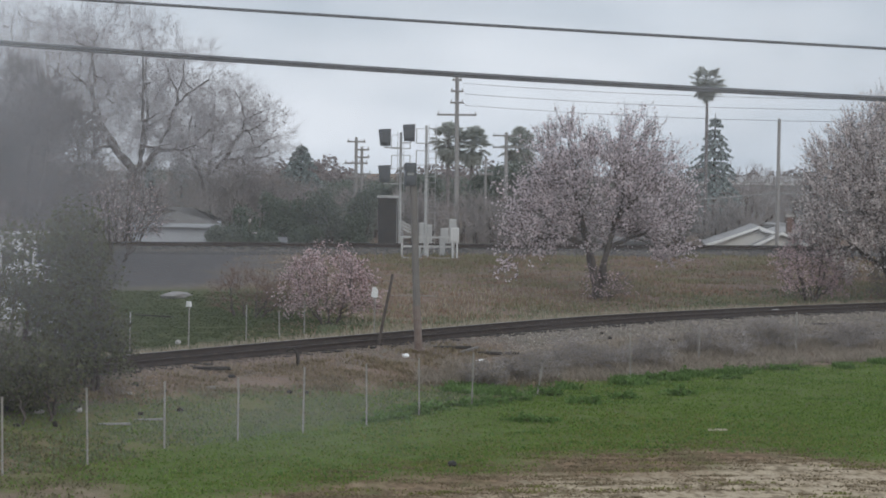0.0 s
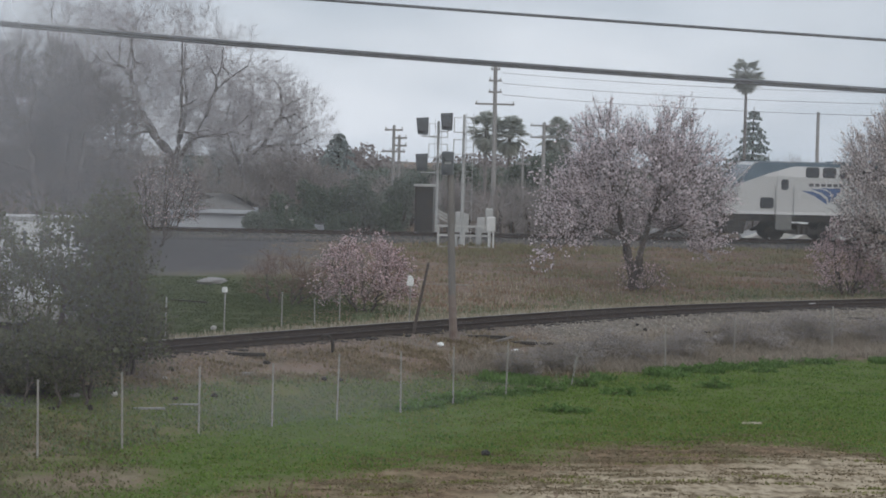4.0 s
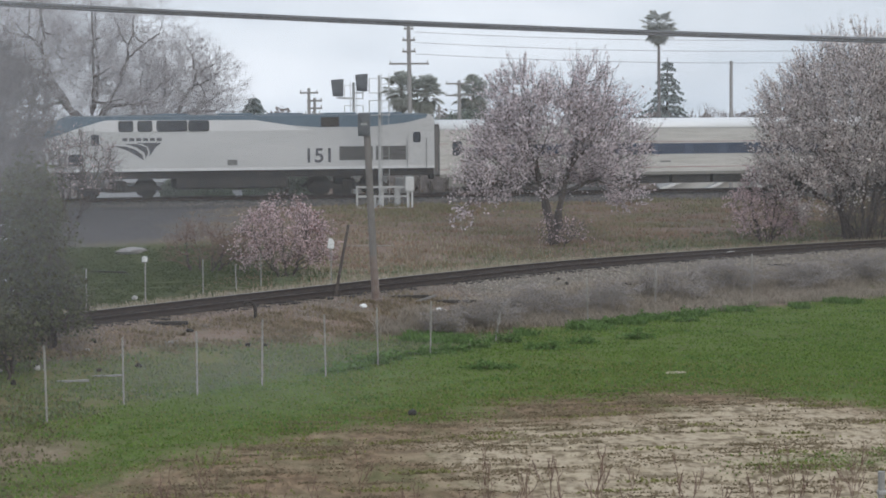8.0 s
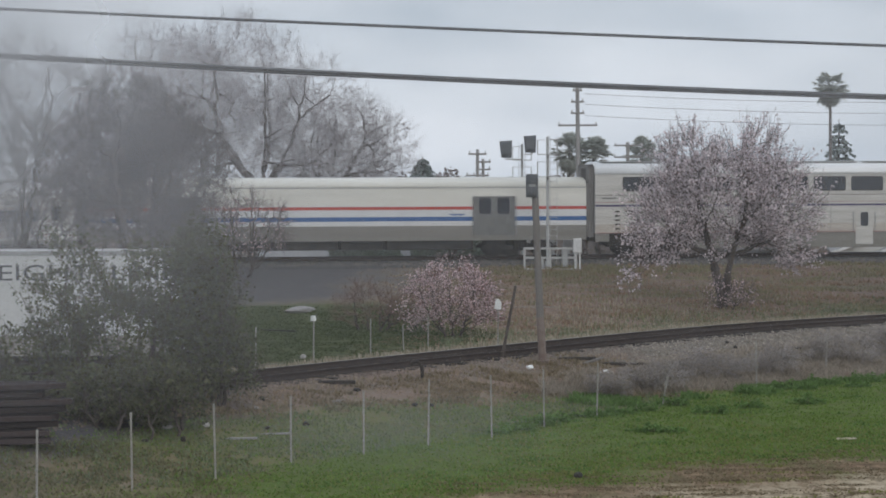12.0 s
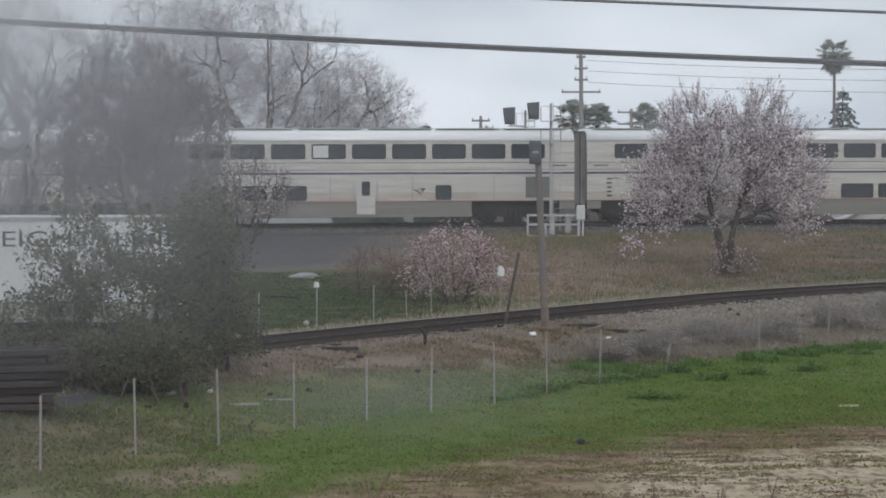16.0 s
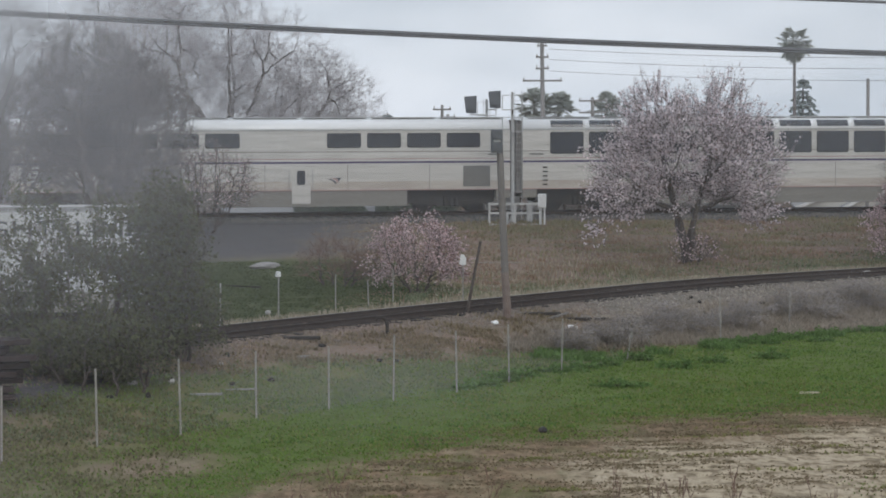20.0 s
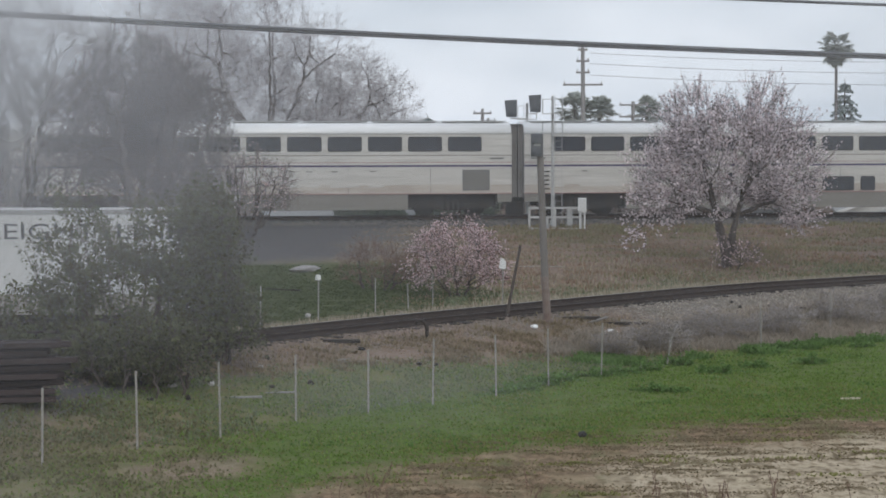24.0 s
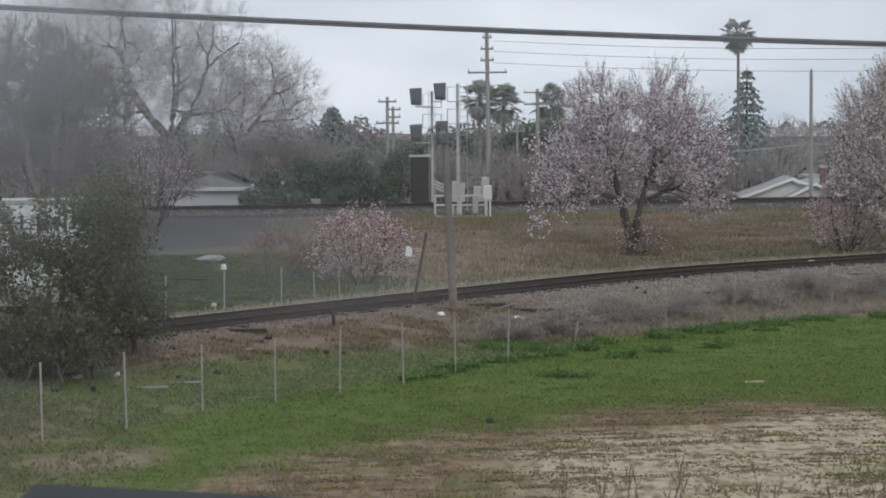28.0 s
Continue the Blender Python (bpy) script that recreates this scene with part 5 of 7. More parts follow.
# the near left: a leafing bush behind the fence, dense grey trees behind it
t, tips, rng = crowned("leafing_bush", (-8.6, 50.2, hz(-8.6, 50.2)), [(0.2, 0, 1.5, 2.3, 1.5, 1.5), (-1.0, 0, 2.7, 1.3, 1.0, 1.4), (1.1, 0, 3.0, 1.5, 1.0, 1.3), (2.0, 0, 1.3, 0.9, 1.0, 1.3), (-2.4, 0, 0.9, 1.9, 1.2, 0.9)], 560, 51, "tall loose bush coming into small olive leaves paled for haze behind the fence", M["bark"], M["twig_dark"], tip_r=0.007, stems=9, twiglet=0.4, twigs=3, category="bush", foot=0.5, first=0.3, up=0.4)
dress(t, tips, rng, "leaf_cover", 6.0, 0.05, M["leaf"], 0.1, "small olive leaves paled for haze", keep=lambda p: p[:, 2] > 0.2)
t, tips, rng = crowned("leafing_bush", (-6.5, 51.0, hz(-6.5, 51.0)), [(0, 0, 2.0, 1.1, 1.0, 2.0), (-0.2, 0, 3.6, 1.0, 0.9, 1.0), (0.5, 0, 1.0, 1.0, 0.9, 0.9)], 380, 52, "dense upright bush of dark twigs and olive leaves paled for haze behind the fence", M["bark"], M["twig_dark"], tip_r=0.008, stems=6, twiglet=0.4, twigs=3, category="bush", foot=0.4, first=0.3, up=0.4, hollow=0.1, group="leafing bushes")
dress(t, tips, rng, "leaf_cover", 4.5, 0.05, M["leaf"], 0.09, "small olive leaves paled for haze", keep=lambda p: p[:, 2] > 0.1)
t, tips, rng = crowned("leafing_bush", (-7.6, 47.6, hz(-7.6, 47.6)), [(0.4, 0, 0.8, 1.3, 0.8, 0.9), (-1.3, 0, 0.7, 1.2, 0.8, 0.8)], 300, 55, "low dense dark bush just behind the fence", M["bark"], M["twig_dark"], tip_r=0.008, stems=8, twiglet=0.3, twigs=3, category="bush", foot=1.0, first=0.3, up=0.3, hollow=0.1, drop_below=0.1, group="leafing bushes")
dress(t, tips, rng, "leaf_cover", 4.5, 0.05, M["leaf"], 0.08, "small olive leaves paled for haze", keep=lambda p: p[:, 2] > 0.05)
t, tips, rng = crowned("grey_tree", (-9.7, 62.0, hz(-9.7, 62.0)), [(-0.4, 0, 7.2, 2.5, 2.0, 1.75), (0.9, 0, 6.2, 2.0, 1.6, 1.4), (-1.6, 0, 5.6, 1.6, 1.6, 1.2), (0.4, 0, 4.6, 2.2, 1.6, 1.0)], 2000, 53, "dense grey leafless tree with a rounded crown of twigs", M["twig_grey"], M["twig_grey"], tip_r=0.0068, stems=2, twiglet=0.34, twigs=8, group="grey trees", hollow=0.1, first=0.4, wob=0.05)
t, tips, rng = crowned("grey_tree", (-14.2, 62.5, hz(-14.2, 62.5)), [(0, 0, 6.0, 2.4, 2.0, 2.6), (1.4, 0, 4.6, 1.8, 1.5, 1.2)], 600, 57, "dense grey leafless tree beside the siding", M["bark"], M["twig_grey"], tip_r=0.011, stems=3, twiglet=0.5, twigs=3, group="grey trees", hollow=0.2, first=0.3)

# leafless sycamores beyond the main line
SYC = [(-14.2, 141, [(-2.5, 0, 13.0, 6.0, 5, 4.8), (2.6, 0, 10.8, 4.6, 4, 4.6), (-6.5, 0, 9.0, 3.6, 4, 3.6), (4.6, 0, 7.2, 3.0, 3, 2.2), (-1, 0, 9, 5, 4, 4)], 3000),
       (-10.0, 146, [(1.8, 0, 9.0, 3.4, 3.4, 3.0), (4.2, 0, 7.8, 2.2, 2.4, 2.4), (3.6, 0, 6.0, 2.4, 2.0, 1.4), (-1, 0, 7.6, 2.8, 2.6, 2.4)], 1100),
       (-29, 138, [(0, 0, 10.5, 6.5, 5, 5.2), (3.5, 0, 7.5, 4.0, 4, 3.4)], 1400),
       (-22, 152, [(0, 0, 12.5, 6.5, 5, 5.2), (-2.5, 0, 8.5, 5, 4, 4)], 1300),
       (-40, 146, [(0, 0, 11, 7, 5, 5.5)], 800)]
for i, (x, y, lumps, n) in enumerate(SYC):
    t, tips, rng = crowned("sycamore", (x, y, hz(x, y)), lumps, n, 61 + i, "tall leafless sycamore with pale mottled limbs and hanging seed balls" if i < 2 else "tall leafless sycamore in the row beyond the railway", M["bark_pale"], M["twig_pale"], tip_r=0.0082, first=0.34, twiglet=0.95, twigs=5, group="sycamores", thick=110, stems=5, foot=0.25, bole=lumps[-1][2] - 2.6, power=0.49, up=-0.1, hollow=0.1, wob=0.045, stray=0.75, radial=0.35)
    dress(t, tips, rng, "seed_balls", 0.4, 0.05, M["seed"], 0.2, "brown seed balls")

# evergreens, far trees and brushwood beyond the line, haze painted into their colours
HEDGE = "dark evergreen shrubs along the far side of the railway"
for i, (x, y, w, h) in enumerate([(-7.6, 129, 1.3, 2.3), (-6.0, 131, 1.5, 3.6), (-3.9, 132, 1.8, 4.3), (-1.4, 131, 1.7, 4.8), (0.3, 130.5, 0.9, 2.9), (-2.7, 131.8, 1.5, 4.3), (0.9, 133.5, 1.2, 4.4), (-5.2, 128.5, 1.3, 2.0), (-2.6, 128.5, 1.2, 2.2), (-9.0, 140, 1.8, 4.2)]):
    z = hz(x, y)
    hr = random.Random(70 + i)
    bulges = [(0, 0, h * 0.45, w * 0.8, w * 0.8, h * 0.45)] + [(hr.uniform(-0.75, 0.75) * w, hr.uniform(-0.4, 0.4) * w, h * hr.uniform(0.25, 0.82), w * hr.uniform(0.25, 0.5), w * 0.4, h * hr.uniform(0.12, 0.24)) for _ in range(8)]
    leafy("evergreen_shrub", (x, y, z), bulges, 5200, 0.085, M["leaf_hedge_haze" if i % 3 else "leaf_far_haze"], 71 + i, HEDGE, group="evergreen shrubs")
THICK = [(8.2, 128, 2.6, 4.2), (11.4, 131, 2.8, 4.4), (14.2, 127, 2.4, 3.7), (4.6, 137, 2.6, 4.6), (19.6, 147, 3.6, 6.2), (23.5, 152, 3.0, 6.0), (31.5, 171, 5.0, 6.6), (36.5, 178, 5.5, 6.6), (27.6, 149, 2.2, 4.6), (-11.6, 139, 3.2, 6.6), (-15.6, 135, 3.4, 6.4), (-20, 133, 3.6, 6.4), (-24.8, 131, 3.6, 6.2), (-30, 129, 4, 6.0), (-35, 128, 4, 5.8), (41, 152, 5, 5.8), (17, 162, 4, 5.2), (-8.8, 144, 2.2, 5.6), (46, 180, 6, 6.4), (-5, 168, 4, 5.2), (-12, 172, 4.5, 6.2), (-19, 174, 5, 6.6), (-27, 176, 5, 6.8), (1.5, 172, 3.5, 4.4), (-36, 170, 6, 6.8), (-6.8, 151, 2.6, 6.0), (-4.4, 153, 2.4, 5.2), (-9.8, 153, 2.6, 6.2), (-2.2, 151, 2.2, 4.6)]
for i, (x, y, half, top) in enumerate(THICK):
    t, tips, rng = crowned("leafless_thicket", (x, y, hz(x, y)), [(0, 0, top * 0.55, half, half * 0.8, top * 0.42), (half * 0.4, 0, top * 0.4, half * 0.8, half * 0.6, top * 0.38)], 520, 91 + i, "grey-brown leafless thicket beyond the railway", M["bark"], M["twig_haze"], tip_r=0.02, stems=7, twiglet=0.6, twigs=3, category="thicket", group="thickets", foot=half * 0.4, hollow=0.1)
for i, (x, y, w, h) in enumerate([(3.2, 165, 2.2, 4.7), (5.6, 168, 2.0, 5.3), (13.6, 172, 2.4, 6.4), (11.9, 166, 2.0, 6.0), (40, 230, 9, 5.4), (55, 240, 10, 5.6), (-2, 200, 5, 4.6), (24, 240, 9, 5.2), (66, 230, 9, 5.6), (-20, 210, 9, 5.6), (-40, 215, 10, 5.6), (8, 235, 9, 5.0), (-60, 210, 10, 5.4)]):
    leafy("evergreen_tree", (x, y, hz(x, y)), [(0, 0, h * 0.6, w, w, h * 0.4), (w * 0.5, 0, h * 0.8, w * 0.6, w * 0.6, h * 0.22), (-w * 0.6, 0, h * 0.6, w * 0.6, w * 0.6, h * 0.3)], 5200, 0.15, M["leaf_far_haze"], 111 + i, "dark green tree far beyond the railway", "tree", "far trees")
rw = np.random.default_rng(163)
woods = []
for i in range(120):
    wx, wy, ww, wh = rw.uniform(-120, 150), rw.uniform(270, 400), rw.uniform(2.5, 8), rw.choice([4.2, 5.2, 6.2, 7.0, 7.8]) * rw.uniform(0.9, 1.1)
    d = rw.normal(size=(900, 3))
    d /= np.linalg.norm(d, axis=1)[:, None]
    woods.append(np.array([wx, wy, wh * 0.55]) + d * np.array([ww, ww, wh * 0.45]) * (rw.uniform(0.3, 1, 900) ** 0.4)[:, None] * (1 + 0.15 * np.sin(7 * d[:, :1])))
wv, wf = leaves(np.concatenate(woods), 0.32, rw)
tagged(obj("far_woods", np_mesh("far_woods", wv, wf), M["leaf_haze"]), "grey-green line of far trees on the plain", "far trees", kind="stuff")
conifer((-3.53, 160, hz(-3.53, 160)), 7.6, 4.6, 131, "small dark pointed conifer", 22, 0.12)
conifer((29.5, 165, hz(29.5, 165)), 10.5, 4.3, 133, "tall open conifer with drooping tiers", 22, 0.25)
conifer((-12.6, 158, hz(-12.6, 158)), 8.6, 1.3, 135, "dark narrow conifer behind the sycamores", 20, 0.15)
conifer((-15.0, 160, hz(-15.0, 160)), 7.2, 1.4, 136, "dark narrow conifer behind the sycamores", 20, 0.15)
palm((26.2, 150, hz(26.2, 150)), 13.1 - hz(26.2, 150), 1.3, 141, "very tall slim fan palm with a small crown", "palms", trunk_r=0.14)
palm((9.3, 190, hz(9.3, 190)), 8.5, 1.85, 143, "fan palm behind the signals", "palms")
palm((11.5, 190, hz(11.5, 190)), 8.2, 1.85, 147, "fan palm behind the signals", "palms")
palm((15.9, 190, hz(15.9, 190)), 8.1, 1.85, 149, "fan palm behind the almond tree", "palms")


# grasses and weeds
def blades(name, n, place, tall, material, seed, label, width=0.012, bend=0.35, z_up=0.0, category="grass"):
    rng = np.random.default_rng(seed)
    x, y = place(rng, n)
    z = height(x, y)
    h = tall * rng.uniform(0.45, 1.3, len(x))
    a = rng.uniform(0, 6.28, len(x))
    b = rng.uniform(0, bend, len(x)) * h
    w = width * rng.uniform(0.7, 1.5, len(x))
    p = np.stack([x, y, z - 0.02], -1)
    side = np.stack([np.cos(a), np.sin(a), 0 * a], -1) * w[:, None]
    tipd = np.stack([-np.sin(a) * b, np.cos(a) * b, h], -1)
    v = np.stack([p - side, p + side, p + tipd * [0.5, 0.5, 0.62] + side * 0.7, p + tipd], 1).reshape(-1, 3)
    return tagged(obj(name, np_mesh(name, v, np.arange(4 * len(x)).reshape(-1, 4)), material), label, category, kind="stuff")


def scatter(x0, x1, y0, y1, test, clump=0.0):
    def place(rng, n):
        xs, ys = [], []
        got = 0
        while got < n:
            x, y = rng.uniform(x0, x1, 4 * n), rng.uniform(y0, y1, 4 * n)
            k = rng.uniform(0, 1, 4 * n) < test(x, y) * np.clip(0.5 + clump * wavy(x, y, 0.9, 3.0) + clump * 0.5 * wavy(x, y, 0.35, 8.0), 0, 1) * 2
            xs.append(x[k]), ys.append(y[k])
            got += k.sum()
        return np.concatenate(xs)[:n], np.concatenate(ys)[:n]
    return place


is_green = lambda x, y: zones(x, y)[1]
is_dry = lambda x, y: zones(x, y)[2] * (off_branch(x, y) > -7)
blades("green_grass", 125000, scatter(-10, 25, 33, 73, lambda x, y: is_green(x, y) * (off_branch(x, y) < -2), 0.42), 0.06, M["grass"], 201, "short green spring grass on the field", 0.026, 1.4)
blades("dull_grass", 22000, scatter(-15, -3.5, 32, 46, lambda x, y: np.clip((-4.0 - x) / 4.5, 0, 1), 0.7), 0.08, M["hay"], 225, "dull olive grass before the fence", 0.03, 1.4)
blades("green_weeds", 5000, scatter(1.5, 25, 50, 73, lambda x, y: (np.abs(y - green_top(x) + 0.7) < 1.2) * (wavy(x, y, 1.3, 7.0) > 0.3) * 1.0, 2.0), 0.17, M["weed"], 203, "taller green weeds along the edge of the grass", 0.04, 0.9)
blades("pasture_grass", 52000, scatter(-10, 1, 58, 86, lambda x, y: zones(x, y)[5] * (off_branch(x, y) > 2.4), 0.6), 0.055, M["grass_dull"], 205, "green grass beyond the siding", 0.055, 1.0)
blades("dry_bank_grass", 26000, scatter(-6, 36, 66, 106, lambda x, y: is_dry(x, y) * (off_branch(x, y) > 2.2) * (off_main(x, y) < -3.4), 0.8), 0.075, M["dry"], 207, "dry brown grass on the railway bank", 0.035, 2.8)
blades("bank_green", 22000, scatter(-4, 36, 68, 104, lambda x, y: (wavy(x, y, 4.0, 5.0) > 0.1) * (off_branch(x, y) > 2.4) * (off_main(x, y) < -5) * 1.0, 0.9), 0.06, M["olive"], 208, "olive green grass patches on the bank", 0.03, 1.8)
blades("russet_grass", 14000, scatter(-4, 36, 68, 106, lambda x, y: (wavy(x, y, 3.1, 21.0) > 0.2) * (off_branch(x, y) > 2.4) * (off_main(x, y) < -3.6) * 1.0, 1.0), 0.06, M["russet"], 210, "russet dead grass in patches on the bank", 0.035, 2.4)
blades("foot_grass", 24000, scatter(-1, 34, 66, 98, lambda x, y: (off_branch(x, y) > 2.0) * np.clip(1.5 - (off_branch(x, y) - 2.0) / 5.0, 0, 1) * (off_main(x, y) < -6), 0.6), 0.12, M["grass_grey"], 226, "grey-green grass at the foot of the bank", 0.03, 1.2)
blades("verge_grass", 9000, along_branch(-12, 30, 1.25, 1.9), 0.25, M["dry_pale"], 227, "pale dry grass along the far rail", 0.02, 0.6)
blades("pale_reeds", 3600, scatter(0, 14, 69, 90, lambda x, y: (off_branch(x, y) > 2.6) * (off_main(x, y) < -17) * 1.0, 1.6), 0.22, M["dry_pale"], 209, "tall pale dry reeds below the bank", 0.016, 0.35)
blades("grey_weeds", 46000, scatter(2, 33, 52, 84, lambda x, y: (off_branch(x, y) < -3.3) * (y > green_top(x) + 0.1) * 1.0, 1.1), 0.24, M["thistle"], 211, "tangled grey dry weeds between grass and siding", 0.014, 1.1)
blades("slope_grass", 10000, scatter(-9, 5, 44, 66, lambda x, y: (off_branch(x, y) < -1.8) * (y > green_top(x)) * 1.0, 0.9), 0.07, M["dry"], 213, "short dry grass on the slope of the siding", 0.02, 0.9)
blades("fence_weeds", 15000, scatter(-11, 6, 42, 62, lambda x, y: (y > fence_y(x) - 0.5) * (y < green_top(x) + 0.4) * 1.0, 1.0), 0.085, M["grass_grey"], 219, "sparse grey-green weeds along the fence", 0.02, 1.1)
blades("brown_tufts", 30000, scatter(-6, 20, 28, 54, lambda x, y: (y < green_edge(x) + 2.5) * (1 - zones(x, y)[0]), 1.3), 0.03, M["russet"], 214, "low brown and olive tufts between dirt and grass", 0.05, 1.8)


def clumped(centres, per, radius, place):
    """Small tufts: several blades round each of many centres."""
    def spread(rng, n):
        cx, cy = place(rng, centres)
        r = radius * rng.uniform(0.4, 1.6, centres)
        x = np.repeat(cx, per) + rng.normal(size=centres * per) * np.repeat(r, per) * 2.6
        y = np.repeat(cy, per) + rng.normal(size=centres * per) * np.repeat(r, per) * 0.6
        return x, y
    return spread


blades("bank_clumps", 0, clumped(260, 60, 0.3, scatter(0, 36, 70, 106, lambda x, y: (off_branch(x, y) > 3) * (off_main(x, y) < -4.2) * (0.35 + 0.65 * (off_main(x, y) > -11)), 1.0)), 0.2, M["olive"], 221, "olive hummocks of grass along the bank", 0.03, 0.9)
blades("bank_brown_clumps", 0, clumped(240, 50, 0.3, scatter(0, 36, 70, 106, lambda x, y: (off_branch(x, y) > 3) * (off_main(x, y) < -4.2) * 1.0, 1.0)), 0.18, M["russet"], 222, "russet hummocks of dead grass along the bank", 0.03, 0.9)
blades("slope_clumps", 0, clumped(150, 45, 0.14, scatter(-8, 6, 50, 64, lambda x, y: (off_branch(x, y) < -1.9) * (y > green_top(x) - 0.5) * 1.0, 1.0)), 0.13, M["olive_brown"], 223, "dead brown tufts on the slope of the siding", 0.03, 1.2)
blades("lush_tufts", 0, clumped(300, 34, 0.22, scatter(-6, 25, 40, 72, lambda x, y: (zones(x, y)[1] > 0.6) * (off_branch(x, y) < -4), 1.0)), 0.08, M["weed"], 224, "darker lush tufts in the green grass", 0.03, 0.9)
bare = lambda x, y: (y < green_edge(x) + 1.2) * 1.0
blades("dirt_tufts", 0, clumped(760, 90, 0.12, scatter(-4, 19, 28.5, 50, bare, 1.2)), 0.045, M["olive_brown"], 216, "small olive and brown tufts scattered over the bare dirt", 0.03, 1.4)
blades("dirt_green_tufts", 0, clumped(110, 70, 0.12, scatter(-4, 20, 28.5, 50, bare, 1.3)), 0.06, M["grass_pale"], 217, "small yellow-green tufts scattered over the bare dirt", 0.03, 1.2)
blades("yellow_grass", 17000, scatter(-9, 25, 33, 72, lambda x, y: is_green(x, y) * (off_branch(x, y) < -2) * np.clip(0.9 - 0.09 * (y - green_edge(x)) + 0.9 * wavy(x, y, 3.1, 15.0), 0, 1), 0.6), 0.06, M["grass_pale"], 218, "yellowing blades mixed into the grass", 0.022, 1.0)
blades("dirt_stubble", 2500, scatter(-3, 17, 29, 47, lambda x, y: (y < green_edge(x)) * 1.0, 1.3), 0.05, M["stubble"], 215, "low dry stubble on the bare dirt", 0.03, 1.6)


def weed_stalk(x, y, tall, seed):
    t, tips, rng = tree("dry_stalk", (x, y, hz(x, y)), tall * 0.22, tall, seed, "thin dry branched weed stalk on bare dirt", M["stalk"], M["stalk"], levels=3, stems=1, first=0.5, trunk_r=0.0085, spread=0.4, lift=0.4, kids=2, category="weed", group="dry stalks", thin=0.9, twig_r=0.8)


rs = random.Random(77)
for i in range(64):
    weed_stalk(rs.uniform(-2.5, 10.5), rs.uniform(27.6, 31.6), rs.uniform(0.5, 1.4), 300 + i)
for i, (x, y, w, h) in enumerate([(5.4, 60.2, 1.1, 0.9), (7.2, 62.6, 1.3, 1.0), (9.6, 64.9, 1.2, 1.0), (12.5, 68.6, 1.4, 1.1), (15.0, 71.0, 1.3, 1.1), (17.6, 72.5, 1.5, 1.0), (20.6, 74.6, 1.5, 1.1), (4.0, 58.6, 0.7, 0.7), (23.4, 75.6, 1.3, 1.2)]):
    t, tips, rng = tree("dry_bush", (x, y, hz(x, y)), w, h, 340 + i, "rounded grey tangle of dry weeds beside the siding", M["twig_haze"], M["twig_haze"], levels=3, stems=7, first=0.5, trunk_r=0.012, spread=0.8, lift=0.1, kids=5, category="dry bush", group="dry bushes", droop=0.4)
    dress(t, tips, rng, "leaf_cover", 1.4, 0.03, M["thistle"], 0.06)


# ---- fences ----
def fence_post(x, y, tall, lean=(0, 0)):
    p = thing("fence_post", pose(x, y, hz(x, y) - 0.1, lean[0], lean[1], 0), "pale slim steel fence post standing in the grass", "fence post", "fence posts")
    bm = bmesh.new()
    box(bm, (-0.021, -0.018, 0), (0.021, 0.018, tall + 0.1), 0.006)
    box(bm, (-0.006, -0.045, 0), (0.006, -0.02, tall + 0.05))
    part("stem", bm, M["post"], p)
    for z in (0.4, 0.8, 1.2):
        if z < tall:
            part("wire_clip", blk((-0.03, -0.055, z), (0.03, -0.045, z + 0.02)), M["galv"], p)
    return p


FRONT = [(-11.2, 36.3, 1.55), (-8.35, 39.6, 1.5), (-6.86, 41.8, 1.6), (-5.33, 43.2, 1.6), (-3.93, 45.4, 1.5), (-2.39, 46.7, 1.45), (-0.96, 48.2, 1.55), (0.55, 49.9, 1.5), (1.9, 52.1, 1.45), (3.36, 54.2, 1.4), (8.52, 61.1, 1.45), (11.5, 66.6, 1.2), (15.4, 69.8, 1.5), (26.4, 80.2, 0.9)]
rp = random.Random(8)
for x, y, h in FRONT:
    fence_post(x, y, h, (rp.uniform(-1.5, 1.5), rp.uniform(-1.5, 1.5)))
fence_post(5.35, 57.2, 0.85, (3, 9))
for x, y, h in [(-6.55, 63.2, 1.25), (-4.9, 65.0, 1.35), (-3.25, 68.2, 1.15), (-2.2, 69.6, 0.85), (-1.4, 71.0, 1.1), (-8.3, 61.6, 1.2), (0.93, 66.2, 1.4)]:
    fence_post(x, y, h, (rp.uniform(-2, 2), rp.uniform(-2, 2)))


def cable(name, pts, r, label, material, category="cable", sides=6):
    tb = Tubes()
    tb.add(np.array(pts), np.full(len(pts), r), sides)
    return tagged(obj(name, tb.mesh(name), material, smooth=True), label, category)


def span(a, b, sag, n=24):
    a, b = np.array(a, float), np.array(b, float)
    u = np.linspace(0, 1, n)[:, None]
    return a + (b - a) * u - np.array([0, 0, 1.0]) * (4 * sag * u * (1 - u))


for i in range(10):
    (x0, y0, h0), (x1, y1, h1) = FRONT[i], FRONT[i + 1]
    for z in (0.45, 0.85, 1.25):
        cable("fence_wire", span((x0, y0 - 0.04, hz(x0, y0) + z), (x1, y1 - 0.04, hz(x1, y1) + z), 0.03, 6), 0.0022, "thin rusty fence wire", M["rust"], "fence wire", 3)


# cup and sign on the back fence, leaning post, trackside pole
def cup(x, y, z):
    bm = bmesh.new()
    rod(bm, (0, 0, 0), (0, 0, 0.16), 0.06, 0.075, 14)
    bmesh.ops.delete(bm, geom=[f for f in bm.faces if f.calc_center_median().z > 0.155], context="FACES")
    c = part("bucket", bm, M["signwhite"])
    c.matrix_basis = pose(x, y, z, 180, 0, 0)
    c.scale = (1.25, 1.25, 1.0)
    return tagged(c, "small white container upturned on a fence post", "container")


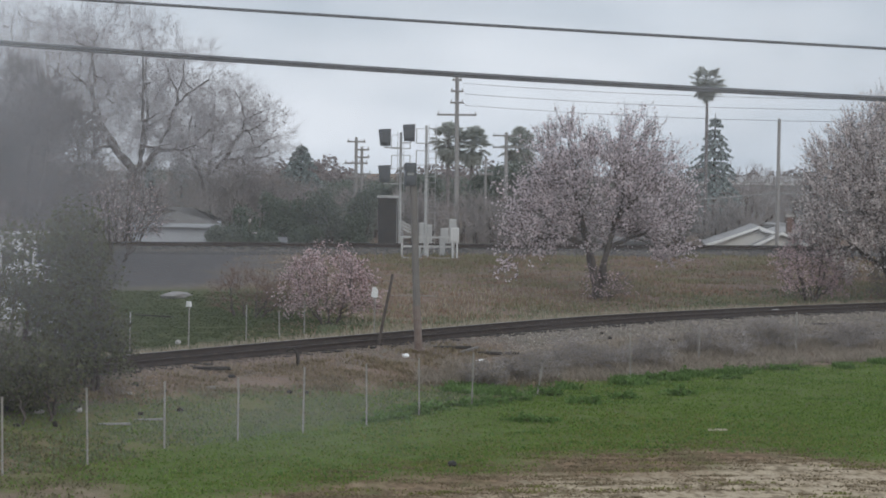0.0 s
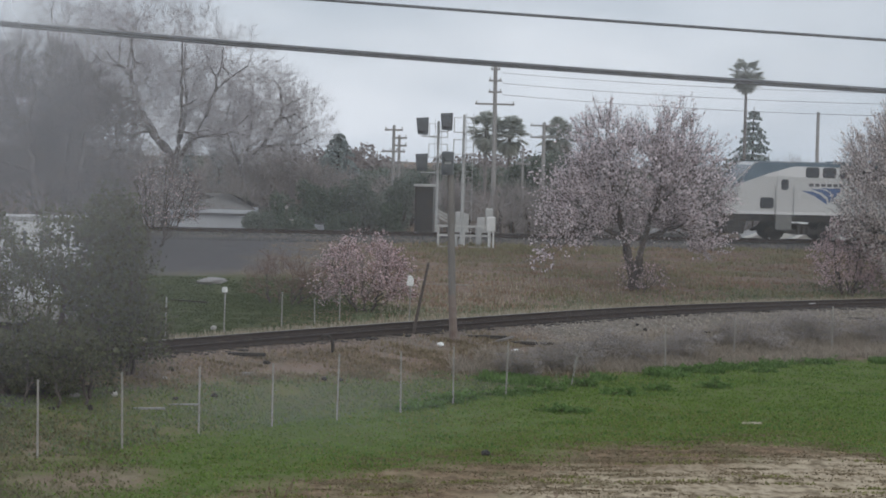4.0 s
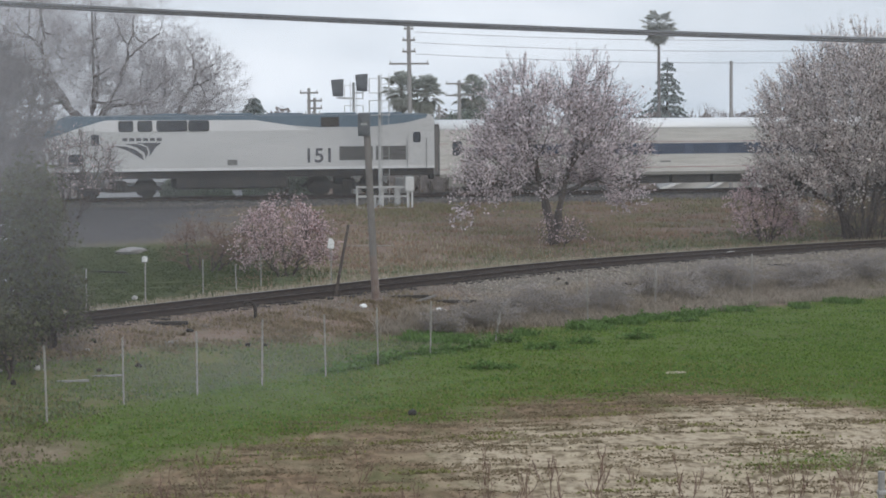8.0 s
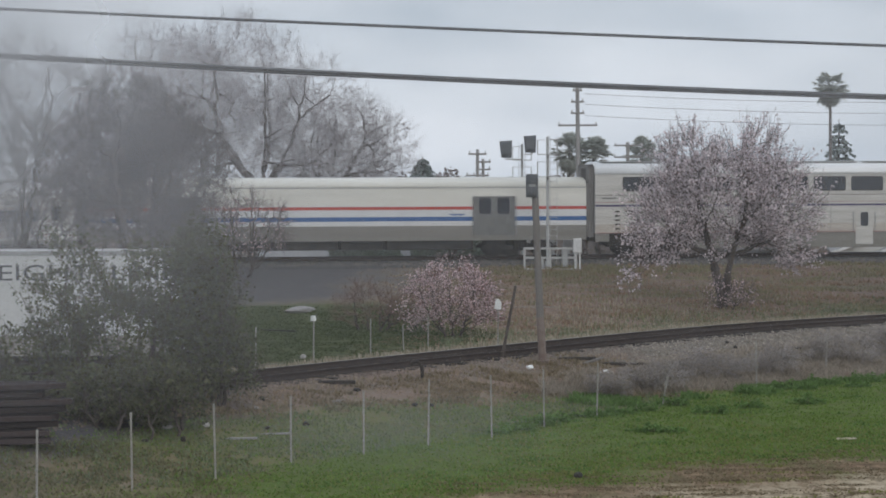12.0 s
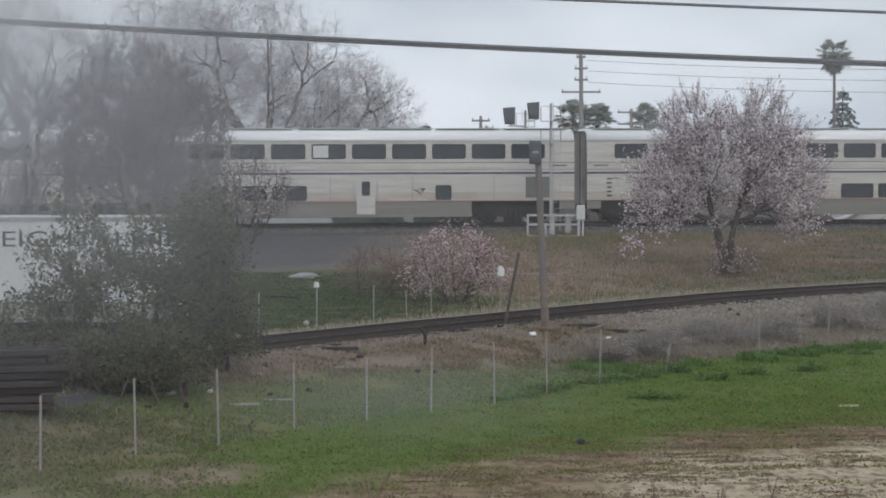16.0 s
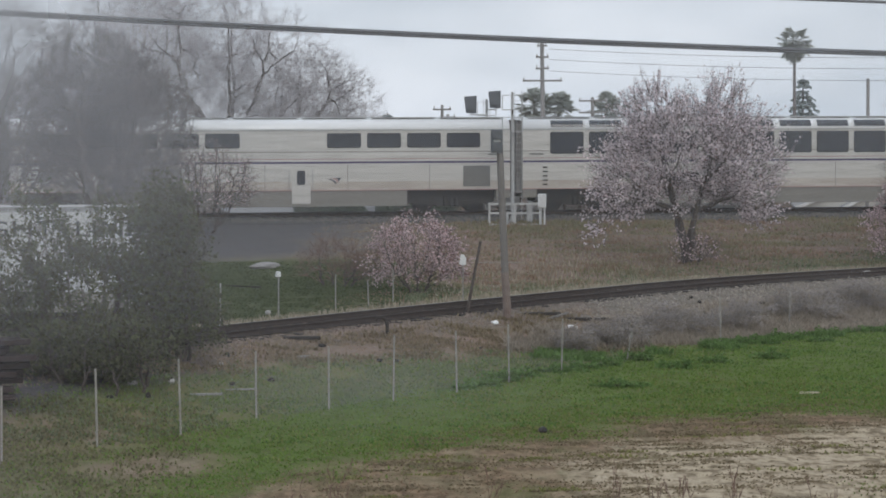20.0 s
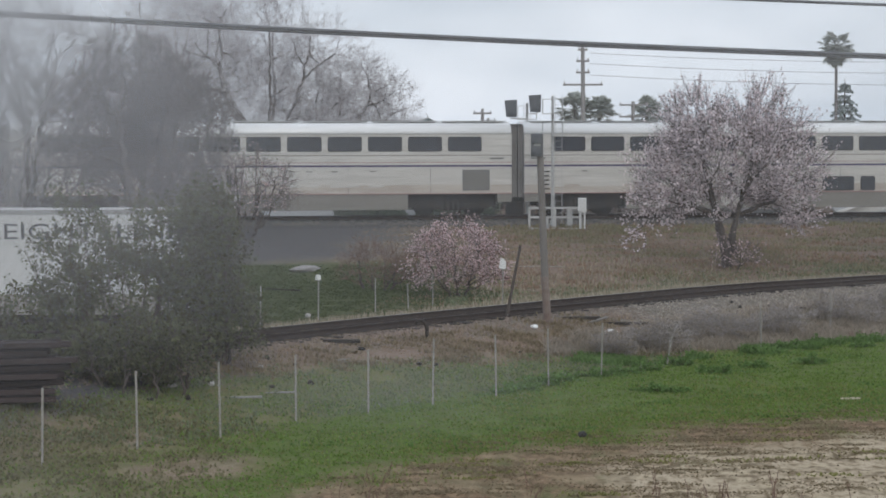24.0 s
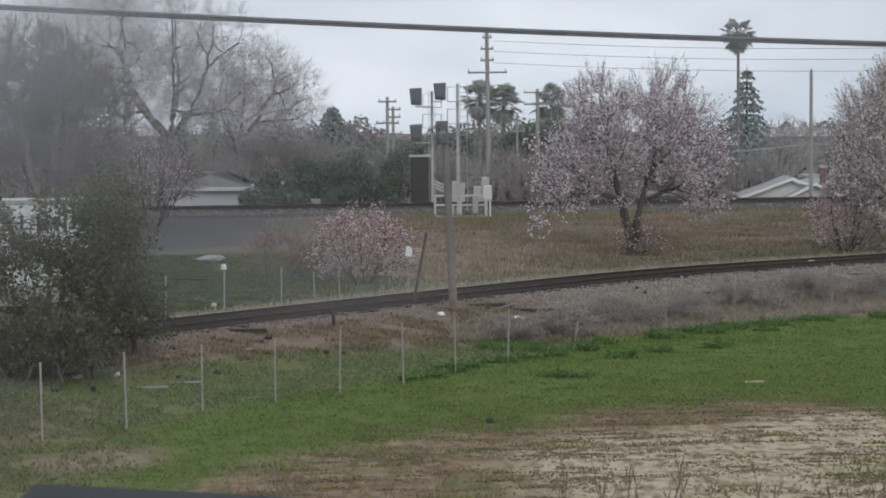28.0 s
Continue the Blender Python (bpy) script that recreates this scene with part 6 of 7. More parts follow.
cup(-4.9, 65.0, hz(-4.9, 65.0) + 1.46)
b = thing("white_plate", pose(0.93, 66.13, hz(0.93, 66.2) + 1.42, 0, 6, 8), "white bent plate hung on a fence post", "sign")
part("plate", prism(bmesh.new(), [(-0.1, -0.16), (0.12, -0.16), (0.12, 0.06), (0.02, 0.18), (-0.08, 0.16)], -0.006, 0.006), M["signwhite"], b)
part("bracket", blk((-0.02, 0.006, -0.2), (0.02, 0.03, 0.1)), M["galv"], b)

lp = thing("leaning_post", Matrix.Translation((0.98, 62.3, hz(0.98, 62.3) - 0.1)), "weathered timber post leaning beside the siding", "post")
bm = bmesh.new()
rod(bm, (0, 0, 0), (0.44, 0.05, 2.3), 0.05, 0.042, 8)
part("shaft", bm, M["bark"], lp)

sp = thing("signal_post", Matrix.Translation((2.23, 62.1, hz(2.23, 62.1) - 0.1)), "rusty brown leaning post with a black signal box on top", "signal post")
bm = bmesh.new()
rod(bm, (0, 0, 0), (-0.08, 0, 1.5), 0.125, 0.115, 12)
part("foot", bm, M["rust"], sp, "rust-red lower length")
bm = bmesh.new()
rod(bm, (-0.08, 0, 1.499), (-0.25, 0, 5.75), 0.11, 0.1, 12)
part("shaft", bm, M["grey_brown"], sp, "grey-brown upper length")
part("collar", blk((-0.17, -0.17, 0.02), (0.17, 0.17, 0.2), 0.02), M["rust"], sp)
hd = part("signal_box", blk((-0.5, -0.2, 5.1), (-0.14, 0.12, 5.8), 0.03), M["black"], sp, "black signal housing")
bm = bmesh.new()
for z in (5.3, 5.62):
    rod(bm, (-0.32, -0.34, z), (-0.32, -0.2, z), 0.11, 0.11, 12)
part("hood", bm, M["black"], hd)
part("lamp_glass", blk((-0.42, -0.207, 5.42), (-0.22, -0.2, 5.5)), M["galv"], hd)

# ---- signals and equipment platform beside the main line ----
SX, SY = 4.05, 102.6
sz = hz(SX, SY) - 0.12
pf = thing("signal_platform", Matrix.Translation((SX, SY, sz)), "white steel service platform with railings beside the track", "platform")
part("deck", blk((-1.3, -0.7, 0.02), (1.3, 0.7, 0.12), 0.01), M["platform"], pf, "pale steel deck")
for x in (-1.27, -0.62, 0.0, 1.27):
    for y in (-0.67, 0.67):
        part("post", blk((x - 0.035, y - 0.035, -0.15), (x + 0.035, y + 0.035, 1.12 if x != -0.62 else 0.7)), M["platform"], pf)
for y in (-0.67, 0.67):
    for z in (0.62, 1.08):
        part("handrail", blk((-1.27, y - 0.025, z), (1.27, y + 0.025, z + 0.06)), M["platform"], pf)
for x in (-1.27, 1.27):
    part("handrail", blk((x - 0.025, -0.67, 1.08), (x + 0.025, 0.67, 1.14)), M["platform"], pf)
part("toe_board", blk((-1.3, -0.72, -0.06), (1.3, -0.7, 0.14)), M["platform"], pf)
for i, (x, w, h) in enumerate(((-0.45, 0.3, 0.5), (0.75, 0.3, 1.0))):
    c = thing("relay_case", Matrix.Translation((SX + x, SY + 0.35, sz + 0.12)), "small pale equipment case on the platform", "cabinet", "relay cases")
    part("case", blk((-w / 2, -0.2, 0), (w / 2, 0.2, h), 0.02), M["galv"], c)
    part("case_door", blk((-w / 2 + 0.04, -0.215, 0.05), (w / 2 - 0.04, -0.201, h - 0.05)), M["silver"], c)
eb = thing("meter_box", Matrix.Translation((5.37, 102.0, hz(5.37, 102.0) - 0.12)), "white meter box on twin posts beside the platform", "electrical box")
part("case", blk((-0.2, -0.12, 0.95), (0.2, 0.12, 1.65), 0.02), M["signwhite"], eb)
part("case_door", blk((-0.17, -0.132, 0.99), (0.17, -0.121, 1.61)), M["trailer"], eb)
for x in (-0.1, 0.12):
    bm = bmesh.new()
    rod(bm, (x, 0, -0.1), (x, 0, 0.95), 0.04, sides=8)
    part("post", bm, M["signwhite"], eb)


def signal_head(parent, x, z, w=0.68, h=0.9):
    bm = prism(bmesh.new(), [(x - w / 2, z + h / 2), (x + w / 2, z + h / 2 + 0.05), (x + w / 2 - 0.02, z - h / 2), (x - w / 2 + 0.1, z - h / 2 + 0.02)], -0.5, -0.44)
    hd = part("signal_head", bm, M["black"], parent, "black signal back plate")
    part("hood", prism(bmesh.new(), [(x - 0.24, z + 0.3), (x + 0.24, z + 0.33), (x + 0.2, z - 0.26), (x - 0.2, z - 0.26)], -0.78, -0.5), M["black"], hd)
    part("back_case", blk((x - 0.2, -0.44, z - 0.28), (x + 0.2, -0.25, z + 0.28), 0.03), M["black"], hd)
    part("bracket", blk((x + 0.1, -0.3, z - 0.5), (x + 0.16, 0.0, z - 0.25)), M["silver"], hd)
    return hd


def mast(x, y, top, heads, label, ladder_x):
    z0 = hz(x, y)
    m = thing("signal_mast", Matrix.Translation((x, y, z0)), label, "railway signal", "signal masts")
    bm = bmesh.new()
    rod(bm, (0, 0, -0.1), (0, 0, top), 0.085, 0.07, 12)
    rod(bm, (0, 0, 0.02), (0, 0, 0.35), 0.2, 0.12, 12)
    part("pole", bm, M["silver"], m)
    bm = bmesh.new()
    for lx in (ladder_x - 0.17, ladder_x + 0.17):
        rod(bm, (lx, 0.2, 0.2), (lx, 0.2, top + 0.1), 0.014, sides=6)
    z = 0.4
    while z < top:
        rod(bm, (ladder_x - 0.17, 0.2, z), (ladder_x + 0.17, 0.2, z), 0.009, sides=6)
        z += 0.3
    part("ladder", bm, M["silver"], m, "slim steel ladder")
    for hx, hzz in heads:
        signal_head(m, hx, hzz)
        part("arm", blk((min(hx, 0) - 0.05, -0.3, hzz - 0.55), (max(hx, 0) + 0.05, -0.24, hzz - 0.49)), M["silver"], m)
    for z in (top - 2.0, top - 0.9):
        bm = bmesh.new()
        box(bm, (-0.5, -0.4, z), (0.5, 0.4, z + 0.035))
        part("stage", bm, M["silver"], m, "small steel maintenance stage")
        bm = bmesh.new()
        for sx in (-0.5, 0.5):
            rod(bm, (sx, -0.4, z), (sx, -0.4, z + 0.75), 0.015, sides=6)
            rod(bm, (sx, 0.4, z), (sx, 0.4, z + 0.75), 0.015, sides=6)
        rod(bm, (0.5, -0.4, z + 0.75), (0.5, 0.4, z + 0.75), 0.015, sides=6)
        rod(bm, (-0.5, 0.4, z + 0.75), (0.5, 0.4, z + 0.75), 0.015, sides=6)
        part("guard_rail", bm, M["silver"], m)
    return m


z1, z2 = hz(2.91, 112.0), hz(3.95, 103)
mast(2.91, 112.0, 8.32 - z1, [(-0.89, 8.0 - z1), (-0.89, 6.05 - z1), (0.41, 8.27 - z1), (0.5, 6.1 - z1)], "silver signal mast with four black heads beyond the track", 0.0)
mast(3.95, 103.0, 8.5 - z2, [], "slim silver mast with ladder and guard rails before the track", 0.3)


# ---- utility poles and wires ----
def utility_pole(x, y, top, arms, label, r=0.16, lean=0.0):
    z0 = hz(x, y)
    p = thing("utility_pole", Matrix.Translation((x, y, z0)), label, "utility pole", "utility poles")
    bm = bmesh.new()
    rod(bm, (-lean, 0, -0.3), (lean, 0, top), r, r * 0.75, 12)
    part("pole", bm, M["pole"], p)
    for z, half, pins in arms:
        a = part("crossarm", blk((-half + lean * z / top, -0.17, z - 0.06), (half + lean * z / top, -0.06, z + 0.06), 0.01), M["pole"], p, "timber crossarm")
        for k in range(pins):
            ix = (-half + 0.08 + (2 * half - 0.16) * k / max(1, pins - 1)) + lean * z / top
            bm = bmesh.new()
            rod(bm, (ix, -0.115, z + 0.06), (ix, -0.115, z + 0.2), 0.03, 0.045, 8)
            part("insulator", bm, M["silver"], a)
    return p


utility_pole(6.8, 128, 11.5, [(9.05, 1.22, 2), (9.8, 0.42, 2), (10.5, 0.4, 2), (11.2, 0.3, 2)], "tall weathered utility pole with several crossarms", 0.16, -0.05)
utility_pole(0.6, 135, 7.7, [(7.4, 0.6, 3), (6.0, 0.75, 4), (5.1, 0.7, 3)], "double-arm weathered utility pole", 0.13)
utility_pole(0.98, 136.5, 7.1, [(6.9, 0.5, 3), (6.4, 0.5, 2), (5.3, 0.6, 3)], "weathered utility pole behind its twin", 0.12)
utility_pole(11.56, 150, 8.8, [(8.55, 1.0, 3), (7.7, 1.0, 3)], "far utility pole with two crossarms", 0.16)
utility_pole(26.28, 125, 9.0, [], "plain wooden pole without crossarms", 0.13)
utility_pole(9.0, 134, 6.6, [(5.4, 0.5, 2)], "short plain pole behind the thicket", 0.1)
for px, pz in ((-14.15, 9.6), (18.15, 9.2)):
    utility_pole(px, 25, pz, [(pz - 0.5, 0.9, 3)], "street utility pole carrying the bundled cables", 0.15)
cable("street_wire", span((-14, 25, 8.37), (18, 25, 6.91), 0.28, 48), 0.026, "thick bundled black cable along the street", M["wire"])
cable("street_wire", span((-14, 25.0, 8.338), (18, 25.0, 6.878), 0.28, 48), 0.016, "thin lashed cable beside the bundle", M["wire"])
cable("street_wire", span((-14, 25, 8.785), (18, 25, 7.385), 0.12, 48), 0.02, "single black cable above the bundle", M["wire"])
for z, off in ((11.1, 0.35), (10.45, 0.4), (9.75, 0.4)):
    cable("power_line", span((6.8 + off, 128, z + 0.6), (50, 128 - 12, z + 0.3), 0.7, 20), 0.012, "thin far power line", M["wire"], "power line", 4)
cable("power_line", span((16, 126, 4.5), (26.28, 125, 5.2), 0.15, 12), 0.04, "sagging pale service cable to the plain pole", M["galv"], "power line", 4)
cable("power_line", span((26.28, 125, 5.2), (40, 124, 4.9), 0.2, 12), 0.04, "sagging pale service cable from the plain pole", M["galv"], "power line", 4)


# ---- houses beyond the line ----
def house(x, y, w, d, eave, ridge, walls, label, gable_front=True, tiles="shingle_pale", trim="signwhite", turn=0):
    z0 = hz(x, y) - 0.1
    h = thing("house", pose(x, y, z0, 0, 0, turn), label, "house", "houses beyond the railway")
    e, r = eave - z0, ridge - z0
    bm = bmesh.new()
    box(bm, (-w / 2, 0, 0), (w / 2, d, e - 0.05))
    part("wall", bm, walls, h)
    o = 0.45
    if gable_front:
        part("gable", prism(bmesh.new(), [(-w / 2, e - 0.05), (w / 2, e - 0.05), (0, r - 0.18)], 0.0, 0.2), walls, h)
        for s in (-1, 1):
            sl = [(s * (w / 2 + o), e - 0.16), (0, r - 0.02), (0, r + 0.1), (s * (w / 2 + o), e - 0.04)]
            part("roof", prism(bmesh.new(), sl, -o, d + o), M[tiles], h, "grey shingle roof slope")
            part("fascia", prism(bmesh.new(), [(s * (w / 2 + o), e - 0.22), (0, r - 0.08), (0, r + 0.11), (s * (w / 2 + o), e - 0.03)], -o - 0.04, -o - 0.003), M["signwhite"], h, "white gable trim")
    else:
        for s in (0, 1):
            bm = bmesh.new()
            a = [(-w / 2 - o, -o, e - 0.1), (w / 2 + o, -o, e - 0.1), (w / 2 - d / 2, d / 2, r), (-w / 2 + d / 2, d / 2, r)]
            if s:
                a = [(px, d - py, pz) for px, py, pz in a]
            lo = [bm.verts.new((px, py, pz - 0.12)) for px, py, pz in a]
            hi = [bm.verts.new(v) for v in a]
            bm.faces.new(lo), bm.faces.new(hi)
            for i in range(4):
                bm.faces.new((lo[i], lo[(i + 1) % 4], hi[(i + 1) % 4], hi[i]))
            bmesh.ops.recalc_face_normals(bm, faces=bm.faces[:])
            part("roof", bm, M[tiles], h, "hipped shingle roof")
        part("fascia", blk((-w / 2 - o, -o - 0.04, e - 0.3), (w / 2 + o, -o, e - 0.06)), M[trim], h)
    for k in (-0.28, 0.25) if e > 2.1 else ():
        wdw = part("window", blk((k * w - 0.5, -0.03, 0.9), (k * w + 0.5, -0.001, 1.9)), M["glass"], h)
        part("window_frame", prism(bmesh.new(), [(k * w - 0.56, 1.9), (k * w + 0.56, 1.9), (k * w + 0.56, 1.98), (k * w - 0.56, 1.98)], -0.05, -0.002), M["signwhite"], wdw)
    return h


house(27.95, 139, 6.2, 9, 1.55, 2.72, M["cream"], "low white house with a shallow shingled gable roof", turn=-8)
house(29.0, 136.5, 3.4, 3, 1.5, 2.42, M["cream"], "white gabled porch wing of a low house", turn=-8)
house(32.6, 152, 5.0, 7, 2.1, 2.7, M["stucco"], "grey house behind the white one", False, trim="stucco")
ch = thing("chimney", Matrix.Translation((31.75, 146.8, 2.1)), "brick chimney with a pale cap", "chimney")
part("stack", blk((-0.22, -0.22, 0), (0.22, 0.22, 1.2)), M["brick"], ch)
part("cap", blk((-0.28, -0.28, 1.2), (0.28, 0.28, 1.38), 0.02), M["rock"], ch)
house(-11.0, 133, 5.2, 7, 2.75, 3.65, M["stucco_pale"], "grey stucco house with a low hipped roof", False, "shingle", "stucco_pale")
house(17.2, 141, 7.5, 8, 1.9, 2.8, M["stucco"], "pale house half hidden by the almond tree", False, trim="stucco")
house(44, 210, 16, 14, 5.6, 6.3, M["stucco"], "long low grey building far away", False)

# ---- railway equipment and oddments just beyond the main line ----
hut = thing("relay_hut", Matrix.Translation((2.34, 116.4, hz(2.34, 116.4) - 0.05)), "tall narrow dark equipment hut with a pale roof edge", "equipment hut")
top = 4.75 - hz(2.34, 116.4)
part("wall", blk((-0.54, -0.5, 0), (0.54, 0.5, top), 0.01), M["under"], hut, "dark painted steel wall")
hd = part("door", blk((-0.36, -0.53, 0.12), (0.36, -0.501, top - 0.3), 0.006), M["under"], hut)
part("handle", blk((0.24, -0.56, 1.1), (0.3, -0.53, 1.25), 0.005), M["galv"], hd)
part("roof", blk((-0.62, -0.6, top), (0.62, 0.6, top + 0.13), 0.02), M["platform"], hut, "pale steel roof")
for x, w, z in ((4.14, 0.26, 3.4), (4.57, 0.3, 3.28), (5.85, 0.4, 3.62), (5.4, 0.42, 3.12)):
    z0 = hz(x, 113.5)
    c = thing("relay_case", Matrix.Translation((x, 113.5, z0)), "pale equipment case beside the far side of the track", "cabinet", "relay cases")
    part("case", blk((-w / 2, -0.18, 0.5), (w / 2, 0.18, z - z0), 0.015), M["platform"], c)
    part("case_door", blk((-w / 2 + 0.03, -0.195, 0.55), (w / 2 - 0.03, -0.181, z - z0 - 0.06)), M["silver"], c)
    for lx in (-w / 2 + 0.05, w / 2 - 0.05):
        bm = bmesh.new()
        rod(bm, (lx, 0, -0.1), (lx, 0, 0.5), 0.025, sides=6)
        part("leg", bm, M["galv"], c)
z0 = hz(3.4, 113.8)
rk2 = thing("board_rack", Matrix.Translation((3.4, 113.8, z0)), "pale boards leaning aslant on a low rack", "rack")
for k in range(3):
    ob = part("board", blk((-0.42, -0.06, 0), (0.42, -0.02, 0.1), 0.008), M["platform"], rk2)
    ob.matrix_basis = pose(0.0, 0.05 * k, 3.2 - z0 - 0.17 * k, 0, 28, 0)
for lx in (-0.3, 0.3):
    bm = bmesh.new()
    rod(bm, (lx, 0.02, -0.1), (lx, 0.02, 3.15 - z0 - (0.12 if lx > 0 else -0.1)), 0.03, sides=6)
    part("post", bm, M["galv"], rk2)
gw = tagged(new("garden_wall"), "low grey block wall behind the evergreen shrubs", "wall", kind="structure")
zb = hz(-4.2, 129.9)
for row in range(6):
    for k in range(11):
        x0 = -6.4 + 0.4 * k + (0.2 if row % 2 else 0)
        if x0 < -2.3:
            part("block", blk((x0, 129.8, zb + 0.2 * row), (x0 + 0.39, 130.0, zb + 0.2 * row + 0.19), 0.008), M["stucco_pale"], gw)
part("coping", blk((-6.45, 129.76, zb + 1.2), (-2.0, 130.04, zb + 1.28), 0.01), M["stucco_pale"], gw)
for x, z, r in ((-5.97, 3.05, 0.11), (-5.64, 2.2, 0.15), (-1.93, 2.2, 0.13)):
    zg = hz(x, 128.4)
    bl = thing("pale_tub", Matrix.Translation((x, 128.4, zg)), "dull white plastic tub on a post among the shrubs", "tub", "pale tubs")
    bm = bmesh.new()
    rod(bm, (0, 0, z - zg - r), (0, 0, z - zg + r * 0.8), r * 0.8, r, 12)
    part("tub", bm, M["rock"], bl)
    bm = bmesh.new()
    rod(bm, (0, 0, -0.1), (0, 0, z - zg - r), 0.025, sides=6)
    part("post", bm, M["bark"], bl)

# ---- the white trailer beside the siding ----
TX, TY = -15.1, 57.0
tz = 0.3
tr = thing("freight_trailer", pose(TX, TY, tz, 0, 0, 0), "long white freight trailer parked beyond the siding", "trailer")
part("body", blk((-7.0, 0, 1.15), (7.0, 2.5, 4.05), 0.03), M["trailer"], tr, "white panel side")
for i in range(12):
    part("side_post", blk((-6.9 + i * 1.2, -0.012, 1.75), (-6.86 + i * 1.2, -0.001, 3.95)), M["trailer"], tr)
part("top_rail", blk((-7.0, -0.02, 3.93), (7.0, -0.001, 4.06)), M["galv"], tr)
part("bottom_rail", blk((-7.0, -0.03, 1.15), (7.0, -0.001, 1.72)), M["post"], tr, "grey lower rail")
part("door_outline", blk((-0.3, -0.02, 1.8), (-0.24, -0.001, 3.3)), M["louver"], tr)
text_part("lettering", "FREIGHT  LINE", 0.62, pose(4.05, -0.016, 3.25, 90), M["letter"], tr, 0.003, 1.5)
part("underframe", blk((-6.8, 0.3, 0.85), (6.8, 2.2, 1.14)), M["under"], tr)
for x in (-5.6, -4.4, 3.4):
    bm = bmesh.new()
    rod(bm, (x, 0.1, 0.5), (x, 0.4, 0.5), 0.5, sides=20)
    rod(bm, (x, 2.1, 0.5), (x, 2.4, 0.5), 0.5, sides=20)
    rod(bm, (x, 0.4, 0.5), (x, 2.1, 0.5), 0.08, sides=8)
    part("wheelset", bm, M["rubber"], tr)


# ---- litter and rubble ----
def lump(name, x, y, size, material, label, category, seed, squash=0.6):
    rng = np.random.default_rng(seed)
    bm = bmesh.new()
    bmesh.ops.create_icosphere(bm, subdivisions=2, radius=1)
    for v in bm.verts:
        k = 1 + 0.3 * noise.noise(v.co * 1.7 + Vector((seed, 0, 0)))
        v.co = Vector((v.co.x * size[0] * k, v.co.y * size[1] * k, v.co.z * size[2] * k))
    ob = part(name, bm, material)
    ob.matrix_basis = pose(x, y, hz(x, y) + size[2] * 0.5, 0, 0, rng.uniform(0, 360))
    return tagged(ob, label, category)


lump("litter_bag", 4.1, 61.6, (0.22, 0.14, 0.1), M["signwhite"], "crumpled white litter bag in the weeds", "litter", 1)
lump("litter_bag", 1.8, 61.04, (0.15, 0.12, 0.08), M["signwhite"], "small white litter bag by the siding", "litter", 2)
lump("stone", 16.6, 79.0, (0.3, 0.2, 0.12), M["rock"], "pale stone beside the rail", "stone", 3)
lump("stone", 17.1, 79.2, (0.16, 0.12, 0.1), M["rock"], "pale stone beside the rail", "stone", 4)
lump("dark_clod", 2.3, 43.4, (0.12, 0.1, 0.08), M["under"], "dark clod at the edge of the grass", "clod", 5)
lump("straw_patch", 9.1, 49.8, (0.3, 0.2, 0.02), M["dry_pale"], "flattened patch of pale straw in the grass", "straw", 6)
lump("boulder", -6.9, 84.5, (0.66, 0.4, 0.16), M["pole"], "flat grey slab lying on the grass", "slab", 7)
lump("litter_bag", -5.35, 66.6, (0.14, 0.1, 0.09), M["rock"], "pale lump in the grass", "litter", 8)
lump("litter_bag", -2.35, 67.6, (0.2, 0.08, 0.08), M["rock"], "pale lump in the grass", "litter", 9)
rl = random.Random(12)
for i in range(26):
    x = rl.uniform(-8, 16)
    y = float(branch_y(x)) - rl.uniform(2.6, 8)
    lump("rubble", x, y, (rl.uniform(0.05, 0.16), rl.uniform(0.05, 0.12), rl.uniform(0.03, 0.08)), M["rock" if rl.random() < 0.35 else "sleeper"], "small lump of rubble on the slope", "rubble", 20 + i)


def plank(x, y, length, rz, ry, label, w=0.12, material="sleeper"):
    ob = part("plank", blk((-length / 2, -w / 2, 0), (length / 2, w / 2, min(0.09, w * 0.5)), 0.01), M[material])
    ob.matrix_basis = pose(x, y, hz(x, y) + 0.01 + abs(math.sin(radians(ry))) * length / 2, 0, ry, rz)
    return tagged(ob, label, "plank")


plank(3.79, 63.0, 0.85, 40, -10, "broken grey timber leaning on the rubble", 0.12, "grey_brown")
plank(3.3, 63.3, 1.2, 8, 0, "dark old sleeper lying by the track", 0.22)
plank(4.6, 63.4, 1.6, -6, 0, "dark old sleeper lying in the weeds", 0.22)
plank(-5.3, 47.8, 0.75, 10, 0, "grey board lying in the grass", 0.1, "pole")
plank(-4.6, 48.8, 0.7, 14, 0, "grey board lying in the grass", 0.08, "pole")
plank(-3.55, 55.4, 1.0, 4, 0, "dark timber scrap on the slope", 0.2)
plank(-3.4, 53.2, 0.45, 38, 0, "short pale board on the slope", 0.12, "pole")
plank(10.6, 70.0, 1.3, -10, 3, "dark branch-like timber in dry weeds", 0.12)
plank(18.2, 76.8, 1.3, 4, 0, "dark timber scrap in dry weeds", 0.25)

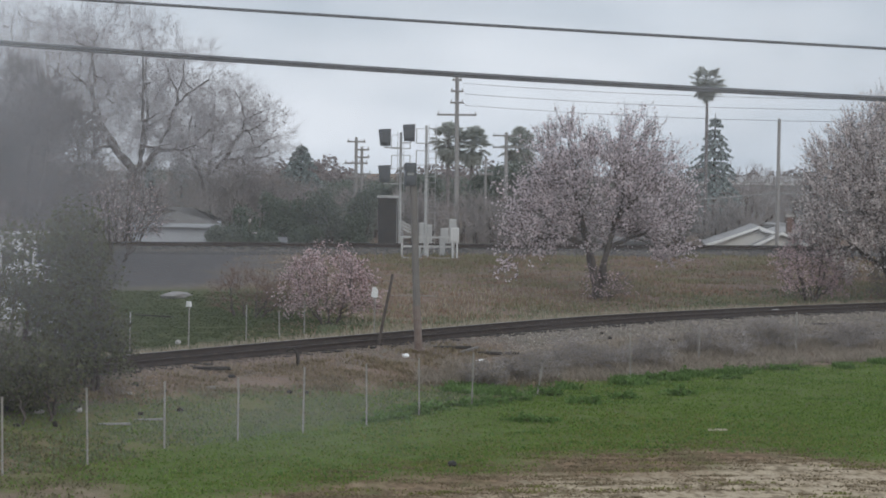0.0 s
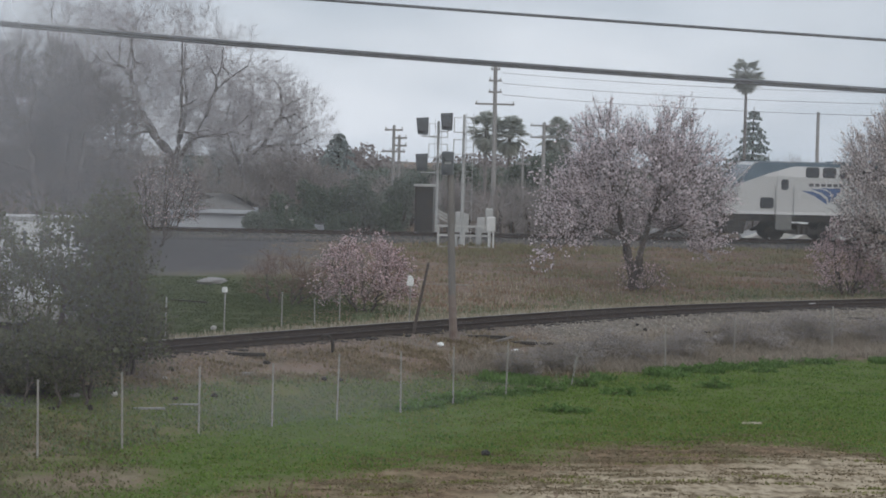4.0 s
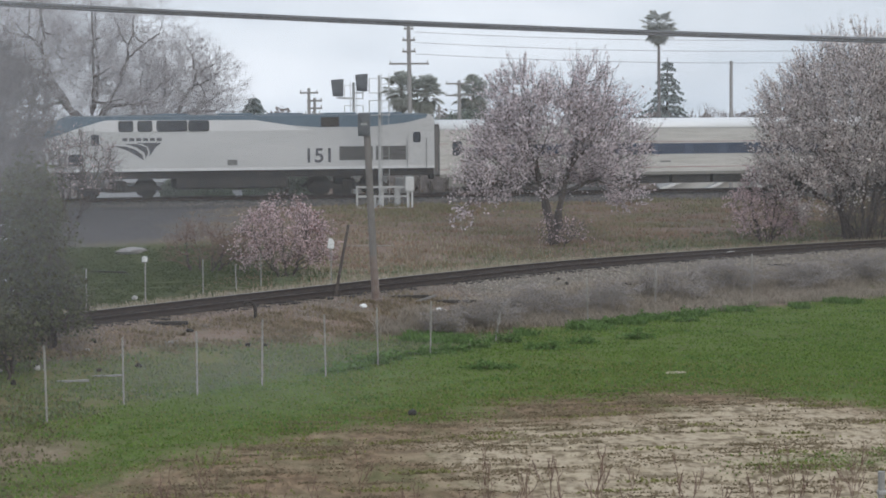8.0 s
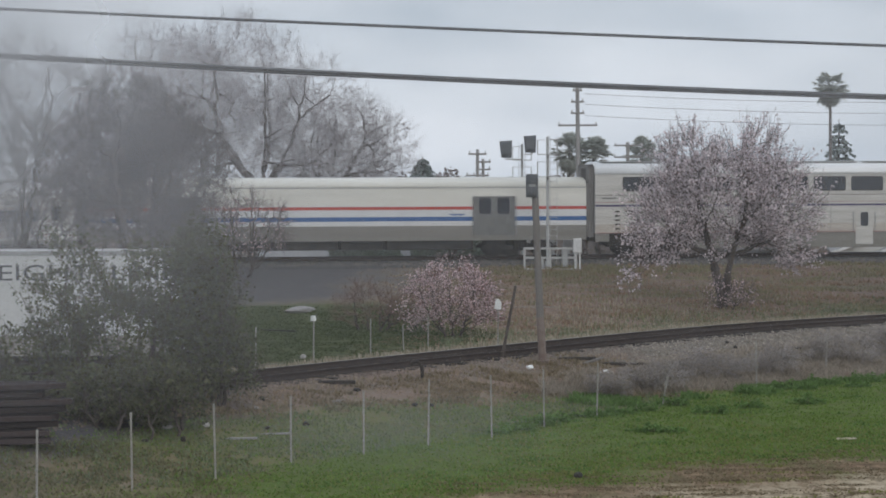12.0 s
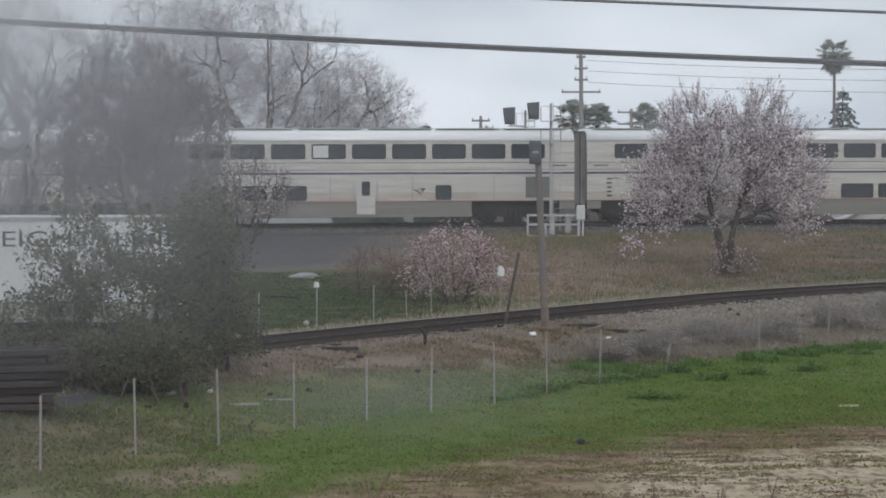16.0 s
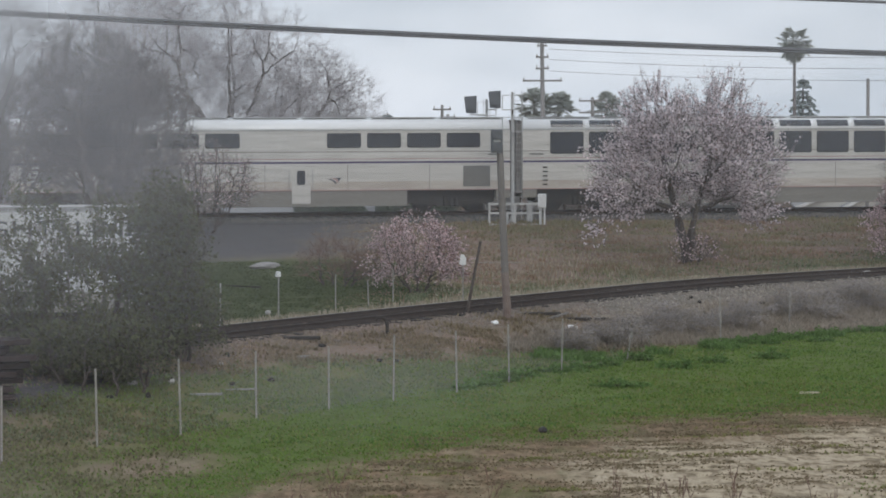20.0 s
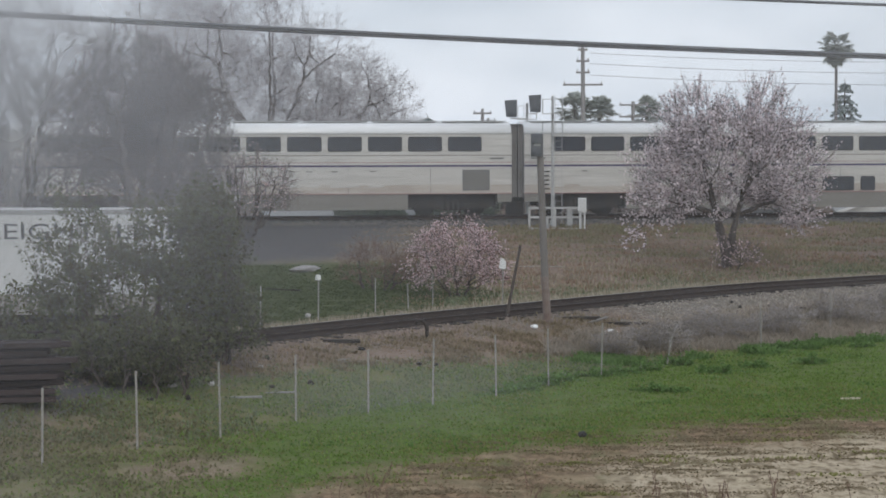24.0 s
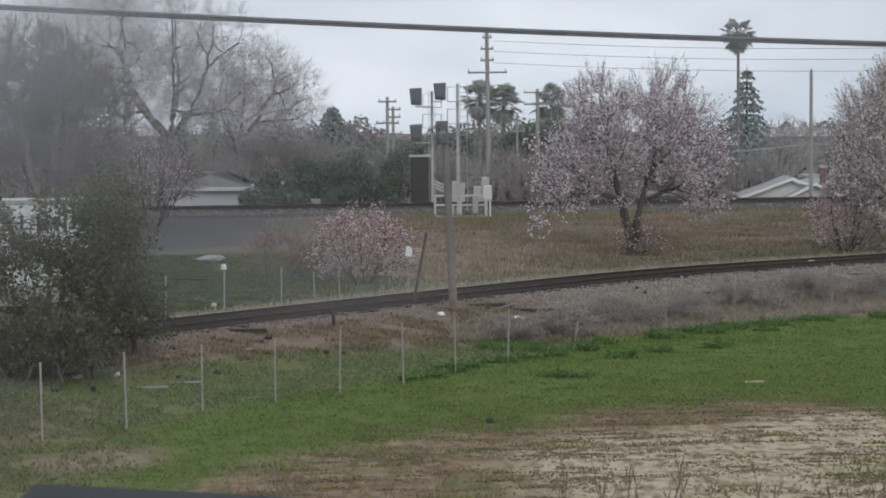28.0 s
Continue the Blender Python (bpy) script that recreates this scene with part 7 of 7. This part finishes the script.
stack = thing("timber_stack", pose(-10.3, 44.6, hz(-10.3, 44.6), 0, 0, 14), "stack of old dark reddish-brown railway timbers behind the fence", "timber stack")
M["timber"] = mat("old reddish timber", (0.034, 0.025, 0.024), (0.06, 0.044, 0.042), scale=3, rough=0.95, bump=0.5, vary=0.4, stretch=(0.3, 2, 2))
baulk = bpy.data.meshes.new("timber")
bm = blk((-1.25, -0.12, 0), (1.25, 0.12, 0.125), 0.015)
bm.to_mesh(baulk)
bm.free()
baulk.materials.append(M["timber"])
rk = random.Random(44)
for layer in range(8):
    for row in range(3):
        ob = new("timber", baulk)
        ob.parent = stack
        ob.matrix_basis = pose(rk.uniform(-0.4, 0.4), -0.4 + 0.36 * row + rk.uniform(-0.1, 0.1), layer * 0.165, 0, rk.uniform(-0.8, 0.8), rk.uniform(-3, 3))

plank(2.85, 85.9, 1.9, 1, 0, "long pale pipe lying in the reeds below the bank", 0.07, "post")
plank(-7.1, 76.8, 1.6, -30, 0, "dark fallen bough lying in the grass", 0.1)


def weed_plant(x, y, wide, tall, seed):
    """A low mound of broad leaves on short stems."""
    rng = np.random.default_rng(seed)
    t = thing("weed_plant", Matrix.Translation((x, y, hz(x, y))), "low mound of broad dark green weeds in short grass", "weed", "weed mounds")
    n = int(420 * wide)
    d = rng.normal(size=(n, 3))
    d[:, 2] = np.abs(d[:, 2])
    d /= np.linalg.norm(d, axis=1)[:, None]
    pts = d * [wide, wide * 0.6, tall] * (rng.uniform(0.3, 1, n) ** 0.5 * (1 + 0.3 * np.sin(d[:, 0] * 6 + seed)))[:, None]
    stems = Tubes()
    for q in pts[::8]:
        stems.add([q * [0.3, 0.3, 0], q * [0.7, 0.7, 0.6], q], [0.008, 0.006, 0.004], 3)
    obj("stems", stems.mesh("stems"), M["grass_dull"], t)
    v, f = leaves(pts, 0.055, rng, 0.4)
    obj("foliage", np_mesh("foliage", v, f), M["weed"], t)


rm = random.Random(91)
for i, (x, y) in enumerate([(0.7, 50.6), (1.25, 51.4), (1.8, 52.3), (2.3, 53.2), (3.3, 54.2), (3.9, 54.8), (4.6, 55.7), (8.1, 60.3), (8.6, 60.9), (9.1, 61.5), (9.7, 62.1), (10.5, 62.6), (12.2, 64.3), (5.6, 57.2), (6.5, 55.0), (7.8, 56.6), (9.4, 57.4), (4.6, 51.2), (11.6, 62.0), (14.0, 65.4)]):
    weed_plant(x, y, rm.uniform(0.35, 0.7), rm.uniform(0.16, 0.3), 400 + i)

# ---- the yard gate below the window ----
hose = thing("bent_pipe", pose(-1.33, 57.4, hz(-1.33, 57.4)), "dark bent pipe standing out of the slope", "pipe")
tb = Tubes()
tb.add(np.array([(0.03, 0, -0.1), (0.03, 0, 0.3), (-0.02, 0, 0.46), (-0.12, 0, 0.53), (-0.24, 0, 0.5), (-0.29, 0, 0.42)]), np.full(6, 0.05), 8)
obj("bent_tube", tb.mesh("bent_tube"), M["sleeper"], hose, smooth=True)
gz = hz(7.0, 26.0)
gt = thing("yard_gate", pose(7.32, 25.6, gz), "grey tubular steel gate with a rounded top corner", "gate")
bm = bmesh.new()
rod(bm, (0.0, 0, 0), (0.0, 0, 1.72), 0.045, sides=10)
part("gate_post", bm, M["galv"], gt)
tb = Tubes()
arc = [(0.13, 0, 0.1), (0.13, 0, 1.52)] + [(0.23 - 0.1 * math.cos(a), 0, 1.52 + 0.1 * math.sin(a)) for a in np.linspace(0.2, 1.57, 6)] + [(3.2, 0, 1.62)]
tb.add(np.array(arc), np.full(len(arc), 0.03), 8)
obj("gate_frame", tb.mesh("gate_frame"), M["signwhite"], gt, "pale bent steel tube", smooth=True)
for z in (1.22, 1.42):
    part("hinge", blk((-0.05, -0.05, z), (0.16, 0.05, z + 0.06), 0.01), M["galv"], gt)
for z in (0.45, 0.8):
    bm = bmesh.new()
    rod(bm, (0.13, 0, z), (3.2, 0, z), 0.018, sides=8)
    part("gate_bar", bm, M["galv"], gt)
fence_post(-0.84, 31.0, 0.55)


# ---- the window through which all is seen ----
def window_glass():
    m = bpy.data.materials.new("dusty window glass")
    m.use_nodes = True
    n, l = m.node_tree.nodes, m.node_tree.links
    n.remove(n["Principled BSDF"])
    tr, df, mix = n.new("ShaderNodeBsdfTransparent"), n.new("ShaderNodeBsdfTranslucent"), n.new("ShaderNodeMixShader")
    df.inputs["Color"].default_value = (0.86, 0.86, 0.88, 1)
    co, t, r = n.new("ShaderNodeTexCoord"), n.new("ShaderNodeTexNoise"), n.new("ShaderNodeMapRange")
    t.inputs["Scale"].default_value, t.inputs["Detail"].default_value = 14.0, 3
    l.new(co.outputs["Object"], t.inputs["Vector"])
    sx, gr = n.new("ShaderNodeSeparateXYZ"), n.new("ShaderNodeMapRange")
    l.new(co.outputs["Object"], sx.inputs[0])
    gr.inputs["From Min"].default_value, gr.inputs["From Max"].default_value = -0.02, -0.17
    gr.inputs["To Min"].default_value, gr.inputs["To Max"].default_value = 0.052, 0.25
    gr.interpolation_type = "SMOOTHSTEP"
    l.new(sx.outputs["X"], gr.inputs["Value"])
    r.inputs["From Min"].default_value, r.inputs["From Max"].default_value = 0.3, 0.7
    r.inputs["To Min"].default_value, r.inputs["To Max"].default_value = 0.6, 1.3
    l.new(t.outputs["Fac"], r.inputs["Value"])
    mu = n.new("ShaderNodeMath")
    mu.operation = "MULTIPLY"
    zr = n.new("ShaderNodeMapRange")
    zr.inputs["From Min"].default_value, zr.inputs["From Max"].default_value = -0.07, 0.03
    zr.inputs["To Min"].default_value, zr.inputs["To Max"].default_value = 0.15, 1.8
    l.new(sx.outputs["Z"], zr.inputs["Value"])
    mz = n.new("ShaderNodeMath")
    mz.operation = "MULTIPLY"
    l.new(gr.outputs[0], mz.inputs[0])
    l.new(zr.outputs[0], mz.inputs[1])
    l.new(mz.outputs[0], mu.inputs[0])
    l.new(r.outputs[0], mu.inputs[1])
    mp, ln, sm, ad = n.new("ShaderNodeMapping"), n.new("ShaderNodeVectorMath"), n.new("ShaderNodeMapRange"), n.new("ShaderNodeMath")
    mp.inputs["Scale"].default_value = (12.0, 0.0, 50.0)
    mp.inputs["Location"].default_value = (0.02 * 12.0, 0.0, 0.0715 * 50.0)
    l.new(co.outputs["Object"], mp.inputs["Vector"])
    ln.operation = "LENGTH"
    l.new(mp.outputs[0], ln.inputs[0])
    sm.interpolation_type = "SMOOTHSTEP"
    sm.inputs["From Min"].default_value, sm.inputs["From Max"].default_value = 1.0, 0.0
    sm.inputs["To Min"].default_value, sm.inputs["To Max"].default_value = 0.0, 0.07
    l.new(ln.outputs["Value"], sm.inputs["Value"])
    ad.operation = "ADD"
    l.new(mu.outputs[0], ad.inputs[0])
    l.new(sm.outputs[0], ad.inputs[1])
    l.new(ad.outputs[0], mix.inputs[0])
    l.new(tr.outputs[0], mix.inputs[1])
    l.new(df.outputs[0], mix.inputs[2])
    l.new(mix.outputs[0], n["Material Output"].inputs["Surface"])
    return m


wd = thing("window_1", Matrix.Translation((0, 0.6, EYE)), "dusty window pane in a dark frame", "window", kind="structure")
pane = part("pane", blk((-0.55, 0, -0.6), (0.75, 0.004, 0.5)), window_glass(), wd, "dusty glass")
pane.visible_shadow = False

for lo, hi in (((-0.62, -0.02, -0.68), (-0.55, 0.05, 0.58)), ((0.75, -0.02, -0.68), (0.82, 0.05, 0.58)), ((-0.62, -0.02, -0.68), (0.82, 0.05, -0.6)), ((-0.62, -0.02, 0.5), (0.82, 0.05, 0.58))):
    part("window_frame", blk(lo, hi), M["frame"], wd)

stop = prism(bmesh.new(), [(-0.084, -0.1147), (0.42, -0.148), (0.42, -0.4), (-0.084, -0.4)], -0.16, -0.1)
box(stop, (-0.084, -0.16, -0.6), (0.42, -0.021, -0.4))
part("sash_stop", stop, M["frame"], wd, "black sloping block at the foot of the pane")

# the house wall and plain room round the window
for nm, lo, hi in (("wall_left", (-4, 0.56, 0), (-0.62, 0.78, 8.6)), ("wall_right", (0.82, 0.56, 0), (4, 0.78, 8.6)), ("wall_below", (-0.62, 0.56, 0), (0.82, 0.78, 5.52)), ("wall_above", (-0.62, 0.56, 6.78), (0.82, 0.78, 8.6)),
                   ("wall_back", (-4, -4.2, 0), (4, -4.0, 8.6)), ("wall_side_west", (-4.2, -4.2, 0), (-4, 0.78, 8.6)), ("wall_side_east", (4, -4.2, 0), (4.2, 0.78, 8.6)), ("floor", (-4, -4, 4.4), (4, 0.56, 4.6)), ("ceiling", (-4, -4, 7.2), (4, 0.56, 7.4)), ("roof", (-4.5, -4.5, 8.6), (4.5, 0.95, 8.8))):
    tagged(part(nm, blk(lo, hi), M["cream"]), "plain plastered part of the house round the window", "wall", kind="structure")


# ---- what moves: the train runs from the right to the left ----
def motions():
    back = 0.0
    for car, pitch in CONSIST:
        walk(car, [(t, pose((s + back) * MC, MAIN_D + (s + back) * MS, RAIL_Z, 0, 0, MAIN_A)) for t, s in NOSE])
        back += pitch


motions()
